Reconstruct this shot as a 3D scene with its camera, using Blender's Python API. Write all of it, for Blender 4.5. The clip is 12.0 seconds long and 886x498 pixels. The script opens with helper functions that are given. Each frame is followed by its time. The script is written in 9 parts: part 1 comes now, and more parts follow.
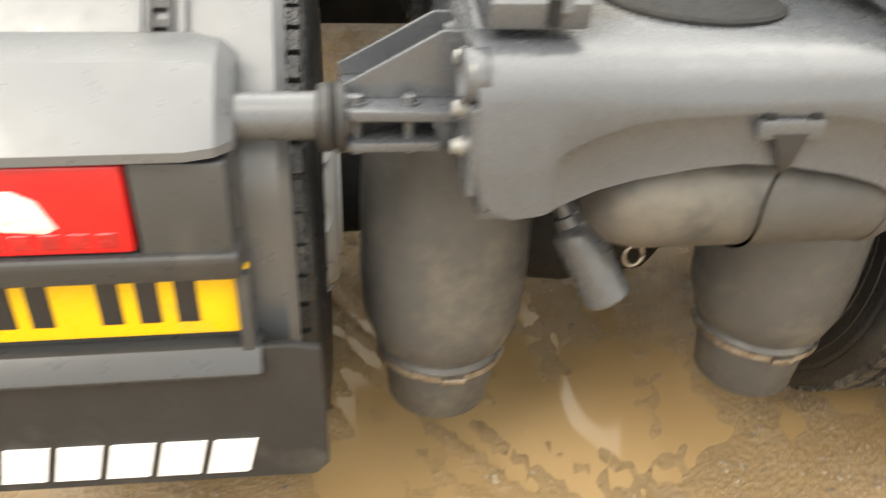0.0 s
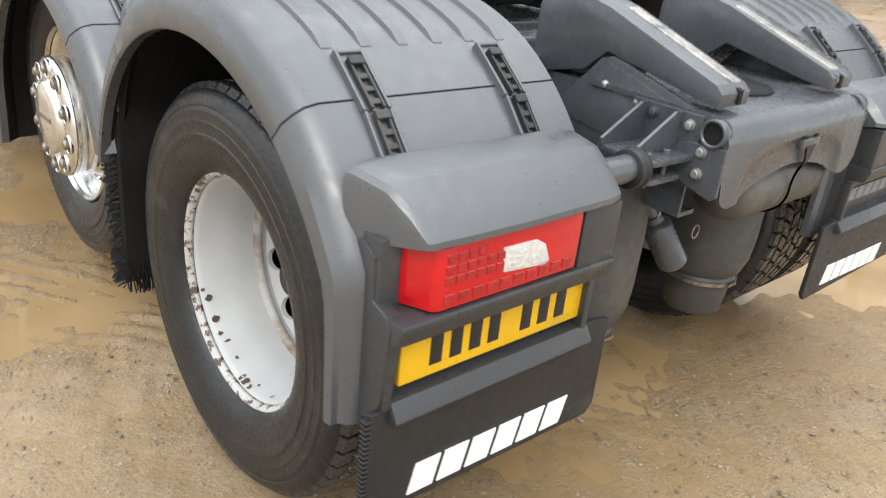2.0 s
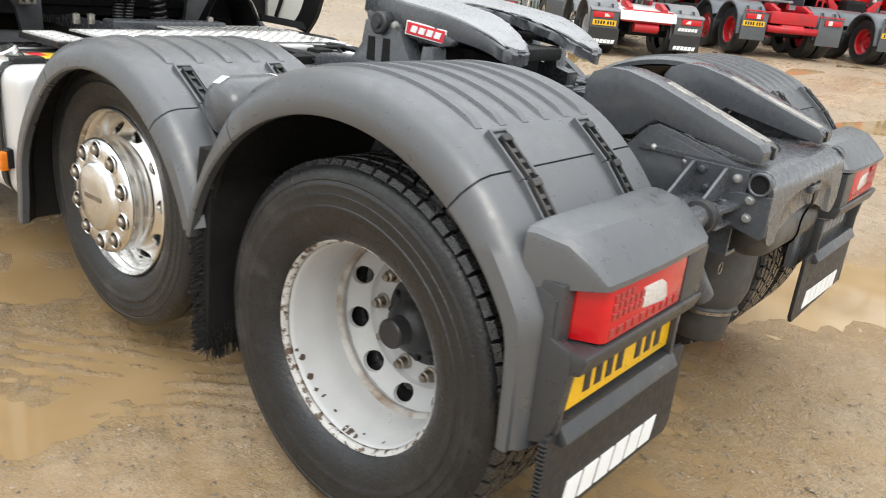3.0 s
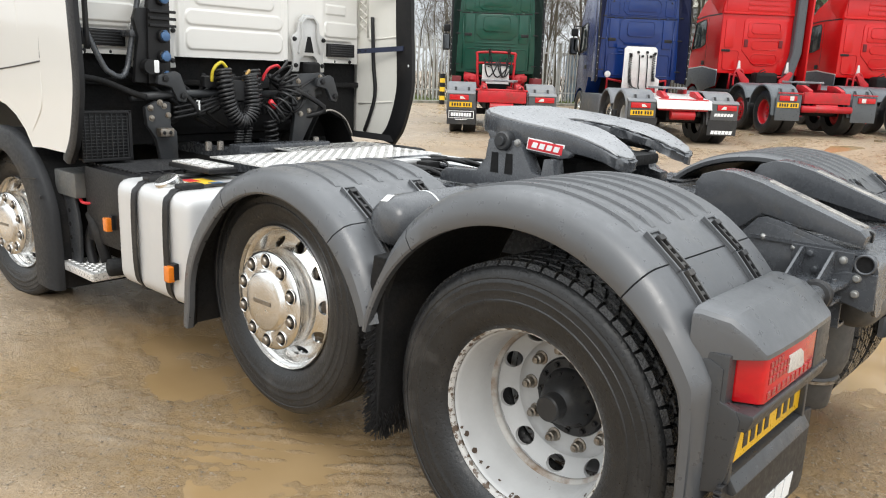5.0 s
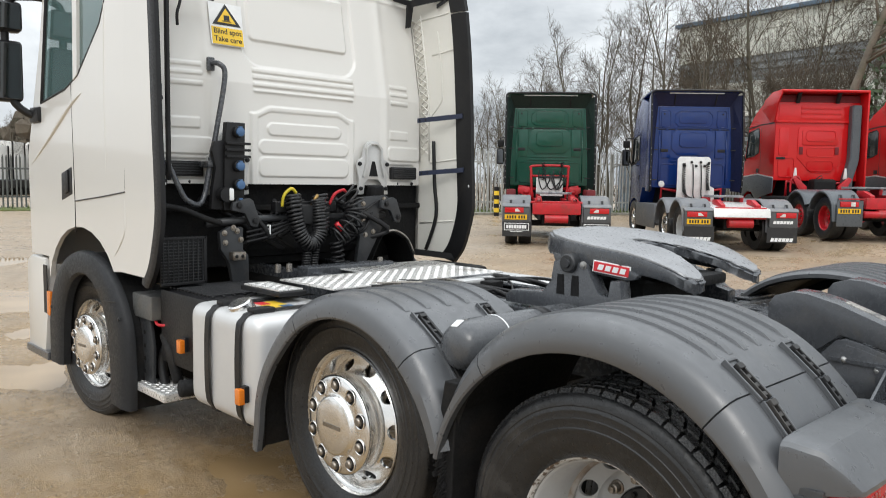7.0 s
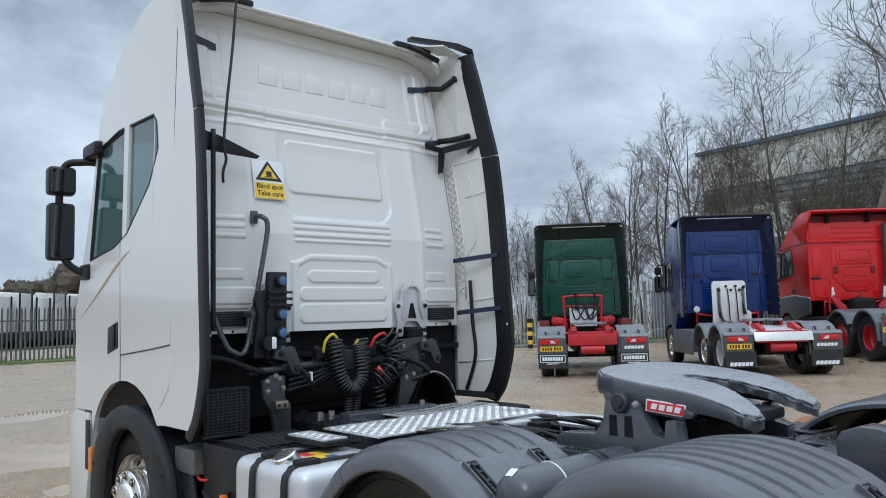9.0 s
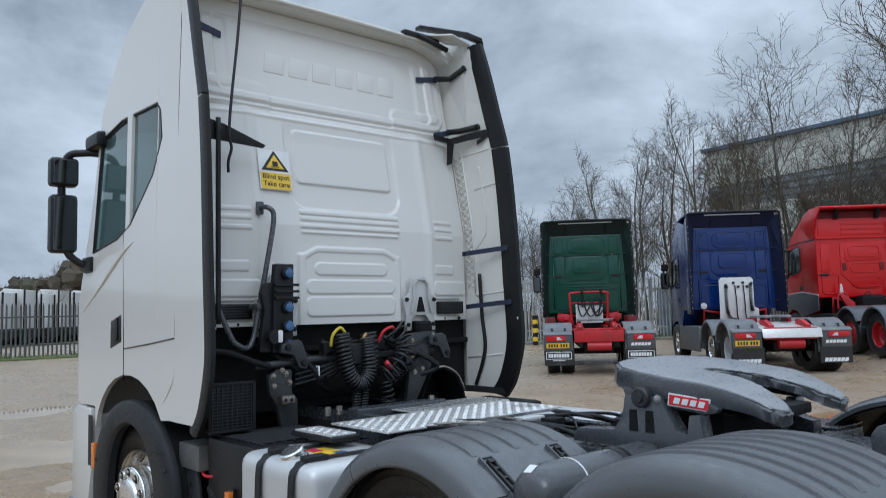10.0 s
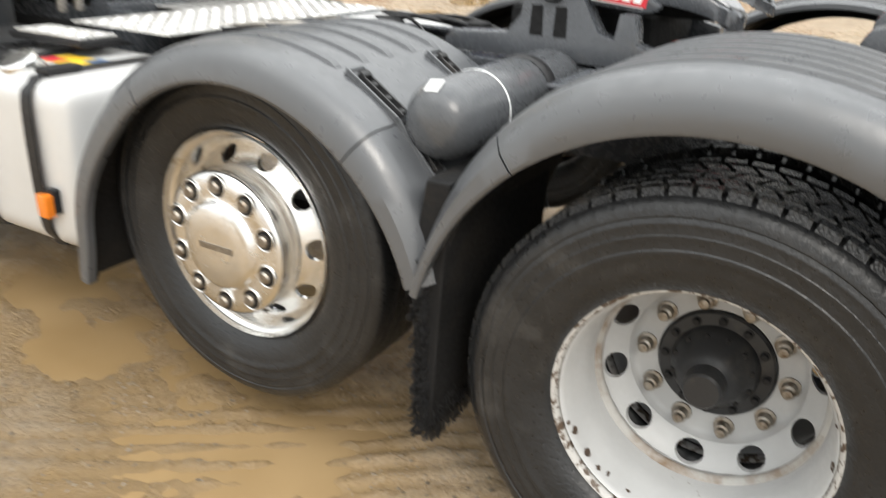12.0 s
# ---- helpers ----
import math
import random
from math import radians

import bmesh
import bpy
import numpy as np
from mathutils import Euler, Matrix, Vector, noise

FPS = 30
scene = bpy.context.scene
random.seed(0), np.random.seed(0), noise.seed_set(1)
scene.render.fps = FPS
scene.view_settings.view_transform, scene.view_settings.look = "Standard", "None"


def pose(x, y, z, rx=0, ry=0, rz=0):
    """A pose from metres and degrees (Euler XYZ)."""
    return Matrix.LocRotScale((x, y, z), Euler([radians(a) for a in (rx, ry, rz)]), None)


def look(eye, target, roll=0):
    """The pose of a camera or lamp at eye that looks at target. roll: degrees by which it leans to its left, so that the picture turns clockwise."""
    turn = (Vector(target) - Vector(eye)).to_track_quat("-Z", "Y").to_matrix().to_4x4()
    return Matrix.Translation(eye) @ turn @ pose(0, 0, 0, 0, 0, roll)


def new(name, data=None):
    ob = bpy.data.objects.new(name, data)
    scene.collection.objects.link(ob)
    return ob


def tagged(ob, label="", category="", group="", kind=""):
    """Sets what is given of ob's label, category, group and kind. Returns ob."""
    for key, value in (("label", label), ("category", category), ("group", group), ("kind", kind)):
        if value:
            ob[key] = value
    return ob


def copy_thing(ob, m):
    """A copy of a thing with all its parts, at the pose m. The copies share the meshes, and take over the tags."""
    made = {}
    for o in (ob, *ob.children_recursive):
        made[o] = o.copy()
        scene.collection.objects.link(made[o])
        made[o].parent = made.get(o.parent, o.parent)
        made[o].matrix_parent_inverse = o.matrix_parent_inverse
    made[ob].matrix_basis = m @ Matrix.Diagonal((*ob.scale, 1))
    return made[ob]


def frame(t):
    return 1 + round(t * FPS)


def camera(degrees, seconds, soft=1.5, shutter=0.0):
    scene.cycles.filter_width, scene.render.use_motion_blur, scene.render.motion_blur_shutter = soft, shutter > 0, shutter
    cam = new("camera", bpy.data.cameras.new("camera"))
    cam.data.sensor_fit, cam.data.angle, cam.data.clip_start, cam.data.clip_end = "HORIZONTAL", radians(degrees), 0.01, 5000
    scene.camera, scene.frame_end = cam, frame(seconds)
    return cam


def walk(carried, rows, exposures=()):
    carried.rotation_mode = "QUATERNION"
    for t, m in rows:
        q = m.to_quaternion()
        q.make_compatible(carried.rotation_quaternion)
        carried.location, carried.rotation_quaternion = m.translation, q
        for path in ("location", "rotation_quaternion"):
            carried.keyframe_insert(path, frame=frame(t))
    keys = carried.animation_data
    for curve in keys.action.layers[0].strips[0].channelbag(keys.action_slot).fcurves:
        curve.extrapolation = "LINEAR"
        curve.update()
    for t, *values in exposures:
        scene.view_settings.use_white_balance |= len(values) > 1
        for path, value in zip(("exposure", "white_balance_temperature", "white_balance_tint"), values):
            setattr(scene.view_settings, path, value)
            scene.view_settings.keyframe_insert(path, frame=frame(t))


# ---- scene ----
cam = camera(59.7, 12.0, soft=0.5, shutter=0.4)
# seconds, eye, target, roll
PATH = [
    (0, (-0.523, 0.016, 1.335), (-0.251, 1.704, 0.285), 2.7),
    (0.5, (-1.021, 0.014, 1.309), (-0.491, 1.591, 0.199), 4.9),
    (1, (-1.38, -0.031, 1.379), (-0.617, 1.494, 0.334), 5.2),
    (1.5, (-1.663, -0.032, 1.406), (-0.656, 1.425, 0.476), 5.2),
    (2, (-1.924, 0.044, 1.452), (-0.685, 1.377, 0.622), 6.1),
    (2.5, (-2.258, 0.112, 1.49), (-0.869, 1.345, 0.749), 6.2),
    (3, (-2.471, 0.267, 1.483), (-0.998, 1.444, 0.815), 5.7),
    (3.5, (-2.739, 0.324, 1.52), (-1.235, 1.494, 0.914), 4.7),
    (3.7, (-2.804, 0.307, 1.538), (-1.31, 1.496, 0.944), 4.1),
    (5.3, (-3.0, 0.306, 1.581), (-1.562, 1.632, 1.168), 2.0),
    (5.5, (-3.012, 0.309, 1.591), (-1.584, 1.653, 1.199), 1.9),
    (6, (-3.028, 0.312, 1.605), (-1.622, 1.696, 1.277), 1.5),
    (6.5, (-3.038, 0.325, 1.618), (-1.649, 1.74, 1.361), 1.2),
    (7, (-3.04, 0.324, 1.631), (-1.661, 1.762, 1.458), 0.8),
    (7.5, (-3.048, 0.326, 1.639), (-1.68, 1.782, 1.555), 0.3),
    (7.7, (-3.052, 0.328, 1.642), (-1.688, 1.79, 1.596), 0.0),
    (9.3, (-3.098, 0.366, 1.678), (-1.785, 1.861, 1.881), -1.6),
    (9.5, (-3.101, 0.378, 1.676), (-1.79, 1.874, 1.89), -1.5),
    (10, (-3.042, 0.469, 1.65), (-1.727, 1.966, 1.816), -1.5),
    (10.5, (-2.907, 0.687, 1.618), (-1.555, 2.161, 1.621), -1.5),
    (11, (-2.83, 0.913, 1.565), (-1.407, 2.301, 1.341), -1.1),
    (11.5, (-2.765, 1.161, 1.531), (-1.255, 2.375, 1.039), -0.3),
    (11.6, (-2.736, 1.203, 1.524), (-1.212, 2.374, 0.971), -0.3),
    (12, (-2.583, 1.375, 1.465), (-0.986, 2.289, 0.682), 2.2),
]
EXPOSURES = [(0.0, 1.42, 7500, 10), (0.5, 0.86, 6450, 10), (1.0, 0.69, 6300, 10), (2.0, 0.64, 6450, 10), (3.0, 0.48, 6550, 10), (3.5, 0.47, 6500, 10), (5.5, 0.29, 6500, 10), (6.0, 0.19, 6500, 10), (7.5, -0.08, 6250, 10), (9.5, -0.56, 5420, 7), (10.0, -0.64, 5440, 8), (10.5, -0.40, 5750, 9), (11.0, -0.13, 6450, 10), (11.5, 0.15, 6250, 10), (12.0, 0.65, 6750, 10)]
walk(cam, [(t, look(eye, target, roll)) for t, eye, target, roll in PATH], EXPOSURES)

# ---- world and light ----
world = bpy.data.worlds.new("overcast_sky")
scene.world = world
world.use_nodes = True
wn, wl = world.node_tree.nodes, world.node_tree.links
for n in list(wn):
    wn.remove(n)
SUN_UP, SUN_TURN = radians(42), radians(226)
sky = wn.new("ShaderNodeTexSky")
sky.sky_type, sky.sun_disc = "NISHITA", False
sky.sun_elevation, sky.sun_rotation, sky.dust_density = SUN_UP, SUN_TURN, 4.0
co = wn.new("ShaderNodeTexCoord")
mapn = wn.new("ShaderNodeMapping")
mapn.inputs["Scale"].default_value = (1.0, 1.0, 1.7)
mapn.inputs["Location"].default_value = (0.45, 0.0, 0.25)
wl.new(co.outputs["Generated"], mapn.inputs["Vector"])
cloud = wn.new("ShaderNodeTexNoise")
cloud.inputs["Scale"].default_value, cloud.inputs["Detail"].default_value = 2.3, 8.0
cloud.inputs["Roughness"].default_value, cloud.inputs["Distortion"].default_value = 0.58, 0.25
wl.new(mapn.outputs["Vector"], cloud.inputs["Vector"])
ramp = wn.new("ShaderNodeValToRGB")
ramp.color_ramp.elements[0].position, ramp.color_ramp.elements[0].color = 0.34, (3.35, 3.62, 3.84, 1)
ramp.color_ramp.elements[1].position, ramp.color_ramp.elements[1].color = 0.66, (8.8, 9.06, 9.12, 1)
wl.new(cloud.outputs["Fac"], ramp.inputs["Fac"])
mix = wn.new("ShaderNodeMix")
mix.data_type = "RGBA"
mix.inputs["Factor"].default_value = 0.97
wl.new(sky.outputs["Color"], mix.inputs["A"])
wl.new(ramp.outputs["Color"], mix.inputs["B"])
up = wn.new("ShaderNodeSeparateXYZ")
wl.new(co.outputs["Generated"], up.inputs[0])
gain = wn.new("ShaderNodeMapRange")
gain.interpolation_type = "SMOOTHSTEP"
for i, v in enumerate((0.42, 0.95, 1.0, 2.5)):
    gain.inputs[i + 1].default_value = v
wl.new(up.outputs["Z"], gain.inputs[0])
strong = wn.new("ShaderNodeMix")
strong.data_type, strong.blend_type = "RGBA", "MULTIPLY"
strong.inputs["Factor"].default_value = 1.0
wl.new(mix.outputs["Result"], strong.inputs["A"])
wl.new(gain.outputs[0], strong.inputs["B"])
bg = wn.new("ShaderNodeBackground")
bg.inputs["Strength"].default_value = 0.150
wl.new(strong.outputs["Result"], bg.inputs["Color"])
wl.new(bg.outputs["Background"], wn.new("ShaderNodeOutputWorld").inputs["Surface"])
sun = new("sun", bpy.data.lights.new("sun", "SUN"))
sun.data.energy, sun.data.angle, sun.data.color = 0.8, radians(25), (1.0, 0.96, 0.9)
sun.matrix_world = Matrix.Rotation(-SUN_TURN, 4, "Z") @ pose(0, 0, 30, -(90 - 42), 0, 0)

# ---- materials ----
def material(name, color, rough=0.5, metal=0.0, vary=0.15, scale=6.0, bump=0.0, bump_scale=60.0, dirt=None, dirt_amount=0.0, dirt_scale=3.0, coat=0.0, rough_vary=0.12, random_tint=0.0, gloss=0.5, crisp=0.0):
    """A principled surface with grain at two scales, an optional dirt colour with patches of its own, and fine relief."""
    m = bpy.data.materials.new(name)
    m.use_nodes = True
    nt = m.node_tree
    b = nt.nodes["Principled BSDF"]
    b.inputs["Metallic"].default_value = metal
    b.inputs["Specular IOR Level"].default_value = gloss
    if coat:
        b.inputs["Coat Weight"].default_value, b.inputs["Coat Roughness"].default_value = coat, 0.06
    tc = nt.nodes.new("ShaderNodeTexCoord")
    def noise_node(sc, detail=4.0, r=0.6):
        n = nt.nodes.new("ShaderNodeTexNoise")
        n.inputs["Scale"].default_value, n.inputs["Detail"].default_value, n.inputs["Roughness"].default_value = sc, detail, r
        nt.links.new(tc.outputs["Object"], n.inputs["Vector"])
        return n
    def mixed(fac, a, c):
        x = nt.nodes.new("ShaderNodeMix")
        x.data_type = "RGBA"
        for sock, v in (("Factor", fac), ("A", a), ("B", c)):
            if isinstance(v, (int, float)):
                x.inputs[sock].default_value = v
            elif isinstance(v, tuple):
                x.inputs[sock].default_value = (*v, 1)
            else:
                nt.links.new(v, x.inputs[sock])
        return x.outputs["Result"]
    def span(v, lo, hi, a, c):
        r = nt.nodes.new("ShaderNodeMapRange")
        for i, val in enumerate((lo, hi, a, c)):
            r.inputs[i + 1].default_value = val
        nt.links.new(v, r.inputs[0])
        return r.outputs[0]
    big, fine = noise_node(scale), noise_node(scale * 9, 3.0)
    dark = tuple(c * (1 - vary) for c in color)
    light = tuple(min(1, c * (1 + vary)) for c in color)
    col = mixed(span(big.outputs["Fac"], 0.3, 0.7, 0, 1), dark, light)
    col = mixed(span(fine.outputs["Fac"], 0.35, 0.75, 0, 0.35), col, dark)
    if random_tint:
        oi = nt.nodes.new("ShaderNodeObjectInfo")
        col = mixed(span(oi.outputs["Random"], 0, 1, 0, random_tint), col, tuple(c * 0.5 for c in color))
    rv = span(fine.outputs["Fac"], 0.3, 0.7, max(0.02, rough - rough_vary), min(1, rough + rough_vary))
    if dirt:
        dn = noise_node(dirt_scale, 8.0, 0.7)
        mask = span(dn.outputs["Fac"], 0.62 - 0.35 * dirt_amount, 0.72 - 0.1 * dirt_amount, 0, 1)
        if crisp:
            mask = span(dn.outputs["Fac"], crisp, crisp + 0.03, 0, 1)
        col = mixed(mask, col, dirt)
    nt.links.new(col, b.inputs["Base Color"])
    nt.links.new(rv, b.inputs["Roughness"])
    if bump:
        bn = noise_node(bump_scale, 3.0)
        bp = nt.nodes.new("ShaderNodeBump")
        bp.inputs["Strength"].default_value, bp.inputs["Distance"].default_value = bump, 0.01
        nt.links.new(bn.outputs["Fac"], bp.inputs["Height"])
        nt.links.new(bp.outputs["Normal"], b.inputs["Normal"])
    return m


WHITE = material("white_cab_paint", (0.71, 0.697, 0.662), 0.30, vary=0.008, scale=0.8, coat=0.6, rough_vary=0.004)
WHITE_IN = material("white_panel_inside", (0.74, 0.726, 0.67), 0.5, vary=0.03, scale=2.0)
FENDER = material("grey_fender_plastic", (0.070, 0.074, 0.080), 0.36, vary=0.08, scale=3.0, bump=0.05, bump_scale=500, dirt=(0.082, 0.082, 0.081), dirt_amount=0.10, dirt_scale=2.0, gloss=1.0)
BOXPL = material("dark_grey_moulded_plastic", (0.036, 0.038, 0.041), 0.36, vary=0.06, scale=5.0, bump=0.06, bump_scale=900, dirt=(0.07, 0.068, 0.064), dirt_amount=0.12, gloss=0.6)
BLACK = material("black_plastic", (0.011, 0.011, 0.012), 0.45, gloss=0.35, vary=0.2, scale=8, dirt=(0.025, 0.023, 0.021), dirt_amount=0.2)
CHASSIS = material("anthracite_chassis_paint", (0.064, 0.069, 0.077), 0.26, vary=0.12, scale=5, bump=0.05, bump_scale=120, dirt=(0.075, 0.072, 0.066), dirt_amount=0.16, dirt_scale=4, gloss=0.7)
# for grimy black parts, and as painted shade in uncut slots and openings
DEEP = material("grimy_black_and_shade", (0.010, 0.010, 0.0105), 0.7, gloss=0.25, vary=0.3, scale=9, bump=0.3, bump_scale=40, dirt=(0.022, 0.019, 0.016), dirt_amount=0.3)
RUBBER = material("tyre_rubber", (0.0140, 0.0146, 0.0156), 0.38, vary=0.25, scale=10, bump=0.25, bump_scale=90, dirt=(0.036, 0.0355, 0.035), dirt_amount=0.20, dirt_scale=7, gloss=0.5, rough_vary=0.16)
TREAD = material("wet_tread_rubber", (0.024, 0.0245, 0.0255), 0.24, gloss=0.65, bump=0.4, bump_scale=120, vary=0.3, scale=20, dirt=(0.085, 0.079, 0.070), dirt_amount=0.32, dirt_scale=14)
SPRING = material("dusty_air_spring_rubber", (0.060, 0.059, 0.058), 0.5, vary=0.25, scale=4, bump=0.05, bump_scale=60, dirt=(0.11, 0.10, 0.085), dirt_amount=0.28, dirt_scale=5)
MOUNT = material("black_painted_steel_arm", (0.030, 0.032, 0.035), 0.45, vary=0.2, scale=9, dirt=(0.06, 0.055, 0.05), dirt_amount=0.2, dirt_scale=8)
FLAP = material("black_mudflap_rubber", (0.018, 0.018, 0.019), 0.5, vary=0.2, scale=5, bump=0.08, bump_scale=90, dirt=(0.06, 0.055, 0.05), dirt_amount=0.22, dirt_scale=3)
RIM = material("chipped_silver_wheel_paint", (0.47, 0.475, 0.475), 0.42, vary=0.06, scale=8, dirt=(0.13, 0.09, 0.06), crisp=0.67, dirt_scale=11)
RUSTY = material("rust_spotted_rim_edge", (0.50, 0.49, 0.47), 0.5, vary=0.1, scale=14, dirt=(0.085, 0.055, 0.035), crisp=0.53, dirt_scale=34)
STEEL = material("polished_wheel_cover_steel", (0.83, 0.825, 0.81), 0.24, 1.0, vary=0.03, scale=4, rough_vary=0.04, dirt=(0.6, 0.53, 0.42), dirt_amount=0.04, dirt_scale=6)
NUT = material("dull_steel_nut", (0.34, 0.31, 0.27), 0.4, 0.9, vary=0.25, scale=60, dirt=(0.14, 0.09, 0.05), dirt_amount=0.4, dirt_scale=50)
ALU = material("brushed_aluminium_tank", (0.65, 0.65, 0.645), 0.42, 0.4, vary=0.03, scale=3, rough_vary=0.03)
CHECKER = material("aluminium_checker_plate", (0.82, 0.81, 0.79), 0.32, 0.55, vary=0.12, scale=9, dirt=(0.3, 0.27, 0.22), dirt_amount=0.25, dirt_scale=6)
REDLENS = material("red_lamp_plastic", (0.52, 0.005, 0.009), 0.18, vary=0.12, scale=25, coat=0.3, rough_vary=0.03)
REDCELL = material("dark_red_lamp_facets", (0.36, 0.004, 0.007), 0.2, vary=0.35, scale=60, coat=0.4, bump=0.4, bump_scale=110)
CLEAR = material("clear_reversing_lens", (0.66, 0.64, 0.62), 0.12, vary=0.2, scale=70, coat=0.6, bump=0.5, bump_scale=120)
ORANGE = material("amber_marker_lens", (0.75, 0.20, 0.015), 0.18, vary=0.12, scale=40, coat=0.5)
YELLOW = material("yellow_number_plate", (0.76, 0.44, 0.008), 0.35, vary=0.04, scale=10, dirt=(0.55, 0.36, 0.03), dirt_amount=0.15, dirt_scale=9)
PRINTW = material("white_print", (0.80, 0.81, 0.81), 0.45, vary=0.06, scale=12)
PRINTB = material("black_print", (0.016, 0.016, 0.018), 0.4, vary=0.1, scale=10)
LABELR = material("red_label", (0.62, 0.03, 0.045), 0.35, vary=0.06, scale=10)
SIGNY = material("yellow_sign_film", (0.83, 0.55, 0.04), 0.4, vary=0.05, scale=8)
GREASE = material("worn_greasy_coupling_steel", (0.29, 0.295, 0.305), 0.36, 0.2, vary=0.10, scale=5, bump=0.45, bump_scale=26, rough_vary=0.16, dirt=(0.075, 0.077, 0.080), crisp=0.66, dirt_scale=16)
WORN = material("bare_worn_steel", (0.45, 0.42, 0.38), 0.32, 0.85, vary=0.3, scale=18, dirt=(0.10, 0.10, 0.105), dirt_amount=0.3, dirt_scale=12)
BLUE = material("dark_blue_strap", (0.022, 0.030, 0.062), 0.5, vary=0.15, scale=12)
BLUECAP = material("blue_socket_cap", (0.06, 0.13, 0.26), 0.35, vary=0.15, scale=30)
REDHOSE = material("red_hose", (0.55, 0.02, 0.03), 0.35, vary=0.1, scale=20)
YELHOSE = material("yellow_hose", (0.62, 0.5, 0.03), 0.35, vary=0.1, scale=20)
TANKGREY = material("grey_air_tank_paint", (0.070, 0.074, 0.080), 0.30, vary=0.08, scale=6, coat=0.3, dirt=(0.10, 0.098, 0.094), dirt_amount=0.12)
BRASS = material("dirty_brass_fitting", (0.42, 0.27, 0.10), 0.35, 0.8, vary=0.25, scale=30)


def glass(name, tint, rough=0.02):
    m = bpy.data.materials.new(name)
    m.use_nodes = True
    b = m.node_tree.nodes["Principled BSDF"]
    b.inputs["Base Color"].default_value = (*tint, 1)
    b.inputs["Roughness"].default_value = rough
    b.inputs["Transmission Weight"].default_value = 0.85
    b.inputs["IOR"].default_value = 1.45
    return m


GLASS = glass("greenish_window_glass", (0.24, 0.34, 0.33))
# mirror base colour is darkened to stand in for a dark reflection
MIRROR = material("mirror_glass", (0.10, 0.105, 0.11), 0.05, 1.0, vary=0.02, rough_vary=0.01)

# ---- mesh helpers ----
def part(name, bm, mat, parent=None, label="", smooth=False, auto=None):
    """Links a bmesh in world coordinates as one mesh object, under a thing or a part."""
    me = bpy.data.meshes.new(name)
    bmesh.ops.recalc_face_normals(bm, faces=bm.faces)
    bm.to_mesh(me)
    bm.free()
    if smooth or auto:
        me.shade_smooth()
    if auto:
        me.set_sharp_from_angle(angle=radians(auto))
    me.materials.append(mat)
    ob = new(name, me)
    if parent is not None:
        ob.parent = parent
        ob.matrix_parent_inverse = world_of(parent).inverted()
    if label:
        ob["label"] = label
    return ob


def world_of(ob):
    m = ob.matrix_basis.copy()
    if ob.parent is not None:
        m = world_of(ob.parent) @ ob.matrix_parent_inverse @ m
    return m


def thing(name, loc, label, category, group="", kind="", turn=0.0):
    e = new(name)
    e.empty_display_size = 0.2
    e.matrix_basis = pose(*loc, 0, 0, turn)
    return tagged(e, label, category, group, kind)


def bevelled(bm, width, segments=2, angle=30):
    edges = [e for e in bm.edges if len(e.link_faces) == 2 and e.calc_face_angle(0) > radians(angle)]
    if width and edges:
        bmesh.ops.bevel(bm, geom=edges, offset=width, segments=segments, affect="EDGES", profile=0.6, clamp_overlap=True)
    return bm


def box(x0, x1, y0, y1, z0, z1, bevel=0.006, m=None, bm=None, segments=2):
    b = bmesh.new()
    vs = [b.verts.new((x, y, z)) for x in (x0, x1) for y in (y0, y1) for z in (z0, z1)]
    for f in ((0, 1, 3, 2), (4, 6, 7, 5), (0, 4, 5, 1), (2, 3, 7, 6), (0, 2, 6, 4), (1, 5, 7, 3)):
        b.faces.new([vs[i] for i in f])
    bmesh.ops.recalc_face_normals(b, faces=b.faces)
    bevelled(b, bevel, segments)
    if m is not None:
        b.transform(m)
    return join(bm, b)


def join(bm, b):
    """Adds the bmesh b to bm, or returns b where there is none."""
    if bm is None:
        return b
    me = bpy.data.meshes.new("t")
    b.to_mesh(me)
    b.free()
    bm.from_mesh(me)
    bpy.data.meshes.remove(me)
    return bm


def prism(outline, axis, a0, a1, bevel=0.004, bm=None, segments=2):
    """An outline of two coordinates, drawn out along the third axis from a0 to a1."""
    b = bmesh.new()
    i = "xyz".index(axis)
    def at(p, v):
        q = list(p)
        q.insert(i, v)
        return q
    lo = [b.verts.new(at(p, a0)) for p in outline]
    hi = [b.verts.new(at(p, a1)) for p in outline]
    n = len(outline)
    b.faces.new(lo)
    b.faces.new(hi)
    for k in range(n):
        b.faces.new((lo[k], lo[(k + 1) % n], hi[(k + 1) % n], hi[k]))
    bmesh.ops.recalc_face_normals(b, faces=b.faces)
    bevelled(b, bevel, segments)
    return join(bm, b)


def lathe(profile, centre, axis="x", segs=48, flip=1, bm=None, close=False):
    """Turns (radius, along) pairs round an axis through centre; flip turns the along direction."""
    b = bm if bm is not None else bmesh.new()
    rings = []
    for r, a in profile:
        ring = []
        for k in range(segs):
            t = 2 * math.pi * k / segs
            u, v = r * math.cos(t), r * math.sin(t)
            p = {"x": (a * flip, u, v), "y": (u, a * flip, v), "z": (u, v, a * flip)}[axis]
            ring.append(b.verts.new((centre[0] + p[0], centre[1] + p[1], centre[2] + p[2])))
        rings.append(ring)
    pairs = list(zip(rings, rings[1:])) + ([(rings[-1], rings[0])] if close else [])
    for p, q in pairs:
        for k in range(segs):
            b.faces.new((p[k], p[(k + 1) % segs], q[(k + 1) % segs], q[k]))
    if not close:
        for ring, (r, a) in ((rings[0], profile[0]), (rings[-1], profile[-1])):
            if r < 0.25 * max(q[0] for q in profile) or r < 0.012:
                b.faces.new(ring)
    return b


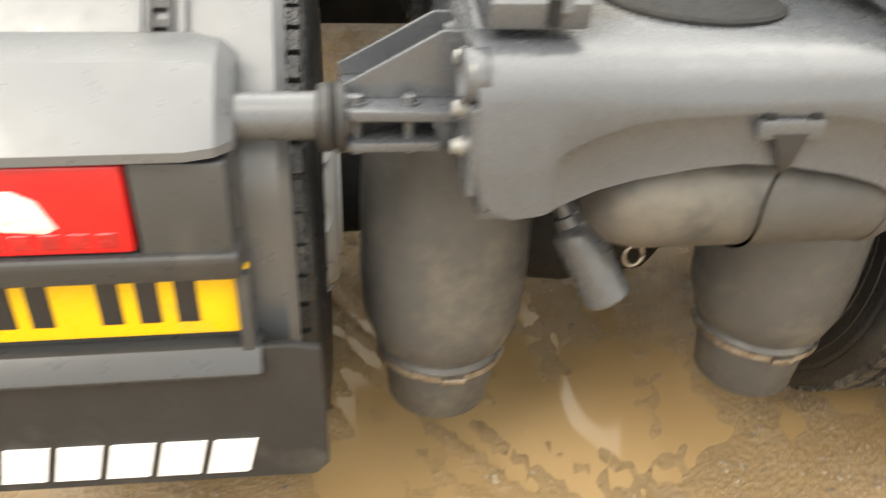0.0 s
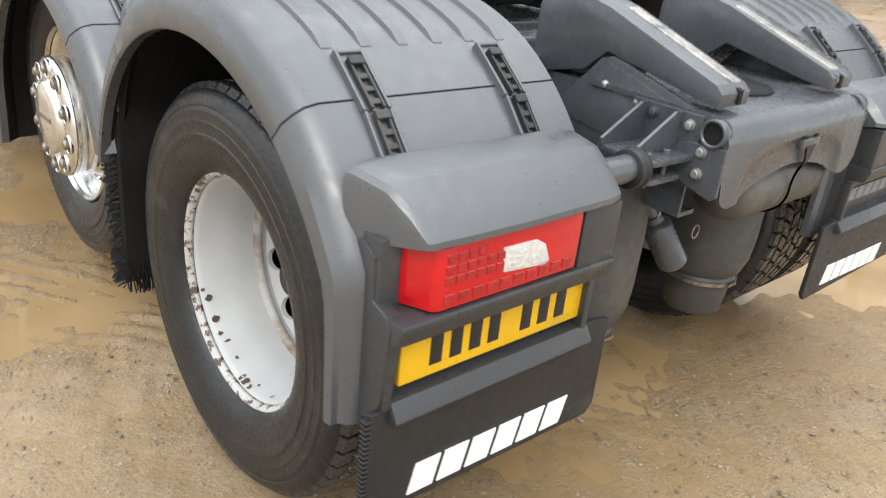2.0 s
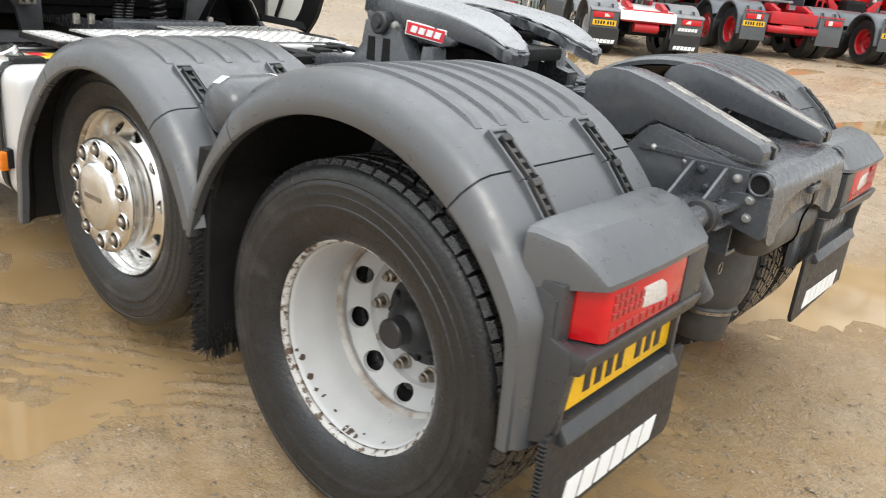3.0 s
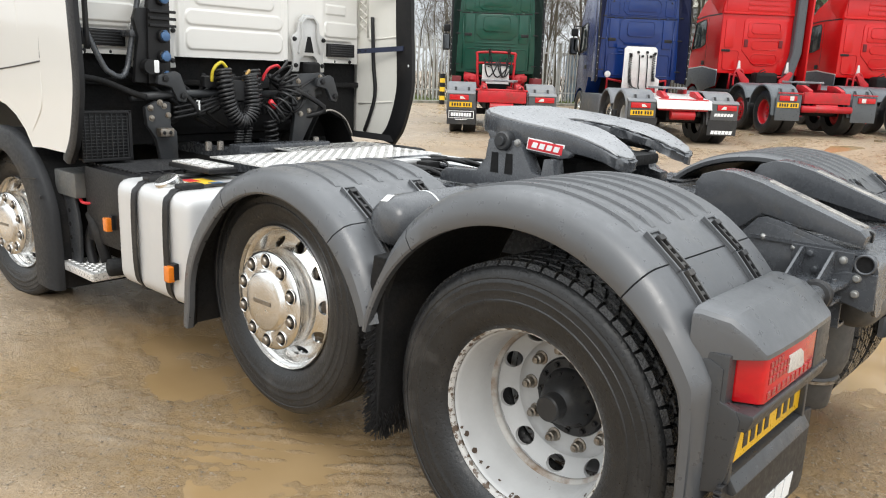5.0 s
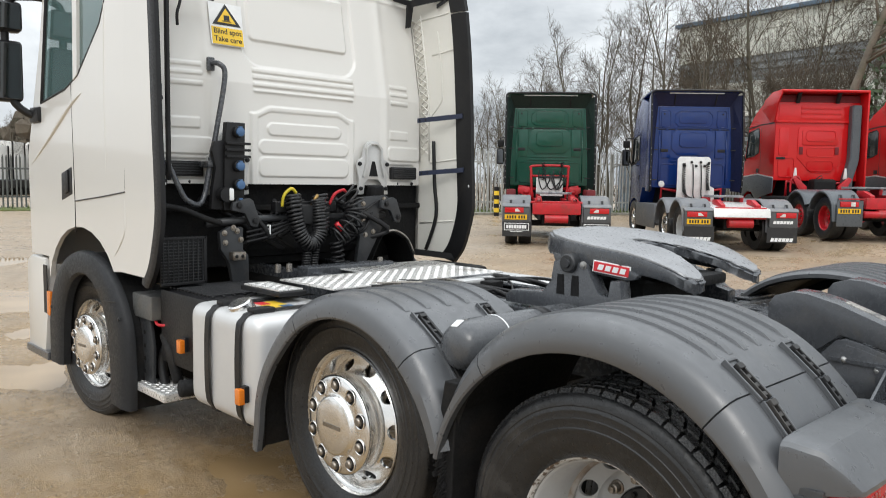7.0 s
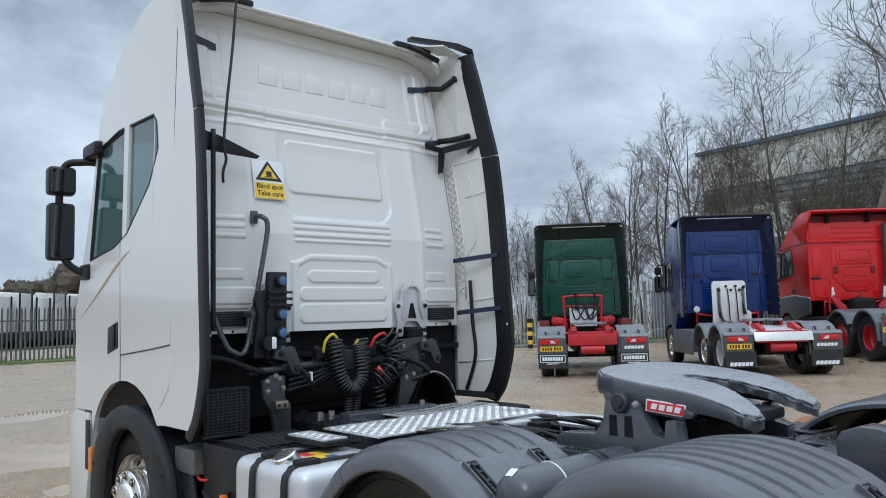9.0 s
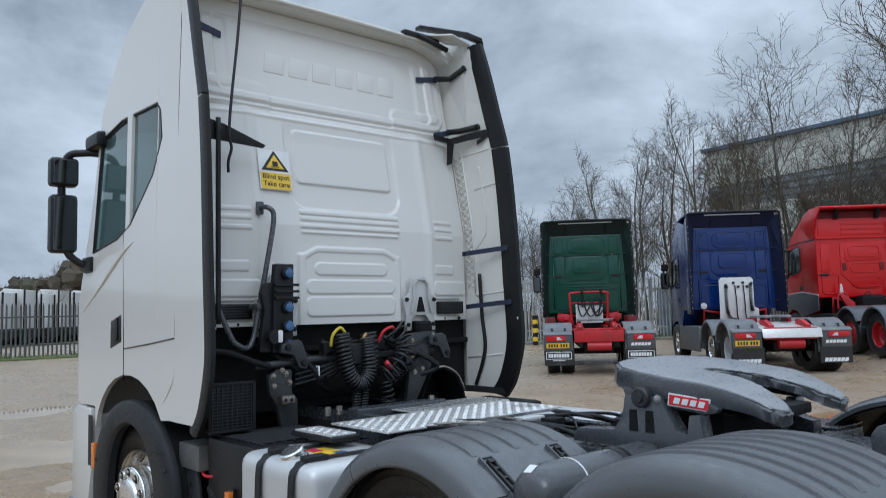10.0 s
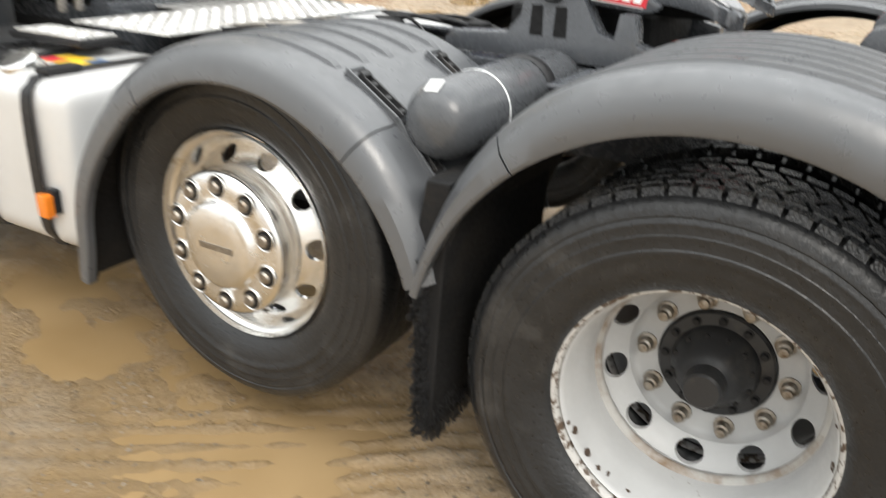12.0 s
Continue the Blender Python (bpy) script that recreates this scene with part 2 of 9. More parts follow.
def tube(points, radius, segs=8, bm=None, cap=True):
    """A round bar along a line of points."""
    b = bm if bm is not None else bmesh.new()
    pts = [Vector(p) for p in points]
    rings, ref = [], None
    for k, p in enumerate(pts):
        d = (pts[min(k + 1, len(pts) - 1)] - pts[max(k - 1, 0)]).normalized()
        if ref is None:
            ref = d.orthogonal().normalized()
        ref = (ref - d * ref.dot(d))
        ref = ref.normalized() if ref.length > 1e-5 else d.orthogonal().normalized()
        s = d.cross(ref)
        rr = radius(k / max(1, len(pts) - 1)) if callable(radius) else radius
        rings.append([b.verts.new(p + rr * (math.cos(a) * ref + math.sin(a) * s)) for a in (2 * math.pi * i / segs for i in range(segs))])
    for p, q in zip(rings, rings[1:]):
        for i in range(segs):
            b.faces.new((p[i], p[(i + 1) % segs], q[(i + 1) % segs], q[i]))
    if cap:
        b.faces.new(rings[0])
        b.faces.new(rings[-1])
    return b


def curve_points(pts, n=8):
    """A smooth line through the points."""
    p = [Vector(q) for q in pts]
    out = []
    for k in range(len(p) - 1):
        a, b, c, d = p[max(k - 1, 0)], p[k], p[k + 1], p[min(k + 2, len(p) - 1)]
        for i in range(n):
            t = i / n
            out.append(0.5 * ((2 * b) + (c - a) * t + (2 * a - 5 * b + 4 * c - d) * t * t + (3 * b - a - 3 * c + d) * t ** 3))
    return out + [p[-1]]


def coil(points, radius, wire, turns, segs=10, bm=None):
    """A spring-wound hose along a smooth line."""
    line = curve_points(points, 12)
    n = int(turns * segs)
    out = []
    for k in range(n + 1):
        u = k / n * (len(line) - 1)
        i = min(int(u), len(line) - 2)
        p = line[i].lerp(line[i + 1], u - i)
        d = (line[i + 1] - line[i]).normalized()
        a = Vector((1, 0, 0)) if abs(d.x) < 0.8 else Vector((0, 1, 0))
        a = (a - d * a.dot(d)).normalized()
        s = d.cross(a)
        w = 2 * math.pi * turns * k / n
        out.append(p + radius * (math.cos(w) * a + math.sin(w) * s))
    return tube(out, wire, 5, bm)


def sweep(sections, cap=True, bm=None):
    """Joins closed sections of equal count into one skin."""
    b = bm if bm is not None else bmesh.new()
    rows = [[b.verts.new(p) for p in s] for s in sections]
    n = len(rows[0])
    for p, q in zip(rows, rows[1:]):
        for i in range(n):
            b.faces.new((p[i], p[(i + 1) % n], q[(i + 1) % n], q[i]))
    if cap:
        b.faces.new(rows[0])
        b.faces.new(rows[-1])
    return b


def bolt(centre, axis, r, h, parent, mat, name="bolt", flip=1, sides=6):
    prof = [(0.001, 0), (r * 1.35, 0), (r * 1.35, h * 0.25), (r, h * 0.28), (r, h * 0.9), (r * 0.8, h), (0.001, h)]
    return part(name, lathe(prof, centre, axis, sides * 2, flip), mat, parent, auto=35)


def smoothstep(a, b, v):
    t = np.clip((v - a) / (b - a), 0, 1)
    return t * t * (3 - 2 * t)

# ---- ground ----
def rise(x, y):
    """The yard lifts gently away from the truck."""
    r = np.hypot(x, y - 3)
    near_rise = 0.17 * smoothstep(7, 13, r)
    bank = 0.21 * smoothstep(13.9, 15.6, x - 0.6 * (y - 6)) * smoothstep(8, 13, r)
    return near_rise + np.maximum(bank, 0.21 * smoothstep(19, 26, r))


def rough_ground(x, y):
    def waves(seed, size, amp):
        rng = np.random.RandomState(seed)
        z = 0
        for _ in range(7):
            a, ph, k = rng.uniform(0, 2 * math.pi), rng.uniform(0, 2 * math.pi), rng.uniform(0.7, 1.5) / size
            z = z + np.sin((x * math.cos(a) + y * math.sin(a)) * 2 * math.pi * k + ph)
        return amp * z / 2.6
    close = np.exp(-(np.hypot(x + 0.8, y - 2.6) / 7) ** 4)
    z = waves(1, 4.5, 0.010) + waves(2, 1.6, 0.006) + (waves(3, 0.55, 0.0035) + waves(4, 0.2, 0.0034) + waves(5, 0.085, 0.0020)) * close
    # tyre ruts: fine parallel ridges in two sweeps
    for ang, off, wid, amp in ((62, -1.15, 0.22, 0.0045), (70, -2.3, 0.25, 0.006), (20, 3.55, 0.16, 0.008), (15, 2.2, 0.2, 0.006), (35, 0.6, 0.22, 0.008)):
        u = x * math.cos(radians(ang)) + y * math.sin(radians(ang)) - off
        z = z + amp * np.exp(-(u / wid) ** 2) * np.sin(u * 2 * math.pi / 0.085) * close
    for cx, cy, rx, ry, depth in PUDDLES:
        q = ((x - cx) / rx) ** 2 + ((y - cy) / ry) ** 2
        z = z - depth * np.exp(-q * 1.2)
    return z


# centre, half widths and depth of the hollows that hold water
PUDDLES = [(-1.20, 2.60, 0.30, 0.23, 0.021), (-1.64, 2.55, 0.16, 0.17, 0.013), (0.0, 1.22, 1.05, 0.62, 0.030), (-0.85, 4.2, 0.42, 0.4, 0.020), (-1.3, 4.8, 0.2, 0.3, 0.014), (2.2, 1.2, 0.9, 0.6, 0.03), (-0.5, 3.3, 0.6, 0.5, 0.02), (-1.16, 3.70, 0.20, 0.27, 0.018),
           (-1.50, 6.15, 0.34, 0.26, 0.020), (-1.12, 6.85, 0.30, 0.40, 0.020), (-1.95, 5.55, 0.30, 0.22, 0.014), (-1.45, 7.4, 0.6, 0.5, 0.022), (-0.7, 9.3, 0.8, 0.6, 0.022), (-0.2, 11.6, 1.1, 0.7, 0.024), (-3.2, 7.5, 1.4, 1.0, 0.024), (-2.0, 10.5, 1.6, 0.8, 0.026), (-3.5, 13.0, 2.0, 1.0, 0.028), (-0.5, 15.0, 2.0, 0.9, 0.028), (-5.0, 10.0, 1.5, 1.0, 0.026), (8.0, 5.5, 1.6, 0.8, 0.03), (10.5, 8.5, 1.5, 0.7, 0.03), (14.0, 5.2, 1.4, 0.6, 0.03), (1.5, 9.0, 1.8, 1.2, 0.03), (17.2, 4.8, 1.0, 0.5, 0.03)]
axis_u = np.linspace(-1, 1, 430)
gx = -0.8 + 3.2 * axis_u + 900 * np.sign(axis_u) * np.abs(axis_u) ** 7 + 9 * axis_u ** 3
gy = 2.6 + 3.6 * axis_u + 900 * np.sign(axis_u) * np.abs(axis_u) ** 7 + 11 * axis_u ** 3
GX, GY = np.meshgrid(gx, gy)
near = np.exp(-(np.hypot(GX - 4, GY - 5) / 24) ** 4)
GZ = rise(GX, GY) + rough_ground(GX, GY) * near
N = len(axis_u)


def sheet(name, verts, n, mat):
    me = bpy.data.meshes.new(name)
    i = np.arange(n * n).reshape(n, n)
    quads = np.stack([i[:-1, :-1], i[:-1, 1:], i[1:, 1:], i[1:, :-1]], -1).reshape(-1, 4)
    me.vertices.add(n * n)
    me.vertices.foreach_set("co", verts.astype(np.float32).ravel())
    me.loops.add(quads.size)
    me.loops.foreach_set("vertex_index", quads.ravel().astype(np.int32))
    me.polygons.add(len(quads))
    me.polygons.foreach_set("loop_start", np.arange(0, quads.size, 4, dtype=np.int32))
    me.update(calc_edges=True)
    me.shade_smooth()
    me.materials.append(mat)
    return new(name, me)


def yard_material():
    m = bpy.data.materials.new("wet_gravelly_dirt")
    m.use_nodes = True
    nt = m.node_tree
    b = nt.nodes["Principled BSDF"]
    tc = nt.nodes.new("ShaderNodeTexCoord")
    def noise_node(sc, detail=6.0, r=0.62):
        n = nt.nodes.new("ShaderNodeTexNoise")
        n.inputs["Scale"].default_value, n.inputs["Detail"].default_value, n.inputs["Roughness"].default_value = sc, detail, r
        nt.links.new(tc.outputs["Object"], n.inputs["Vector"])
        return n.outputs["Fac"]
    def ramped(v, stops):
        r = nt.nodes.new("ShaderNodeValToRGB")
        while len(r.color_ramp.elements) < len(stops):
            r.color_ramp.elements.new(0.5)
        for e, (p, c) in zip(r.color_ramp.elements, stops):
            e.position, e.color = p, (*c, 1)
        nt.links.new(v, r.inputs["Fac"])
        return r.outputs["Color"]
    def mixed(fac, a, c, mode="MIX"):
        x = nt.nodes.new("ShaderNodeMix")
        x.data_type, x.blend_type = "RGBA", mode
        for sock, v in (("Factor", fac), ("A", a), ("B", c)):
            if isinstance(v, float):
                x.inputs[sock].default_value = v
            else:
                nt.links.new(v, x.inputs[sock])
        return x.outputs["Result"]
    patches = noise_node(0.35)
    mud = ramped(noise_node(1.3), [(0.3, (0.238, 0.158, 0.084)), (0.5, (0.340, 0.240, 0.138)), (0.7, (0.443, 0.332, 0.213))])
    grey = ramped(noise_node(6.0), [(0.3, (0.247, 0.181, 0.117)), (0.7, (0.425, 0.336, 0.238))])
    col = mixed(ramped(patches, [(0.4, (0, 0, 0)), (0.6, (1, 1, 1))]), mud, grey)
    def grit(sc):
        v = nt.nodes.new("ShaderNodeTexVoronoi")
        v.inputs["Scale"].default_value = sc
        nt.links.new(tc.outputs["Object"], v.inputs["Vector"])
        return v
    vor, sand = grit(62), grit(190)
    gravelly = ramped(noise_node(2.6), [(0.40, (0.05, 0.05, 0.05)), (0.62, (0.85, 0.85, 0.85))])
    col = mixed(ramped(sand.outputs["Distance"], [(0.15, (0.75, 0.75, 0.75)), (0.5, (0.0, 0.0, 0.0))]), col, ramped(sand.outputs["Color"], [(0.2, (0.093, 0.068, 0.044)), (0.5, (0.306, 0.225, 0.146)), (0.85, (0.561, 0.476, 0.366))]))
    stones = mixed(1.0, ramped(vor.outputs["Distance"], [(0.15, (0.9, 0.9, 0.9)), (0.42, (0, 0, 0))]), gravelly, "MULTIPLY")
    col = mixed(stones, col, ramped(vor.outputs["Color"], [(0.2, (0.077, 0.064, 0.051)), (0.8, (0.391, 0.348, 0.298))]))
    # silt settled in and beside the hollows
    sep = nt.nodes.new("ShaderNodeSeparateXYZ")
    nt.links.new(tc.outputs["Object"], sep.inputs[0])
    level = nt.nodes.new("ShaderNodeMath")
    level.operation = "MULTIPLY_ADD"
    nt.links.new(noise_node(3.5), level.inputs[0])
    level.inputs[1].default_value = -0.022
    nt.links.new(sep.outputs["Z"], level.inputs[2])
    near_level = nt.nodes.new("ShaderNodeMapRange")
    for i, val in enumerate((-0.024, 0.002, 1.0, 0.0)):
        near_level.inputs[i + 1].default_value = val
    nt.links.new(level.outputs[0], near_level.inputs[0])
    silt = near_level.outputs[0]
    col = mixed(silt, col, ramped(noise_node(1.4), [(0.35, (0.26, 0.172, 0.082)), (0.65, (0.36, 0.245, 0.125))]))
    nt.links.new(col, b.inputs["Base Color"])
    wet = mixed(0.5, ramped(noise_node(0.7), [(0.38, (0.08, 0.08, 0.08)), (0.62, (0.50, 0.50, 0.50))]), ramped(noise_node(9.0), [(0.35, (0.16, 0.16, 0.16)), (0.65, (0.62, 0.62, 0.62))]))
    nt.links.new(mixed(silt, wet, ramped(noise_node(5.0), [(0.3, (0.10, 0.10, 0.10)), (0.7, (0.34, 0.34, 0.34))])), b.inputs["Roughness"])
    bp = nt.nodes.new("ShaderNodeBump")
    bp.inputs["Strength"].default_value, bp.inputs["Distance"].default_value = 1.0, 0.030
    h = mixed(0.18, mixed(0.5, noise_node(110.0, 8.0, 0.75), noise_node(14.0, 8.0, 0.7)), vor.outputs["Distance"])
    nt.links.new(h, bp.inputs["Height"])
    nt.links.new(ramped(noise_node(0.7), [(0.38, (0.32, 0.32, 0.32)), (0.56, (1, 1, 1))]), bp.inputs["Strength"])
    nt.links.new(bp.outputs["Normal"], b.inputs["Normal"])
    return m


def water_material():
    m = bpy.data.materials.new("muddy_puddle_water")
    m.use_nodes = True
    nt = m.node_tree
    b = nt.nodes["Principled BSDF"]
    n = nt.nodes.new("ShaderNodeTexNoise")
    tc = nt.nodes.new("ShaderNodeTexCoord")
    nt.links.new(tc.outputs["Object"], n.inputs["Vector"])
    n.inputs["Scale"].default_value, n.inputs["Detail"].default_value = 1.4, 3
    r = nt.nodes.new("ShaderNodeValToRGB")
    r.color_ramp.elements[0].position, r.color_ramp.elements[0].color = 0.35, (0.27, 0.178, 0.084, 1)
    r.color_ramp.elements[1].position, r.color_ramp.elements[1].color = 0.65, (0.36, 0.246, 0.126, 1)
    nt.links.new(n.outputs["Fac"], r.inputs["Fac"])
    nt.links.new(r.outputs["Color"], b.inputs["Base Color"])
    b.inputs["Roughness"].default_value = 0.05
    b.inputs["IOR"].default_value = 1.33
    return m


ground = tagged(sheet("ground", np.stack([GX, GY, GZ], -1).reshape(-1, 3), N, yard_material()), "wet brown dirt and gravel yard with puddles", "ground", kind="structure")
wu = np.linspace(-1, 1, 120)
WX, WY = np.meshgrid(4 + 24 * wu, 5 + 24 * wu)
water = tagged(sheet("water", np.stack([WX, WY, rise(WX, WY) - 0.0178], -1).reshape(-1, 3), 120, water_material()), "shallow muddy brown rainwater in the hollows", "puddle", kind="structure")

# loose stones, thickest in drifts
prng = np.random.RandomState(9)
cand = np.stack([prng.uniform(-5.0, 2.2, 260000), prng.uniform(-0.6, 7.5, 260000)], -1)
drift = np.sin(cand[:, 0] * 2.1 + 1.3) * np.sin(cand[:, 1] * 1.7 + 0.4) + 0.5 * np.sin(cand[:, 0] * 5.3 + cand[:, 1] * 4.1)
keep = prng.uniform(-0.9, 2.6, len(cand)) < drift
cand = cand[keep]
pz = rough_ground(cand[:, 0], cand[:, 1]) + rise(cand[:, 0], cand[:, 1])
dry = pz > -0.0145
cand, pz = cand[dry][:90000], pz[dry][:90000]
size = 0.0018 + 0.0085 * prng.uniform(0, 1, len(cand)) ** 5
unit = np.array([(1, 0, 0), (0, 1, 0), (-1, 0, 0), (0, -1, 0), (0.3, 0.2, 0.34), (-0.2, -0.2, -0.3)])
turns = prng.uniform(0, 2 * math.pi, len(cand))
shape = unit[None] * prng.uniform(0.6, 1.3, (len(cand), 6, 1)) * size[:, None, None]
cs, sn = np.cos(turns)[:, None], np.sin(turns)[:, None]
pv = np.stack([shape[..., 0] * cs - shape[..., 1] * sn + cand[:, :1], shape[..., 0] * sn + shape[..., 1] * cs + cand[:, 1:], shape[..., 2] + pz[:, None] + size[:, None] * 0.2], -1)
tri = np.array([(0, 1, 4), (1, 2, 4), (2, 3, 4), (3, 0, 4), (1, 0, 5), (2, 1, 5), (3, 2, 5), (0, 3, 5)])
faces = (tri[None] + 6 * np.arange(len(cand))[:, None, None]).reshape(-1, 3)
pme = bpy.data.meshes.new("pebbles")
pme.from_pydata(pv.reshape(-1, 3).tolist(), [], faces.tolist())


def pebble_material():
    m = material("mixed_wet_pebbles", (0.27, 0.235, 0.19), 0.45, vary=0.2, scale=30)
    nt = m.node_tree
    geo = nt.nodes.new("ShaderNodeNewGeometry")
    r = nt.nodes.new("ShaderNodeValToRGB")
    for e, (p, c) in zip(r.color_ramp.elements, ((0.0, (0.095, 0.072, 0.048)), (1.0, (0.34, 0.27, 0.19)))):
        e.position, e.color = p, (*c, 1)
    nt.links.new(geo.outputs["Random Per Island"], r.inputs["Fac"])
    nt.links.new(r.outputs["Color"], nt.nodes["Principled BSDF"].inputs["Base Color"])
    return m


pme.materials.append(pebble_material())
tagged(new("pebbles", pme), "loose wet pebbles and grit on the dirt", "gravel", kind="stuff")

# ---- wheels ----
HUBBLK = material("sooty_black_hub_paint", (0.022, 0.023, 0.025), 0.4, vary=0.2, scale=12, dirt=(0.05, 0.047, 0.043), dirt_amount=0.25, dirt_scale=14)
STAIN = material("rust_stained_wheel_paint", (0.42, 0.41, 0.39), 0.5, vary=0.1, scale=8, dirt=(0.16, 0.095, 0.045), dirt_amount=0.5, dirt_scale=7)
CHIP = material("dark_rust_chip", (0.075, 0.05, 0.035), 0.7, vary=0.3, scale=60)

def holed_disc(bm, centre, flip, prof, holes, half_angle, u0, u1, shift=0.0):
    """A turned disc between two (radius, along) rings, with round holes set in it."""
    (ra, aa), (rb, ab) = prof
    def at(th, u):
        r, a = ra + (rb - ra) * u, aa + (ab - aa) * u
        return (centre[0] + a * flip, centre[1] + r * math.cos(th), centre[2] + r * math.sin(th))
    n = 16
    for k in range(holes):
        mid = 2 * math.pi * (k + shift) / holes
        half = math.pi / holes
        inner, outer, back = [], [], []
        for i in range(n):
            w = 2 * math.pi * i / n
            c, s = math.cos(w), math.sin(w)
            q = 1 / max(abs(c), abs(s))
            outer.append(bm.verts.new(at(mid + half * c * q, 0.5 + 0.5 * s * q)))
            u = (u0 + u1) / 2 + (u1 - u0) / 2 * s
            inner.append(bm.verts.new(at(mid + half_angle * c, u)))
            p = at(mid + half_angle * c, u)
            back.append(bm.verts.new((p[0] - 0.014 * flip, p[1], p[2])))
        for i in range(n):
            j = (i + 1) % n
            bm.faces.new((outer[i], outer[j], inner[j], inner[i]))
            bm.faces.new((inner[i], inner[j], back[j], back[i]))
    bmesh.ops.remove_doubles(bm, verts=bm.verts, dist=0.0004)
    return bm


def tyre_mesh(centre, flip, blocks):
    ri, tread = 0.294, 0.500 if blocks else 0.496
    half = [(ri, 0.088), (ri + 0.003, 0.104), (0.303, 0.117), (0.312, 0.127), (0.324, 0.136), (0.338, 0.1435), (0.354, 0.1495), (0.370, 0.1535), (0.385, 0.1555), (0.388, 0.1575), (0.398, 0.1575), (0.401, 0.155), (0.420, 0.1545), (0.422, 0.1553), (0.428, 0.1553), (0.430, 0.1535), (0.447, 0.1515), (0.449, 0.1521), (0.453, 0.1518), (0.455, 0.1505), (tread - 0.038, 0.148), (tread - 0.035, 0.150), (tread - 0.024, 0.148), (tread - 0.014, 0.143), (tread - 0.004, 0.134), (tread, 0.126)]
    prof = half[:]
    if not blocks:
        for a in (0.075, 0.026, -0.026, -0.075):
            prof += [(tread, a + 0.006), (tread - 0.012, a + 0.004), (tread - 0.012, a - 0.004), (tread, a - 0.006)]
    prof += [(r, -a) for r, a in reversed(half)]
    b = lathe(prof, centre, "x", 72, flip, close=True)
    return b


def tread_block(centre, flip, row, n, b, turn=0.0):
    """One block of a tread row."""
    a0, a1, skew = ((0.080, 0.130, 0.0), (0.030, 0.076, 0.02), (-0.023, 0.026, -0.02), (-0.076, -0.027, 0.02), (-0.130, -0.080, 0.0))[row]
    t0, w = turn, 2 * math.pi / n * 0.86
    vs = []
    for rr, inset in ((0.496, 0.0), (0.514, 0.08)):
        for a, sk in ((a0 + 0.004 * (inset > 0), -skew), (a1 - 0.006 * (inset > 0) - (0.008 if row in (0, 4) and inset else 0), skew)):
            for t in (t0 + w * inset / 2 + sk, t0 + w * (1 - inset / 2) + sk):
                vs.append(b.verts.new((centre[0] + a * flip, centre[1] + rr * math.cos(t), centre[2] + rr * math.sin(t))))
    for f in ((4, 5, 7, 6), (0, 1, 5, 4), (2, 6, 7, 3), (0, 4, 6, 2), (1, 3, 7, 5)):
        b.faces.new([vs[i] for i in f])
    return b


def tread(tyre, centre, flip, singly, n=60):
    c = Vector(centre)
    turns = [(row, 2 * math.pi * (k + 0.5 * (row % 2)) / n) for row in range(5) for k in range(n)]
    if not singly:
        b = bmesh.new()
        for row, t in turns:
            tread_block(centre, flip, row, n, b, t)
        tagged(part("tread", b, TREAD, tyre), kind="stuff")
        return
    first = {}
    for row, t in turns:
        if row not in first:
            first[row] = part("tread_block", tread_block(centre, flip, row, n, bmesh.new(), t), TREAD, tyre), t
            continue
        base, t_first = first[row]
        ob = new("tread_block", base.data)
        ob.parent, ob.matrix_parent_inverse = tyre, base.matrix_parent_inverse.copy()
        ob.matrix_basis = Matrix.Translation(c) @ Matrix.Rotation(t - t_first, 4, "X") @ Matrix.Translation(-c)


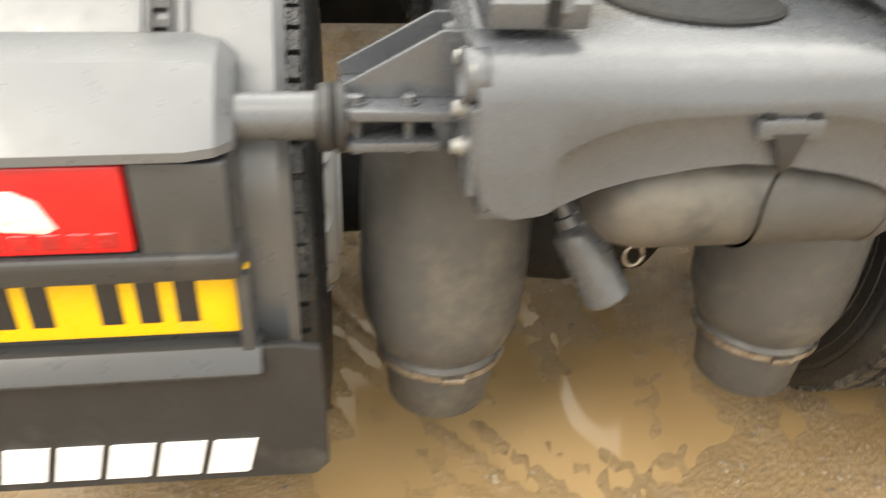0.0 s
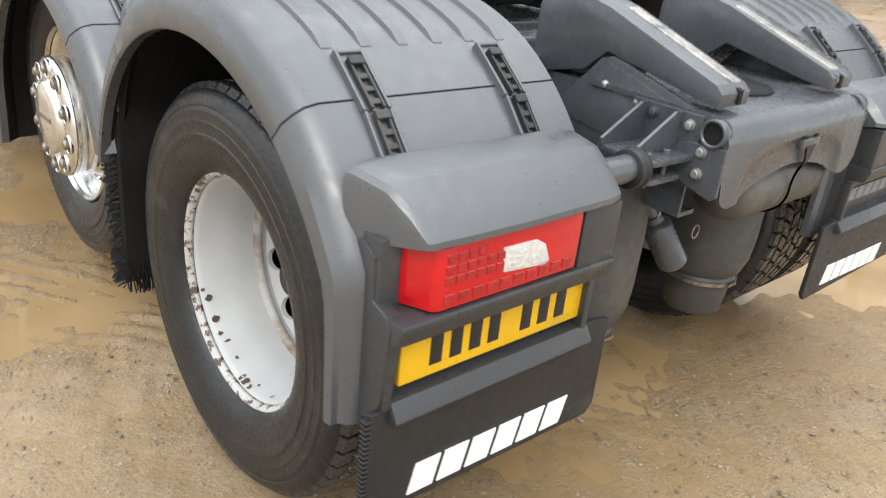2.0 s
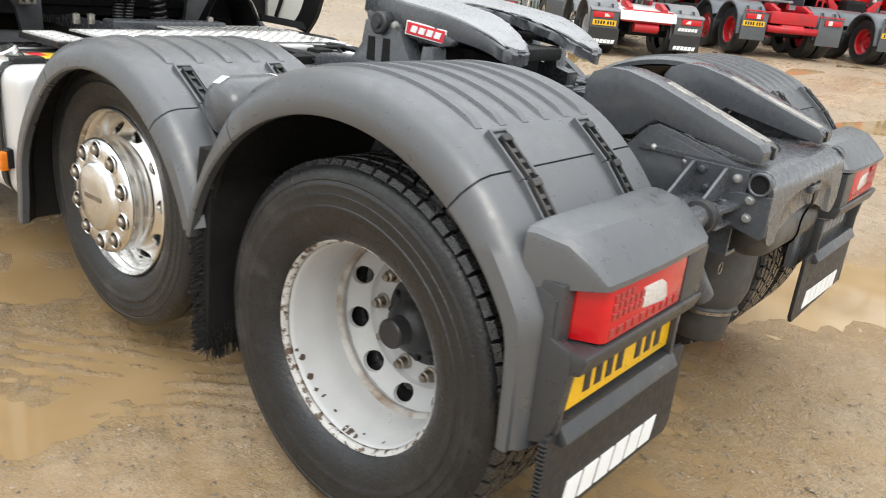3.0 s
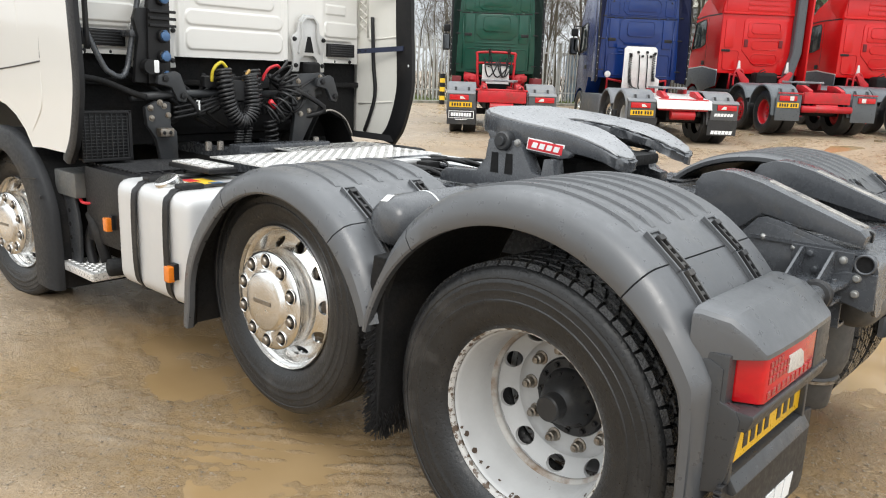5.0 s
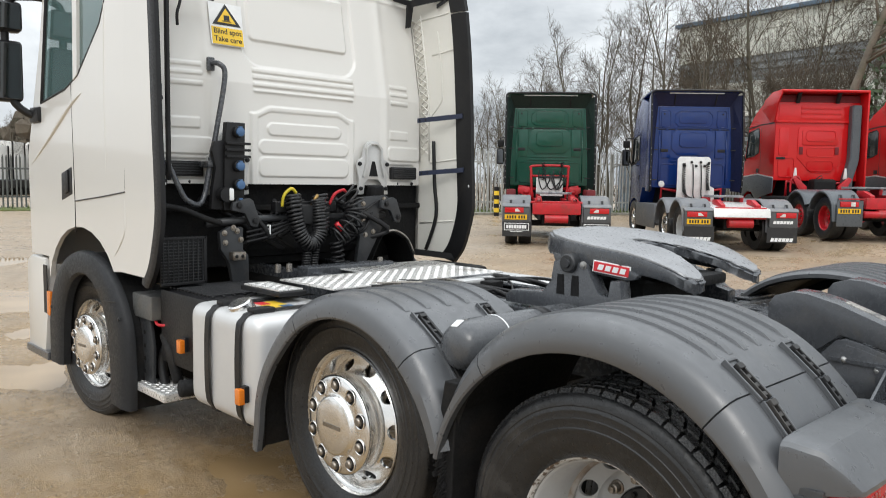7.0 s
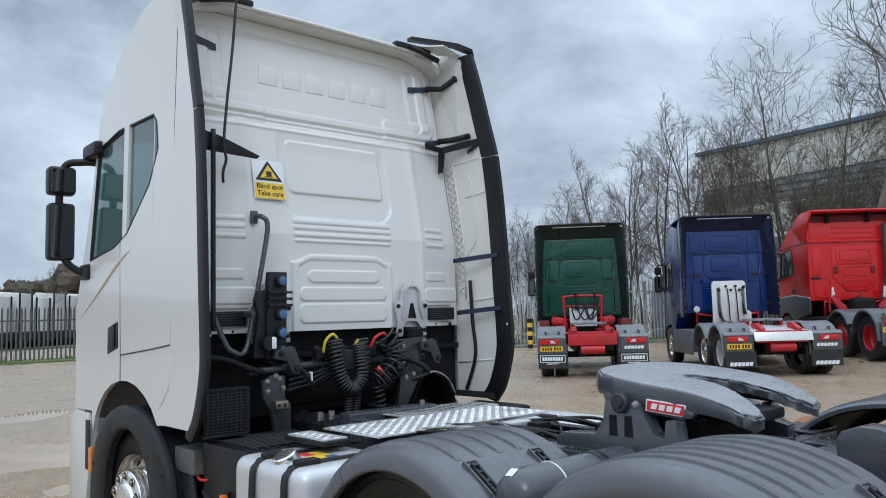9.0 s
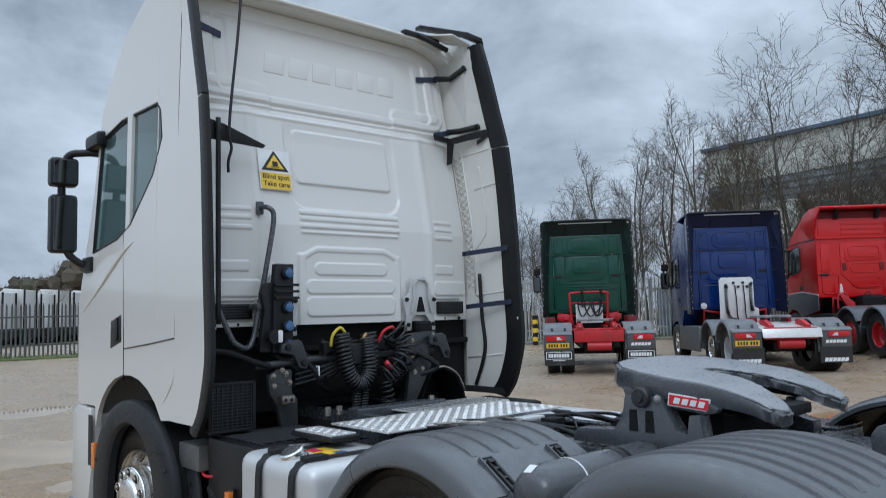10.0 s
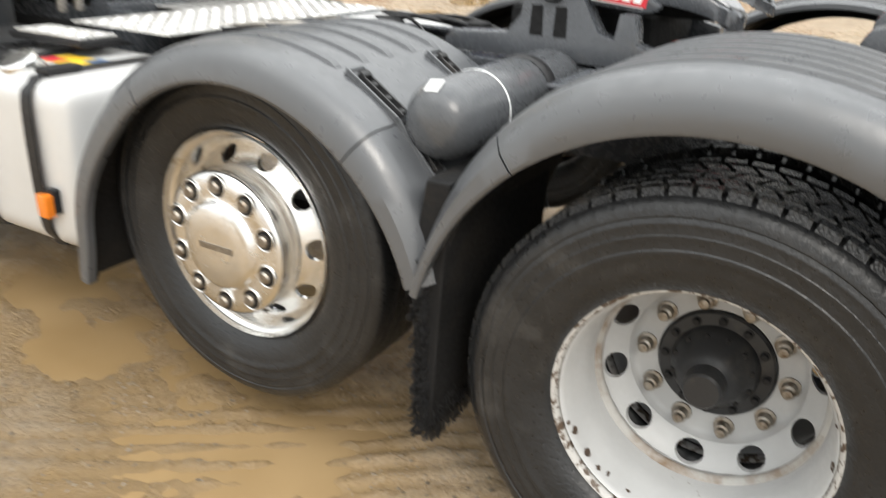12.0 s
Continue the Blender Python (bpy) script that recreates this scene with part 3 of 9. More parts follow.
def drive_wheel(parent, centre, flip, blocks=True, hub=True):
    wb = lathe([(0.301, 0.110), (0.305, 0.104), (0.299, 0.096), (0.288, 0.090)], centre, "x", 72, flip)
    lathe([(0.288, 0.090), (0.281, 0.076), (0.278, 0.040), (0.270, 0.020), (0.266, -0.030), (0.264, -0.074), (0.256, -0.078), (0.252, -0.084), (0.252, -0.092), (0.257, -0.098), (0.259, -0.110)], centre, "x", 72, flip, wb)
    holed_disc(wb, centre, flip, ((0.259, -0.110), (0.206, -0.160)), 10, 0.148, 0.03, 0.93, shift=0.60)
    lathe([(0.206, -0.160), (0.201, -0.172), (0.194, -0.179), (0.186, -0.181), (0.140, -0.181), (0.136, -0.190)], centre, "x", 60, flip, wb)
    w = part("wheel", wb, RIM, parent, "chipped silver steel wheel", auto=40)
    part("rust_ring", lathe([(0.2640, -0.0725), (0.2550, -0.0785), (0.2505, -0.0845), (0.2505, -0.0925), (0.2555, -0.0990)], centre, "x", 72, flip), STAIN, w, "rust-stained seam inside the rim", smooth=True)
    part("rim_edge", lathe([(0.2885, 0.0915), (0.291, 0.1000), (0.297, 0.1125), (0.303, 0.1125), (0.3065, 0.107), (0.3055, 0.100), (0.297, 0.094)], centre, "x", 72, flip, close=True), RUSTY, w, "rust-spotted rim edge", smooth=True)
    ty = part("tyre", tyre_mesh(centre, flip, blocks), RUBBER, w, "worn black tyre with block tread", auto=35)
    tread(ty, centre, flip, hub and flip < 0)
    if hub:
        # flaked paint patches low on the outer barrel
        rg = random.Random(5)
        for k in range(16):
            t = rg.uniform(math.pi * 0.9, math.pi * 1.9)
            a0, span_a, span_t = rg.uniform(0.06, 0.086), rg.uniform(0.005, 0.016), rg.uniform(0.010, 0.05)
            b = bmesh.new()
            ring = []
            for i in range(9):
                w_ = 2 * math.pi * i / 9
                q = rg.uniform(0.55, 1.1)
                a, tt = min(0.089, a0 + span_a * math.cos(w_) * q), t + span_t * math.sin(w_) * q
                r = (0.281 + 0.007 * (a - 0.076) / 0.014 if a > 0.076 else 0.278 + 0.003 * (a - 0.040) / 0.036) - 0.0016
                ring.append(b.verts.new((centre[0] + a * flip, centre[1] + r * math.cos(tt), centre[2] + r * math.sin(tt))))
            b.faces.new(ring)
            part("paint_chip", b, CHIP, w)
        part("hub", lathe([(0.137, -0.215), (0.137, -0.176), (0.132, -0.170), (0.104, -0.167), (0.100, -0.150), (0.094, -0.138), (0.084, -0.128), (0.074, -0.100), (0.056, -0.086), (0.047, -0.078), (0.044, -0.036), (0.039, -0.030), (0.001, -0.030)], centre, "x", 40, flip), HUBBLK, w, "black cast hub", auto=35)
        for k in range(10):
            t = 2 * math.pi * (k + 0.06) / 10
            c = (centre[0] - 0.181 * flip, centre[1] + 0.1675 * math.cos(t), centre[2] + 0.1675 * math.sin(t))
            part("wheel_nut", lathe([(0.025, 0), (0.025, 0.005), (0.0175, 0.007), (0.0175, 0.030), (0.012, 0.033), (0.0115, 0.044), (0.001, 0.046)], c, "x", 12, flip), NUT, w, auto=35)
        for k in range(12):
            t = 2 * math.pi * k / 12
            bolt((centre[0] - 0.170 * flip, centre[1] + 0.118 * math.cos(t), centre[2] + 0.118 * math.sin(t)), "x", 0.0085, 0.014, w, BLACK, "hub_bolt", flip)
            bolt((centre[0] - 0.140 * flip, centre[1] + 0.090 * math.cos(t + 0.26), centre[2] + 0.090 * math.sin(t + 0.26)), "x", 0.006, 0.010, w, BLACK, "hub_bolt", flip)
    return w


def steer_wheel(parent, centre, flip, cover=True, turn=0.0):
    wb = lathe([(0.296, 0.120), (0.302, 0.134), (0.306, 0.128), (0.300, 0.118), (0.288, 0.114), (0.278, 0.098), (0.268, 0.060), (0.262, 0.052)], centre, "x", 72, flip)
    holed_disc(wb, centre, flip, ((0.262, 0.052), (0.200, 0.108)), 10, 0.135, 0.12, 0.86)
    lathe([(0.200, 0.108), (0.192, 0.118), (0.14, 0.118)], centre, "x", 60, flip, wb)
    w = part("wheel", wb, STEEL, parent, "polished steel wheel with ten oval holes", auto=40)
    part("tyre", tyre_mesh(centre, flip, False), RUBBER, w, auto=35)
    if cover:
        part("wheel_cover", lathe([(0.208, 0.112), (0.209, 0.132), (0.204, 0.138), (0.203, 0.172), (0.208, 0.177), (0.206, 0.188), (0.194, 0.196), (0.150, 0.200), (0.132, 0.197), (0.126, 0.201), (0.122, 0.214), (0.112, 0.220), (0.05, 0.222), (0.001, 0.222)], centre, "x", 64, flip), STEEL, w, "polished stainless wheel cover", smooth=True)
        part("cover_badge", box(centre[0] + 0.2225 * flip - 0.001, centre[0] + 0.2225 * flip + 0.001, centre[1] - 0.06, centre[1] + 0.06, centre[2] - 0.009, centre[2] + 0.009, 0.0006), NUT, w)
        for k in range(10):
            t = 2 * math.pi * (k + 0.5) / 10
            c = (centre[0] + 0.197 * flip, centre[1] + 0.1685 * math.cos(t), centre[2] + 0.1685 * math.sin(t))
            # flat near-black disc: the shade round the nut, put into colour
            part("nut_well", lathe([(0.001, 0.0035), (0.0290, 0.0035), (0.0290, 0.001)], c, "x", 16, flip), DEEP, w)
            part("nut_ring", lathe([(0.033, 0.0), (0.033, 0.006), (0.030, 0.008), (0.028, 0.002)], c, "x", 16, flip), STEEL, w, smooth=True)
            part("wheel_nut", lathe([(0.0175, -0.004), (0.0175, 0.014), (0.013, 0.020), (0.001, 0.021)], c, "x", 12, flip), NUT, w, auto=35)
    if turn:
        c = Vector(centre)
        m = Matrix.Translation(c) @ Matrix.Rotation(radians(turn), 4, "Z") @ Matrix.Translation(-c)
        for o in (w, *w.children):
            o.data.transform(m)
    return w

# ---- the white tractor unit: running gear and tail ----
Y_DRIVE, Y_MID, Y_FRONT = 1.595, 2.86, 5.76
truck = thing("tractor_truck", (0, 3.6, 0), "white tractor truck with dark grey wings on wet dirt", "truck")

for s in (-1, 1):
    drive_wheel(truck, (s * 1.045, Y_DRIVE, 0.515), s)
    drive_wheel(truck, (s * 0.70, Y_DRIVE, 0.515), s, hub=False)
    steer_wheel(truck, (s * 1.005, Y_MID, 0.628), s)
    steer_wheel(truck, (s * 1.01, Y_FRONT, 0.494), s, turn=6)
part("drive_axle", lathe([(0.001, -0.9), (0.09, -0.88), (0.09, -0.3), (0.2, -0.18), (0.22, 0), (0.2, 0.18), (0.09, 0.3), (0.09, 0.88), (0.001, 0.9)], (0, Y_DRIVE, 0.515), "x", 24), DEEP, truck, smooth=True)
part("lift_axle", box(-0.9, 0.9, Y_MID - 0.06, Y_MID + 0.06, 0.56, 0.68, 0.02), DEEP, truck)
part("front_axle", box(-0.9, 0.9, Y_FRONT - 0.05, Y_FRONT + 0.05, 0.42, 0.54, 0.02), DEEP, truck)


def fender(cy, cz, lip, outer, a0, a1, s, tail=None, nose=None):
    """Sections of a wheel arch that runs over the wheel from angle a0 (ahead) to a1 (behind)."""
    out = []
    steps = 44
    stations = []
    for k in range(steps + 1):
        a = radians(a0 + (a1 - a0) * k / steps)
        rl, ro = lip(math.degrees(a)), outer(math.degrees(a))
        d = (math.cos(a), math.sin(a))
        stations.append(((cy + rl * d[0], cz + rl * d[1]), (cy + ro * d[0], cz + ro * d[1])))
    if nose:
        stations = nose + stations
    if tail:
        stations += tail
    for lo, hi in stations:
        w = Vector((hi[0] - lo[0], hi[1] - lo[1]))
        t = w.length
        n = w / t
        def at(x, r):
            return (s * x, lo[0] + n.x * r, lo[1] + n.y * r)
        out.append([at(1.236, 0.0), at(1.262, 0.0), at(1.266, 0.008), at(1.262, t * 0.5), at(1.248, t - 0.026), at(1.232, t - 0.009), at(1.205, t), at(0.60, t), at(0.585, t - 0.012), at(0.585, t - 0.03), at(0.60, t - 0.03), at(1.19, t - 0.03), at(1.215, t - 0.045), at(1.236, t * 0.4)])
    return out


def split_fender(name, secs, cuts, parent, label):
    """Lays the sections out as separate shells with a narrow joint between them."""
    made = []
    cuts = [0] + cuts + [len(secs) - 1]
    for a, b in zip(cuts, cuts[1:]):
        piece = [list(q) for q in secs[a:b + 1]]
        if b < len(secs) - 1:
            piece[-1] = [tuple(Vector(p).lerp(Vector(q), 0.12)) for p, q in zip(piece[-1], piece[-2])]
        sh = part(name, sweep(piece), FENDER, parent, label, auto=32)
        lin = []
        for q in piece:
            e, f, g, h, j = (Vector(q[k]) for k in (10, 11, 12, 13, 0))
            dn = (j - h).normalized() * 0.004
            nx = Vector((-math.copysign(0.004, e.x), 0, 0))
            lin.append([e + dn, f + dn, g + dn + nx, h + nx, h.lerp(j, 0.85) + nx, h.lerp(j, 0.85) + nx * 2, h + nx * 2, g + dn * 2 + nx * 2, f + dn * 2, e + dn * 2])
        # near-black skin just inside the grey shell
        part("wing_liner", sweep(lin), DEEP, sh, "black underside of the wing")
        made.append(sh)
    return made


def ribs_on(parent, cy, cz, radius, xs, a0, a1, s):
    for x in xs:
        b = bmesh.new()
        secs = []
        for k in range(31):
            t = k / 30
            a = radians(a0 + (a1 - a0) * t)
            h = 0.0078 * min(1, 0.15 + 60 * min(t, 1 - t))
            r = radius(math.degrees(a))
            secs.append([(s * (x + dx), cy + (r + dr) * math.cos(a), cz + (r + dr) * math.sin(a)) for dx, dr in ((-0.016, -0.004), (-0.0115, h), (0.0115, h), (0.016, -0.004))])
        part("rib", sweep(secs, bm=b), FENDER, parent, auto=25)


def clip(parent, s, x, cy, cz, out, a_top, a_bot):
    """A black rubber fastening strap in a recess down the back of a wing, in two lengths that follow its curve."""
    def at(a):
        r = out(a) + 0.003
        return Vector((s * x, cy + r * math.cos(radians(a)), cz + r * math.sin(radians(a))))
    pts = [at(a_top), at((a_top + a_bot) / 2), at(a_bot)]
    for i in (0, 1):
        a, b = pts[i], pts[i + 1]
        d = (b - a).normalized()
        n = Vector((s, 0, 0)).cross(d)
        n = n if n.z > 0 else -n
        m = Matrix((Vector((0.76, 0, 0)), d, n)).transposed().to_4x4()
        m.translation = a
        ln = (b - a).length
        y0 = -0.02 if i == 0 else 0.0
        base = part("clip_seat", box(-0.042, 0.042, y0, ln, -0.014, 0.006, 0.004, m), FENDER, parent)
        for xx in (-0.042, 0.032):
            part("clip_border", box(xx, xx + 0.010, y0, ln, 0.003, 0.013, 0.003, m), FENDER, base)
        if i == 0:
            part("clip_border", box(-0.034, 0.034, y0, y0 + 0.010, 0.003, 0.013, 0.003, m), FENDER, base)
        bm = box(-0.021, 0.021, 0.004, 0.022, 0.005, 0.022, 0.003, m)
        for xx in (-0.021, 0.013):
            box(xx, xx + 0.008, 0.016, ln * (1 if i == 0 else 0.95), 0.005, 0.018, 0.002, m, bm)
        for k in range(3):
            yy = 0.04 + (ln - 0.06) * k / 2
            box(-0.017, 0.017, yy, yy + 0.012, 0.005, 0.016, 0.002, m, bm)
        part("rubber_clip", bm, FLAP, base, "black rubber fastening clip")


drive_lip = lambda a: 0.615
drive_out = lambda a: 0.655 + 0.070 * float(smoothstep(15, 70, a)) - 0.030 * float(smoothstep(112, 150, a))
mid_lip = lambda a: 0.555 + 0.050 * float(smoothstep(45, 2, a))
mid_out = lambda a: 0.655 - 0.03 * float(smoothstep(120, 170, a)) + 0.046 * float(smoothstep(45, 2, a))
for s in (-1, 1):
    tail = [((1.047, 0.78), (0.985, 0.81)), ((1.040, 0.70), (0.985, 0.71)), ((1.036, 0.54), (0.985, 0.54))]
    secs = fender(1.60, 0.53, drive_lip, drive_out, 14, 152, s, tail)
    shells = split_fender("fender", secs, [12, 36], truck, "dark grey ribbed plastic rear wing")
    ribs_on(shells[1], 1.60, 0.53, drive_out, [0.68, 0.77, 0.86, 0.95, 1.04, 1.13], 40, 117, s)
    clip(shells[2], s, 1.10, 1.60, 0.53, drive_out, 120, 138.5)
    clip(shells[2], s, 0.745, 1.60, 0.53, drive_out, 120, 138.5)
    nose = [((3.392, 0.385), (3.472, 0.392)), ((3.384, 0.43), (3.469, 0.44)), ((3.372, 0.49), (3.465, 0.50))]
    secs = fender(2.76, 0.53, mid_lip, mid_out, 2, 163, s, nose=nose)
    shells = split_fender("fender", secs, [18, 38], truck, "dark grey ribbed plastic middle wing")
    ribs_on(shells[1], 2.76, 0.53, mid_out, [0.68, 0.79, 0.90, 1.01, 1.12], 55, 112, s)
    clip(shells[2], s, 1.10, 2.76, 0.53, mid_out, 116, 143)
    clip(shells[2], s, 0.745, 2.76, 0.53, mid_out, 116, 143)
    # inner spray flap between the two wings
    fl = part("spray_flap", prism([(2.17, 0.30), (2.20, 0.30), (2.24, 0.72), (2.20, 0.95), (2.14, 0.95)], "x", s * 0.66, s * 1.225, 0.006), DEEP, truck, "wet bristled black rubber spray flap")
    bm = bmesh.new()
    hair = random.Random(3)
    for k in range(420):
        z, w = 0.30 + 0.48 * hair.random(), hair.random()
        y = 2.172 + 0.04 * w + 0.03 * (z - 0.3)
        tube([(s * 1.222, y, z), (s * (1.236 + 0.022 * hair.random()), y + hair.uniform(-0.008, 0.008), z - hair.uniform(0.002, 0.016))], 0.0022, 3, bm)
    for k in range(220):
        x = 0.68 + 0.54 * hair.random()
        tube([(s * x, 2.185, 0.305), (s * x + hair.uniform(-0.006, 0.006), 2.18 + hair.uniform(-0.01, 0.01), 0.272 - 0.02 * hair.random())], 0.0022, 3, bm)
    for k in range(1500):
        x, z = 0.67 + 0.55 * hair.random(), 0.33 + 0.60 * hair.random()
        y = 2.166 + 0.03 * max(0.0, min(1.0, (z - 0.30) / 0.42)) - (0.05 * max(0.0, z - 0.74))
        ln = hair.uniform(0.015, 0.05)
        tube([(s * x, y + 0.004, z), (s * x + hair.uniform(-0.004, 0.004), y - hair.uniform(0.002, 0.009), z - ln * 0.6), (s * x + hair.uniform(-0.006, 0.006), y - hair.uniform(0.0, 0.006), z - ln)], 0.0026, 3, bm, cap=False)
    tagged(part("bristle_fringe", bm, FLAP, fl), kind="stuff")


def slanted_bars(parent, x0, x1, z0, z1, y, rise_z, mat, count=6, lean=0.25, name="logo_block", depth=0.003, gap=0.16):
    """A row of plain leaning blocks on a face that looks towards -y."""
    w = (x1 - x0) / count
    for k in range(count):
        a = x0 + w * k
        b = a + w * (1 - gap)
        up = lambda x: rise_z * (x - x0) / (x1 - x0)
        sh = lean * (z1 - z0)
        part(name, prism([(a, z0 + up(a)), (b, z0 + up(b)), (b + sh, z1 + up(b)), (a + sh, z1 + up(a))], "y", y - depth, y + 0.001, 0.0006), mat, parent)


def light_box(s, plate):
    """The moulded housing behind the wing with its lamp, plate and mudflap."""
    X = lambda x: s * x
    def px(outline, y0, y1, mat, name, parent, label="", bev=0.004):
        return part(name, prism([(X(a), b) for a, b in outline], "y", y0, y1, bev), mat, parent, label, auto=35)
    # the hood: a swept wedge, thick at the back and falling to the tail
    rows = []
    for x, in_y, edge in ((1.226, 0.010, 0.034), (1.223, 0.004, 0.022), (1.214, 0.0, 0.012), (1.196, 0.0, 0.007), (1.15, -0.003, 0.004), (0.95, -0.006, 0.004), (0.70, 0.0, 0.004), (0.665, 0.012, 0.012), (0.645, 0.035, 0.030)):
        row = [(1.055, 1.040 - edge), (1.035, 1.043 - edge), (0.965 + in_y * 0.5, 1.030 - edge), (0.915 + in_y * 0.8, 0.990 - edge * 0.7), (0.880 + in_y, 0.944), (0.879 + in_y, 0.932), (0.90 + in_y, 0.927), (1.055, 0.90)]
        # the outer side draws in towards the tail
        rows.append([(X(x - 0.048 * float(smoothstep(1.00, 1.16, x)) * max(0.0, 1.03 - y) / 0.15), y, z) for y, z in row])
    hood = part("lamp_housing", sweep(rows), FENDER, truck, "dark grey moulded tail lamp housing", auto=26)
    px([(1.214, 0.57), (0.65, 0.57), (0.65, 0.93), (1.214, 0.93)], 0.955, 1.05, BOXPL, "housing_body", hood)
    part("housing_cheek", prism([(1.05, 0.54), (0.948, 0.575), (0.930, 0.62), (0.912, 0.775), (0.925, 0.800), (0.966, 0.812), (0.966, 0.895), (1.00, 0.912), (1.05, 0.905)], "x", X(1.186), X(1.218), 0.004), BOXPL, hood, auto=35)
    part("ledge", prism([(0.955, 0.742), (0.895, 0.752), (0.882, 0.788), (0.884, 0.799), (0.955, 0.80)], "x", X(0.65), X(1.215), 0.006), BOXPL, hood, auto=35)
    part("lower_strip", prism([(0.96, 0.565), (0.915, 0.565), (0.905, 0.578), (0.928, 0.612), (0.96, 0.615)], "x", X(0.638), X(1.19), 0.005), BOXPL, hood, auto=35)
    px([(0.768, 0.793), (0.655, 0.785), (0.655, 0.925), (0.770, 0.926)], 0.889, 0.955, BOXPL, "blank_panel", hood)
    for x in (1.19, 0.645):
        px([(x + 0.02, 0.60), (x, 0.60), (x, 0.74), (x + 0.02, 0.74)], 0.925, 0.956, BOXPL, "plate_surround", hood)
    # the lamp wraps round the outer corner
    lamp = part("tail_lamp", prism([(X(0.776), 0.889), (X(1.132), 0.889), (X(1.146), 0.896), (X(1.172), 0.950), (X(1.172), 0.957), (X(0.776), 0.957)], "z", 0.803, 0.924, 0.007), REDLENS, hood, "red tail lamp with a clear reversing lens", auto=35)
    px([(0.985, 0.845), (0.875, 0.835), (0.862, 0.842), (0.880, 0.880), (0.905, 0.894), (0.992, 0.896)], 0.8865, 0.895, CLEAR, "reversing_lens", lamp, "clear faceted lens", 0.002)
    for r in range(3):
        for c in range(6 if r < 2 else 4):
            part("lens_cell", box(*sorted((X(1.125 - c * 0.024), X(1.106 - c * 0.024))), 0.8862, 0.892, 0.852 + r * 0.021, 0.869 + r * 0.021, 0.0015, segments=1), REDCELL, lamp)
    for c in range(10):
        part("lens_cell", box(*sorted((X(1.125 - c * 0.034), X(1.100 - c * 0.034))), 0.8866, 0.892, 0.812, 0.834, 0.0015, segments=1), REDCELL, lamp)
    if plate:
        pl = px([(1.166, 0.632), (0.646, 0.632), (0.646, 0.742), (1.166, 0.742)], 0.940, 0.9565, YELLOW, "number_plate", hood, "yellow number plate with dark bars", 0.003)
        for k in range(7):
            a = 1.096 - k * 0.050 if k < 4 else 0.854 - (k - 4) * 0.052
            px([(a, 0.655), (a - 0.030, 0.655), (a - 0.030, 0.733), (a, 0.733)], 0.9385, 0.941, PRINTB, "plate_bar", pl, bev=0.0005)
    else:
        slanted_bars(hood, 0.72, 1.10, 0.655, 0.70, 0.9535, 0, material_grey_print, count=6)
    flap = part("mudflap", prism([(X(1.232), 0.35), (X(0.57), 0.335), (X(0.548), 0.36), (X(0.552), 0.60), (X(0.60), 0.61), (X(1.232), 0.60)], "y", 0.93, 0.945, 0.004), FLAP, hood, "black rubber mudflap with white leaning blocks")
    bm = bmesh.new()
    for k in range(22):
        box(*sorted((X(1.229), X(1.243))), 0.928, 0.946, 0.352 + k * 0.011, 0.358 + k * 0.011, 0.001, bm=bm, segments=1)
    part("flap_edge", bm, FLAP, flap)
    x0, x1 = (-1.13, -0.665) if s < 0 else (0.665, 1.13)
    slanted_bars(flap, x0, x1, 0.368, 0.438, 0.930, -0.012, PRINTW)
    return hood


material_grey_print = material("grey_print", (0.20, 0.20, 0.21), 0.5, vary=0.1, scale=20)
light_box(-1, True)
light_box(1, False)

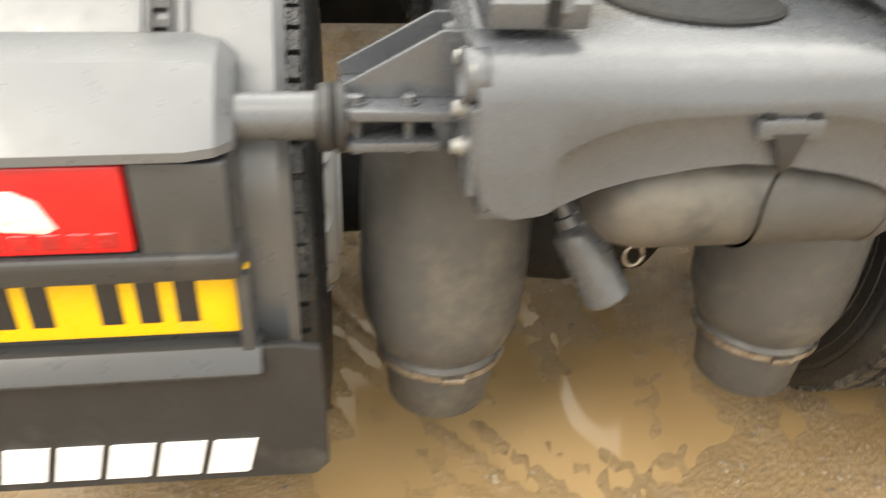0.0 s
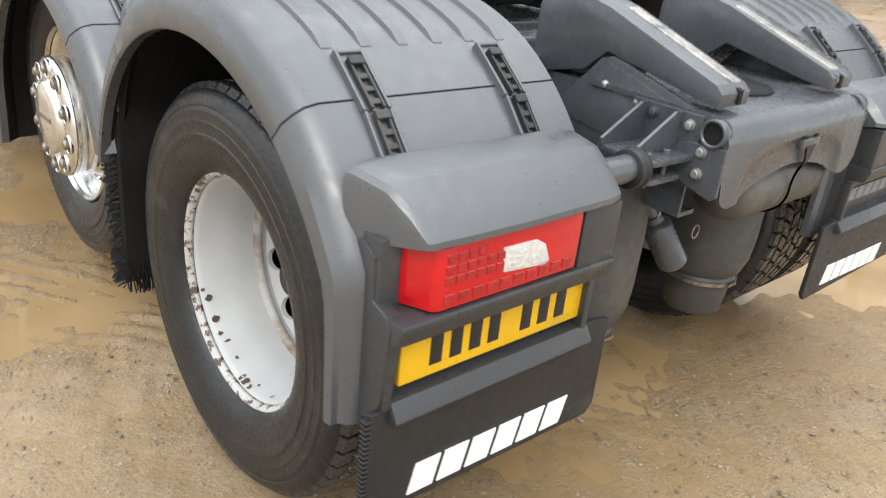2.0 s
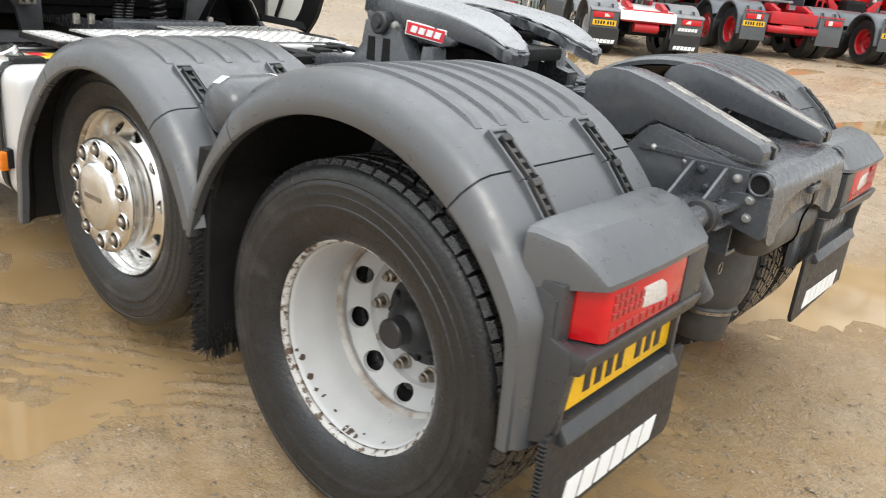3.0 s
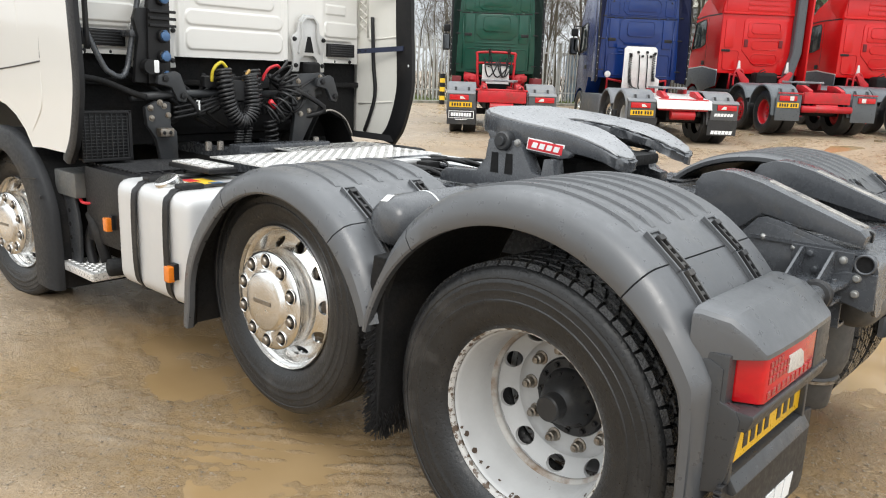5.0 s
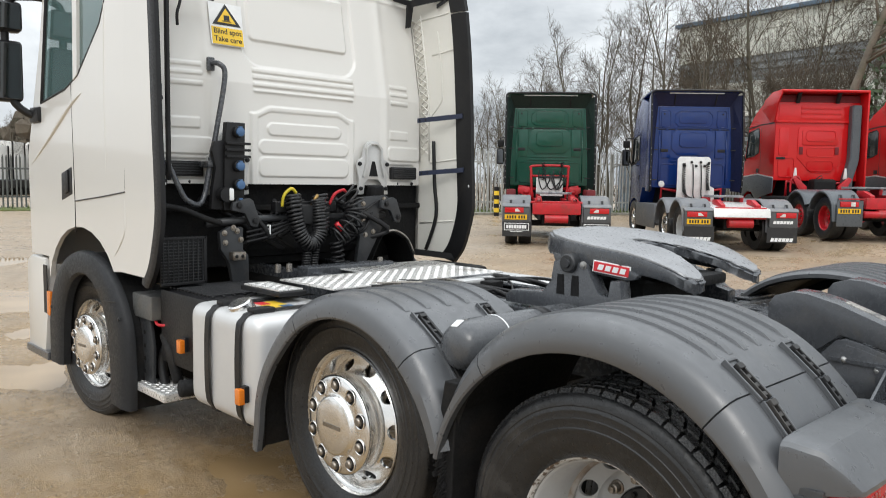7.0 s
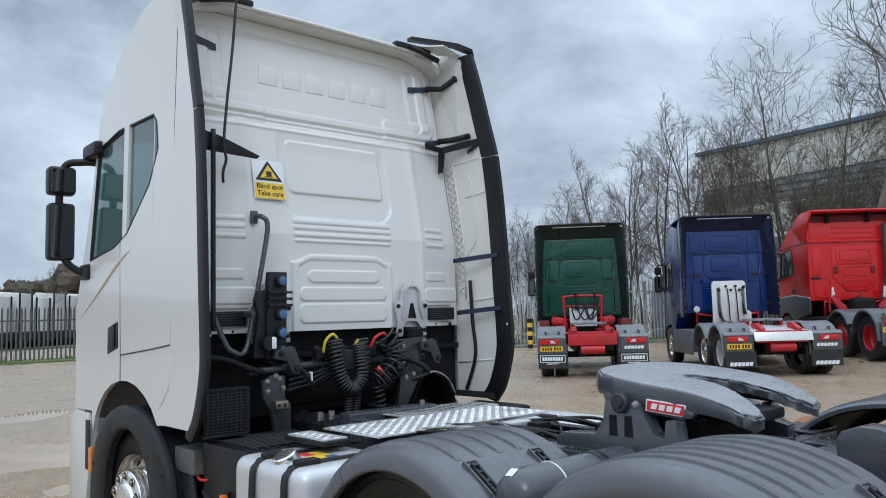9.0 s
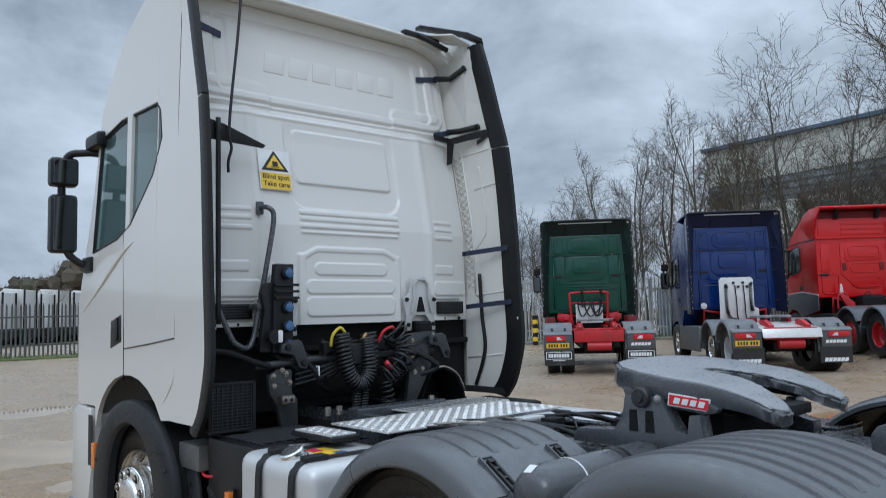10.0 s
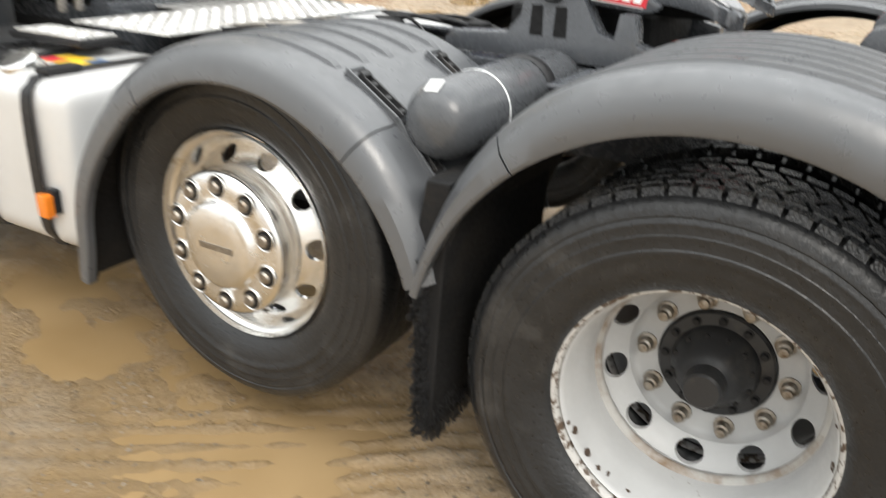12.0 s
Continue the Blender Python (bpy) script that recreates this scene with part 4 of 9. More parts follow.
# ---- frame ----
ZINCB = material("zinc_plated_bolt", (0.36, 0.36, 0.35), 0.4, 0.6, vary=0.15, scale=40)
for s in (-1, 1):
    part("frame_rail", prism([(s * 0.325, 0.80), (s * 0.255, 0.80), (s * 0.255, 0.812), (s * 0.315, 0.812), (s * 0.315, 1.043), (s * 0.255, 1.043), (s * 0.255, 1.055), (s * 0.325, 1.055)], "y", 0.95, 6.3, 0.002), CHASSIS, truck, "dark grey steel frame rail")
    # sloping ramp over the frame end
    rp = part("ramp", prism([(1.478, 1.220), (1.458, 1.250), (1.40, 1.270), (1.344, 1.268), (1.25, 1.246), (0.925, 1.130), (0.906, 1.112), (0.910, 1.080), (0.99, 1.092), (1.235, 1.142), (1.30, 1.085), (1.44, 1.05), (1.478, 1.09)], "x", s * 0.213, s * 0.336, 0.005), CHASSIS, truck, "dark grey steel ramp with worn top", auto=22)
    part("ramp_wear", prism([(1.245, 1.2475), (1.10, 1.1960), (0.925, 1.1345), (0.925, 1.120), (1.10, 1.182), (1.245, 1.233)], "x", s * 0.232, s * 0.272, 0.004), WORN, rp, "scraped bare steel strip")
    part("ramp_lip", prism([(1.01, 1.1535), (0.908, 1.1205), (0.904, 1.10), (1.01, 1.135)], "x", s * 0.236, s * 0.252, 0.003), CHASSIS, rp)
    # dark slab for the shade of a slot; the ramp is not cut
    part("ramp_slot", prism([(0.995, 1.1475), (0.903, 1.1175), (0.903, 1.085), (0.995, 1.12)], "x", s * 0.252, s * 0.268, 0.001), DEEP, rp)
    pl = part("end_plate", prism([(1.42, 0.95), (1.33, 1.03), (1.245, 1.125), (1.215, 1.134), (1.17, 1.126), (0.94, 1.062), (0.895, 1.035), (0.885, 0.90), (1.0, 0.875), (1.30, 0.87)], "x", s * 0.322, s * 0.342, 0.005), CHASSIS, truck, "dark grey steel end plate with bolts", auto=35)
    part("plate_bead", prism([(1.40, 0.97), (1.335, 1.01), (1.24, 1.108), (1.215, 1.116), (1.17, 1.108), (0.96, 1.048), (0.94, 0.98), (1.1, 0.93)], "x", s * 0.341, s * 0.346, 0.003), CHASSIS, pl, auto=35)
    for y, z, q in ((1.215, 1.065, 0.010), (1.112, 1.046, 0.010)):
        part("rivet", lathe([(0.001, 0), (q * 1.2, 0), (q * 1.1, 0.006), (q * 0.6, 0.011), (0.001, 0.012)], (s * 0.345, y, z), "x", 14, s), ZINCB, pl, smooth=True)
    # bracket that carries the lamp housing
    br = part("stub_bracket", box(*sorted((s * 0.345, s * 0.356)), 0.925, 1.115, 0.895, 1.062, 0.003), CHASSIS, truck, "steel bracket with two gussets and a stub tube")
    for y in (0.978, 1.073):
        part("gusset", prism([(s * 0.512, 0.972), (s * 0.512, 0.988), (s * 0.380, 1.060), (s * 0.355, 1.060), (s * 0.355, 0.972)], "y", y, y + 0.009, 0.0015), CHASSIS, br)
    part("clamp_plate", prism([(s * 0.355, 0.925), (s * 0.495, 0.932), (s * 0.515, 0.945), (s * 0.518, 0.985), (s * 0.51, 1.085), (s * 0.355, 1.09)], "z", 0.958, 0.972, 0.003), CHASSIS, br, auto=35)
    part("clamp_plate", prism([(s * 0.385, 0.935), (s * 0.495, 0.935), (s * 0.515, 0.95), (s * 0.515, 1.05), (s * 0.385, 1.05)], "z", 0.914, 0.927, 0.003), CHASSIS, br, auto=35)
    for x in (0.493, 0.424):
        bolt((s * x, 0.958, 0.972), "z", 0.010, 0.013, br, CHASSIS)
        part("bolt_shank", lathe([(0.001, 0.905), (0.008, 0.905), (0.008, 0.96), (0.001, 0.96)], (s * x, 0.958, 0), "z", 10), CHASSIS, br)
    for y, z in ((0.955, 1.034), (1.055, 1.04), (1.035, 0.99)):
        bolt((s * 0.356, y, z), "x", 0.010, 0.013, br, ZINCB if y < 1 else CHASSIS, "bolt", s)
    part("rubber_collar", lathe([(0.030, 0.505), (0.046, 0.507), (0.048, 0.517), (0.041, 0.522), (0.046, 0.527), (0.044, 0.540), (0.032, 0.544)], (0, 0.975, 0.948), "x", 28, s), FLAP, br, auto=45)
    part("stub_tube", lathe([(0.001, 0.50), (0.032, 0.50), (0.032, 0.655), (0.001, 0.655)], (0, 0.975, 0.950), "x", 24, s), TANKGREY, br, auto=35)
    # air spring with its piston
    sp = part("air_spring", lathe([(0.001, 0.86), (0.135, 0.86), (0.147, 0.80), (0.152, 0.70), (0.152, 0.55), (0.147, 0.48), (0.130, 0.428), (0.115, 0.412), (0.121, 0.402), (0.118, 0.388), (0.110, 0.384), (0.099, 0.276), (0.090, 0.266), (0.001, 0.266)], (s * 0.33, 1.20, 0), "z", 40), SPRING, truck, "dusty black rubber air spring", auto=40)
    part("clamp_ring", lathe([(0.120, 0.402), (0.126, 0.400), (0.126, 0.388), (0.118, 0.386)], (s * 0.33, 1.20, 0), "z", 40, close=True), NUT, sp)
    part("ring_bolt", box(*sorted((s * 0.30, s * 0.345)), 1.066, 1.078, 0.389, 0.401, 0.003), NUT, sp)

# rear cross member: a rolled plate with an arched lower edge
LOW_X = [0.0, 0.056, 0.143, 0.193, 0.235, 0.263, 0.303, 0.333, 0.349, 0.354]
LOW_Z = [0.924, 0.920, 0.905, 0.891, 0.872, 0.862, 0.857, 0.869, 0.892, 0.925]
ARCH_X = [0.0, 0.108, 0.157, 0.204, 0.244, 0.262]
ARCH_Z = [0.991, 0.986, 0.980, 0.964, 0.943, 0.922]
rows = []
for k in range(81):
    x = -0.354 + 0.708 * k / 80
    low = float(np.interp(abs(x), LOW_X, LOW_Z))
    arch = max(low + 0.010, float(np.interp(abs(x), ARCH_X, ARCH_Z)))
    deep = 0.010 * float(smoothstep(0.262, 0.235, abs(x)))
    rows.append([(x, 1.26, 1.070), (x, 1.00, 1.069), (x, 0.915, 1.066), (x, 0.880, 1.056), (x, 0.860, 1.037), (x, 0.852, 1.012), (x, 0.849, arch + 0.007), (x, 0.8485 + deep * 0.2, arch + 0.002), (x, 0.8485 + deep, arch - 0.007), (x, 0.847 + deep, low), (x, 0.859 + deep, low), (x, 0.864 + deep, arch), (x, 0.866, 1.008), (x, 0.873, 1.028), (x, 0.890, 1.044), (x, 0.918, 1.054), (x, 1.00, 1.057), (x, 1.26, 1.058)])
cross = part("rear_crossmember", sweep(rows), CHASSIS, truck, "dark grey rolled steel cross member", auto=50)
# near-black disc on the plate, painted as the shade in an opening
part("opening", lathe([(0.001, 0.004), (0.118, 0.004), (0.126, 0.008), (0.132, 0.004), (0.132, -0.01)], (0.0, 1.10, 1.069), "z", 40), DEEP, cross, "near-black disc painted as the shade of a round opening")
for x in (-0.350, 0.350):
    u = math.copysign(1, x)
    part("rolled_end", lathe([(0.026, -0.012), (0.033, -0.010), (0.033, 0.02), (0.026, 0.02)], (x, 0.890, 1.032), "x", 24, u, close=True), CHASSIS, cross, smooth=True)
    # dark plug: shade inside the rolled end, as colour
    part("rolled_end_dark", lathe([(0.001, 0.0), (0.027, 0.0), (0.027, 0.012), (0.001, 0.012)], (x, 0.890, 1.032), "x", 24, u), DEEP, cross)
    fl_ = part("end_flange", prism([(0.985, 0.985), (0.945, 1.00), (0.850, 1.005), (0.848, 0.892), (0.865, 0.880), (0.94, 0.90), (0.985, 0.93)], "x", x + u * 0.002, x + u * 0.012, 0.003), CHASSIS, cross)
    for z in (0.985, 0.934):
        bolt((x + u * 0.012, 0.907, z), "x", 0.010, 0.014, fl_, ZINCB, "bolt", u)
part("tail_tank", lathe([(0.001, -0.175), (0.05, -0.168), (0.078, -0.14), (0.088, -0.10), (0.088, 0.24), (0.078, 0.285), (0.05, 0.312), (0.001, 0.32)], (0, 0.958, 0.842), "x", 36), SPRING, cross, "dusty grey cylindrical tank", smooth=True)
part("weld_ring", lathe([(0.0885, 0.243), (0.0905, 0.250), (0.0885, 0.257)], (0, 0.958, 0.842), "x", 36), SPRING, cross)
hook = part("strap_bracket", box(0.000, 0.088, 0.8425, 0.860, 0.962, 0.988, 0.005), CHASSIS, cross, "grey strap bracket", auto=35)
for x in (0.004, 0.066):
    # dark blocks painted as the shade of slots
    part("bracket_slot", box(x, x + 0.016, 0.846, 0.858, 0.986, 0.996, 0.002), DEEP, hook)
line = curve_points([(0, 0.844, 0.970), (0, 0.846, 0.930), (0, 0.860, 0.895), (0, 0.8665, 0.860), (0, 0.868, 0.820), (0, 0.884, 0.785), (0, 0.925, 0.756), (0, 0.97, 0.750)], 5)
part("tank_strap", sweep([[(0.018 + 0.004 * min(k, 8), p.y - 0.003, p.z), (0.066 - 0.002 * min(k, 8), p.y - 0.003, p.z), (0.066 - 0.002 * min(k, 8), p.y + 0.003, p.z + 0.002), (0.018 + 0.004 * min(k, 8), p.y + 0.003, p.z + 0.002)] for k, p in enumerate(line)]), FLAP, cross, "dark grey tank strap", auto=50)
can_a, can_b = Vector((-0.115, 1.13, 0.675)), Vector((-0.050, 1.085, 0.555))
m = Matrix.Translation(can_a) @ (can_b - can_a).to_track_quat("Z", "Y").to_matrix().to_4x4()
horn = lathe([(0.001, -0.06), (0.018, -0.06), (0.020, -0.03), (0.026, -0.028), (0.028, -0.01), (0.040, 0.0), (0.043, 0.008), (0.043, 0.14), (0.038, 0.146), (0.001, 0.146)], (0, 0, 0), "z", 28)
horn.transform(m)
part("drain_canister", horn, TANKGREY, truck, "grey metal canister with a ring pull", auto=35)
part("ring_pull", tube([(-0.035 + 0.016 * math.cos(a), 1.05, 0.665 + 0.02 * math.sin(a)) for a in (math.pi * k / 8 for k in range(17))], 0.003, 6), NUT, truck, smooth=True)
for y in (1.72, 2.62, 3.4, 4.4):
    part("crossmember", box(-0.35, 0.35, y - 0.06, y + 0.06, 0.88, 1.09, 0.01), CHASSIS, truck)

# ---- fifth wheel ----
tilt = Matrix.Translation((0, 2.25, 1.326)) @ Matrix.Rotation(radians(7.0), 4, "X") @ Matrix.Translation((0, -2.25, 0))
def coupling_slab(half, z0, z1, bevel, worn=0.0):
    """One horseshoe layer of the coupling, dipping and thinning towards its open end, with chipped jaw edges."""
    outline = half + [(-x, y) for x, y in reversed(half[1:])]
    bm = prism(outline, "z", z0, z1, bevel, segments=2)
    bmesh.ops.triangulate(bm, faces=[f for f in bm.faces if len(f.verts) > 12])
    for k in range(25):
        bmesh.ops.bisect_plane(bm, geom=bm.verts[:] + bm.edges[:] + bm.faces[:], plane_co=(0, 1.785 + 0.02 * k if k < 22 else 1.89 + 0.16 * (k - 20), 0), plane_no=(0, 1, 0))
    rg = random.Random(17)
    for v in bm.verts:
        x, y = abs(v.co.x), v.co.y
        low = (z1 - v.co.z) / (z1 - z0)
        thin = 0.42 * float(smoothstep(2.12, 1.80, y))
        inner = float(smoothstep(0.30, 0.22, x)) * float(smoothstep(2.30, 2.16, y))
        v.co.z += low * (z1 - z0) * max(thin, 0.55 * inner)
        if worn and (inner > 0.5 or y < 1.83):
            v.co += Vector((rg.uniform(-1, 1), rg.uniform(-1, 1), rg.uniform(-0.9, 0.3) * low)) * worn
        v.co.z -= 0.65 * max(0.0, 2.06 - y) ** 2 + 0.05 * max(0.0, 2.06 - y)
    bm.transform(tilt)
    return bm


half = [(0.0, 2.57), (0.15, 2.565), (0.27, 2.525), (0.355, 2.445), (0.400, 2.33), (0.412, 2.20), (0.400, 2.05), (0.352, 1.90), (0.318, 1.80), (0.272, 1.77), (0.215, 1.77), (0.165, 1.82), (0.11, 1.94), (0.065, 2.08), (0.046, 2.20), (0.025, 2.235)]
inset = [(0.0, 2.558), (0.147, 2.553), (0.263, 2.514), (0.345, 2.437), (0.389, 2.327), (0.400, 2.20), (0.389, 2.055), (0.343, 1.906), (0.311, 1.812), (0.268, 1.784), (0.220, 1.784), (0.175, 1.832), (0.121, 1.950), (0.077, 2.085), (0.058, 2.21), (0.030, 2.248)]
fifth = part("fifth_wheel", coupling_slab(half, -0.026, 0.054, 0.012, 0.007), CHASSIS, truck, "greasy dark steel fifth wheel coupling", auto=40)
part("wear_plate", coupling_slab(inset, 0.050, 0.063, 0.004, 0.004), GREASE, fifth, "worn light grey greasy top plate", auto=40)
for s in (-1, 1):
    bm = prism([(2.40, -0.01), (2.05, 0.010), (1.97, -0.02), (1.98, -0.040), (2.02, -0.052), (2.16, -0.056), (2.20, -0.085), (2.25, -0.098), (2.32, -0.098), (2.37, -0.070)], "x", s * 0.350, s * 0.392, 0.008)
    bm.transform(tilt)
    part("skirt", bm, CHASSIS, fifth, auto=40)
    pd = part("pedestal", prism([(2.63, 1.096), (1.96, 1.096), (1.96, 1.15), (2.02, 1.165), (2.03, 1.245), (2.075, 1.245), (2.085, 1.175), (2.13, 1.185), (2.17, 1.255), (2.20, 1.305), (2.36, 1.305), (2.375, 1.22), (2.42, 1.165), (2.60, 1.155), (2.63, 1.13)], "x", s * 0.355, s * 0.432, 0.007), CHASSIS, truck, "dark cast steel pedestal", auto=40)
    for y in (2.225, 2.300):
        # thin dark slab on the casting, shade of a slot in its colour
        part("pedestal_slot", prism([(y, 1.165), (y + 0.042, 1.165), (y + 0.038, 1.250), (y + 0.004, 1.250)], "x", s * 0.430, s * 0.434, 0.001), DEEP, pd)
    part("pivot", lathe([(0.001, 0.34), (0.040, 0.34), (0.040, 0.450), (0.034, 0.456), (0.020, 0.456), (0.018, 0.466), (0.001, 0.466)], (0, 2.275, 1.301), "x", 24, s), MOUNT, fifth, auto=35)
    bolt((s * 0.432, 2.205, 1.298), "x", 0.012, 0.014, fifth, ZINCB, "bolt", s)
    part("slider_rail", box(*sorted((s * 0.33, s * 0.47)), 1.45, 2.75, 1.056, 1.086, 0.003), CHASSIS, truck)
    for k in range(9):
        bolt((s * 0.45, 1.55 + 0.14 * k, 1.086), "z", 0.010, 0.012, fifth, CHASSIS)
lab = tilt @ Matrix.Translation((-0.4035, 2.085, -0.016)) @ Matrix.Rotation(radians(13), 4, "Z") @ Matrix.Diagonal((1, 0.87, 0.85, 1))
lb = part("maker_label", box(-0.004, 0.004, -0.092, 0.092, -0.028, 0.028, 0.002, lab), PRINTW, fifth, "small red and white label")
part("label_field", box(-0.0062, -0.0035, -0.086, 0.086, -0.023, 0.023, 0.001, lab), LABELR, lb)
for k in range(4):
    bm = prism([(0.067 - k * 0.036, -0.013), (0.041 - k * 0.036, -0.013), (0.035 - k * 0.036, 0.013), (0.061 - k * 0.036, 0.013)], "x", -0.0085, -0.0058, 0.0005)
    bm.transform(lab)
    part("label_bar", bm, PRINTW, lb)
part("release_handle", tube([(-0.50, 1.42, 1.12), (-0.50, 1.75, 1.125), (-0.35, 1.85, 1.14)], 0.012, 8), WORN, fifth, smooth=True)
part("rear_beam", box(-0.72, 0.72, 1.90, 1.97, 1.03, 1.09, 0.005), CHASSIS, truck)
for s in (-1, 1):
    part("beam_plate", box(*sorted((s * 0.52, s * 0.80)), 1.93, 2.12, 1.092, 1.102, 0.003), CHASSIS, truck)
    for x, y in ((0.60, 2.00), (0.70, 2.00), (0.60, 2.07)):
        bolt((s * x, y, 1.102), "z", 0.012, 0.012, truck, CHASSIS)
part("coupling_body", box(-0.25, 0.25, 2.03, 2.50, 1.12, 1.228, 0.03), DEEP, truck, "dark greasy coupling housing", auto=35)
part("locking_jaw", box(-0.13, 0.13, 1.86, 2.24, 1.215, 1.262, 0.015), DEEP, truck, "dark greasy locking jaw", auto=35)

# ---- air tank between the wings ----
tank = lathe([(0.001, -1.150), (0.04, -1.148), (0.072, -1.132), (0.090, -1.10), (0.095, -1.06), (0.095, -0.50), (0.090, -0.46), (0.06, -0.43), (0.001, -0.42)], (0, 2.245, 1.045), "x", 40)
at = part("air_tank", tank, TANKGREY, truck, "glossy grey cylindrical air tank", smooth=True)
part("weld_line", lathe([(0.0955, -0.934), (0.0965, -0.930), (0.0955, -0.926)], (0, 2.245, 1.045), "x", 40), PRINTW, at)
part("sticker", box(-0.0195, 0.0195, -0.018, 0.018, -0.0006, 0.0012, 0, Matrix.Translation((-1.112, 2.255, 1.128)) @ pose(0, 0, 0, -6, -30, 0)), PRINTW, at, "small white sticker")
part("tank_strap", lathe([(0.0965, -0.70), (0.100, -0.695), (0.100, -0.655), (0.0965, -0.65)], (0, 2.245, 1.045), "x", 36), BLACK, at, auto=35)

# ---- the cab ----
def lean_in(z):
    """How far the cab side leans inwards at a height."""
    return 0.032 * max(0.0, z - 2.15)


def side_panel(name, outline, hole, s, mat, label="", thick=0.03, base=1.228, parent=None):
    b = bmesh.new()
    loops = [outline] + ([hole] if hole else [])
    edges = []
    for lp in loops:
        vs = [b.verts.new((0, y, z)) for y, z in lp]
        edges += [b.edges.new((vs[i], vs[(i + 1) % len(vs)])) for i in range(len(vs))]
    bmesh.ops.triangle_fill(b, edges=edges, use_beauty=True)
    bmesh.ops.bisect_plane(b, geom=b.verts[:] + b.edges[:] + b.faces[:], plane_co=(0, 0, 2.15), plane_no=(0, 0, 1))
    geom = bmesh.ops.extrude_face_region(b, geom=b.faces[:])["geom"]
    for v in geom:
        if isinstance(v, bmesh.types.BMVert):
            v.co.x = 1
    for v in b.verts:
        v.co.x = s * (base - lean_in(v.co.z) - (thick if v.co.x > 0.5 else 0))
    return part(name, b, mat, parent, label)


def arc_line(cy, cz, ry, rz, a0, a1, n=12):
    return [(cy + ry * math.cos(radians(a0 + (a1 - a0) * k / n)), cz + rz * math.sin(radians(a0 + (a1 - a0) * k / n))) for k in range(n + 1)]


EDGE_Z = [1.004, 1.106, 1.234, 1.42, 1.60, 1.87, 2.20, 2.60, 2.915, 3.046, 3.20, 3.53, 3.80]
EDGE_Y = [4.625, 4.540, 4.485, 4.436, 4.436, 4.452, 4.466, 4.492, 4.528, 4.562, 4.604, 4.690, 4.775]


# back wall as an embossed pressing
def rounded(x, z, x0, x1, z0, z1, r):
    dx = np.abs(x - (x0 + x1) / 2) - (x1 - x0) / 2 + r
    dz = np.abs(z - (z0 + z1) / 2) - (z1 - z0) / 2 + r
    return np.minimum(np.maximum(dx, dz), 0) + np.hypot(np.maximum(dx, 0), np.maximum(dz, 0)) - r


def wall_lean(z):
    """How far the back wall leans forward at a height."""
    return 0.19 * np.maximum(0.0, z - 2.25)


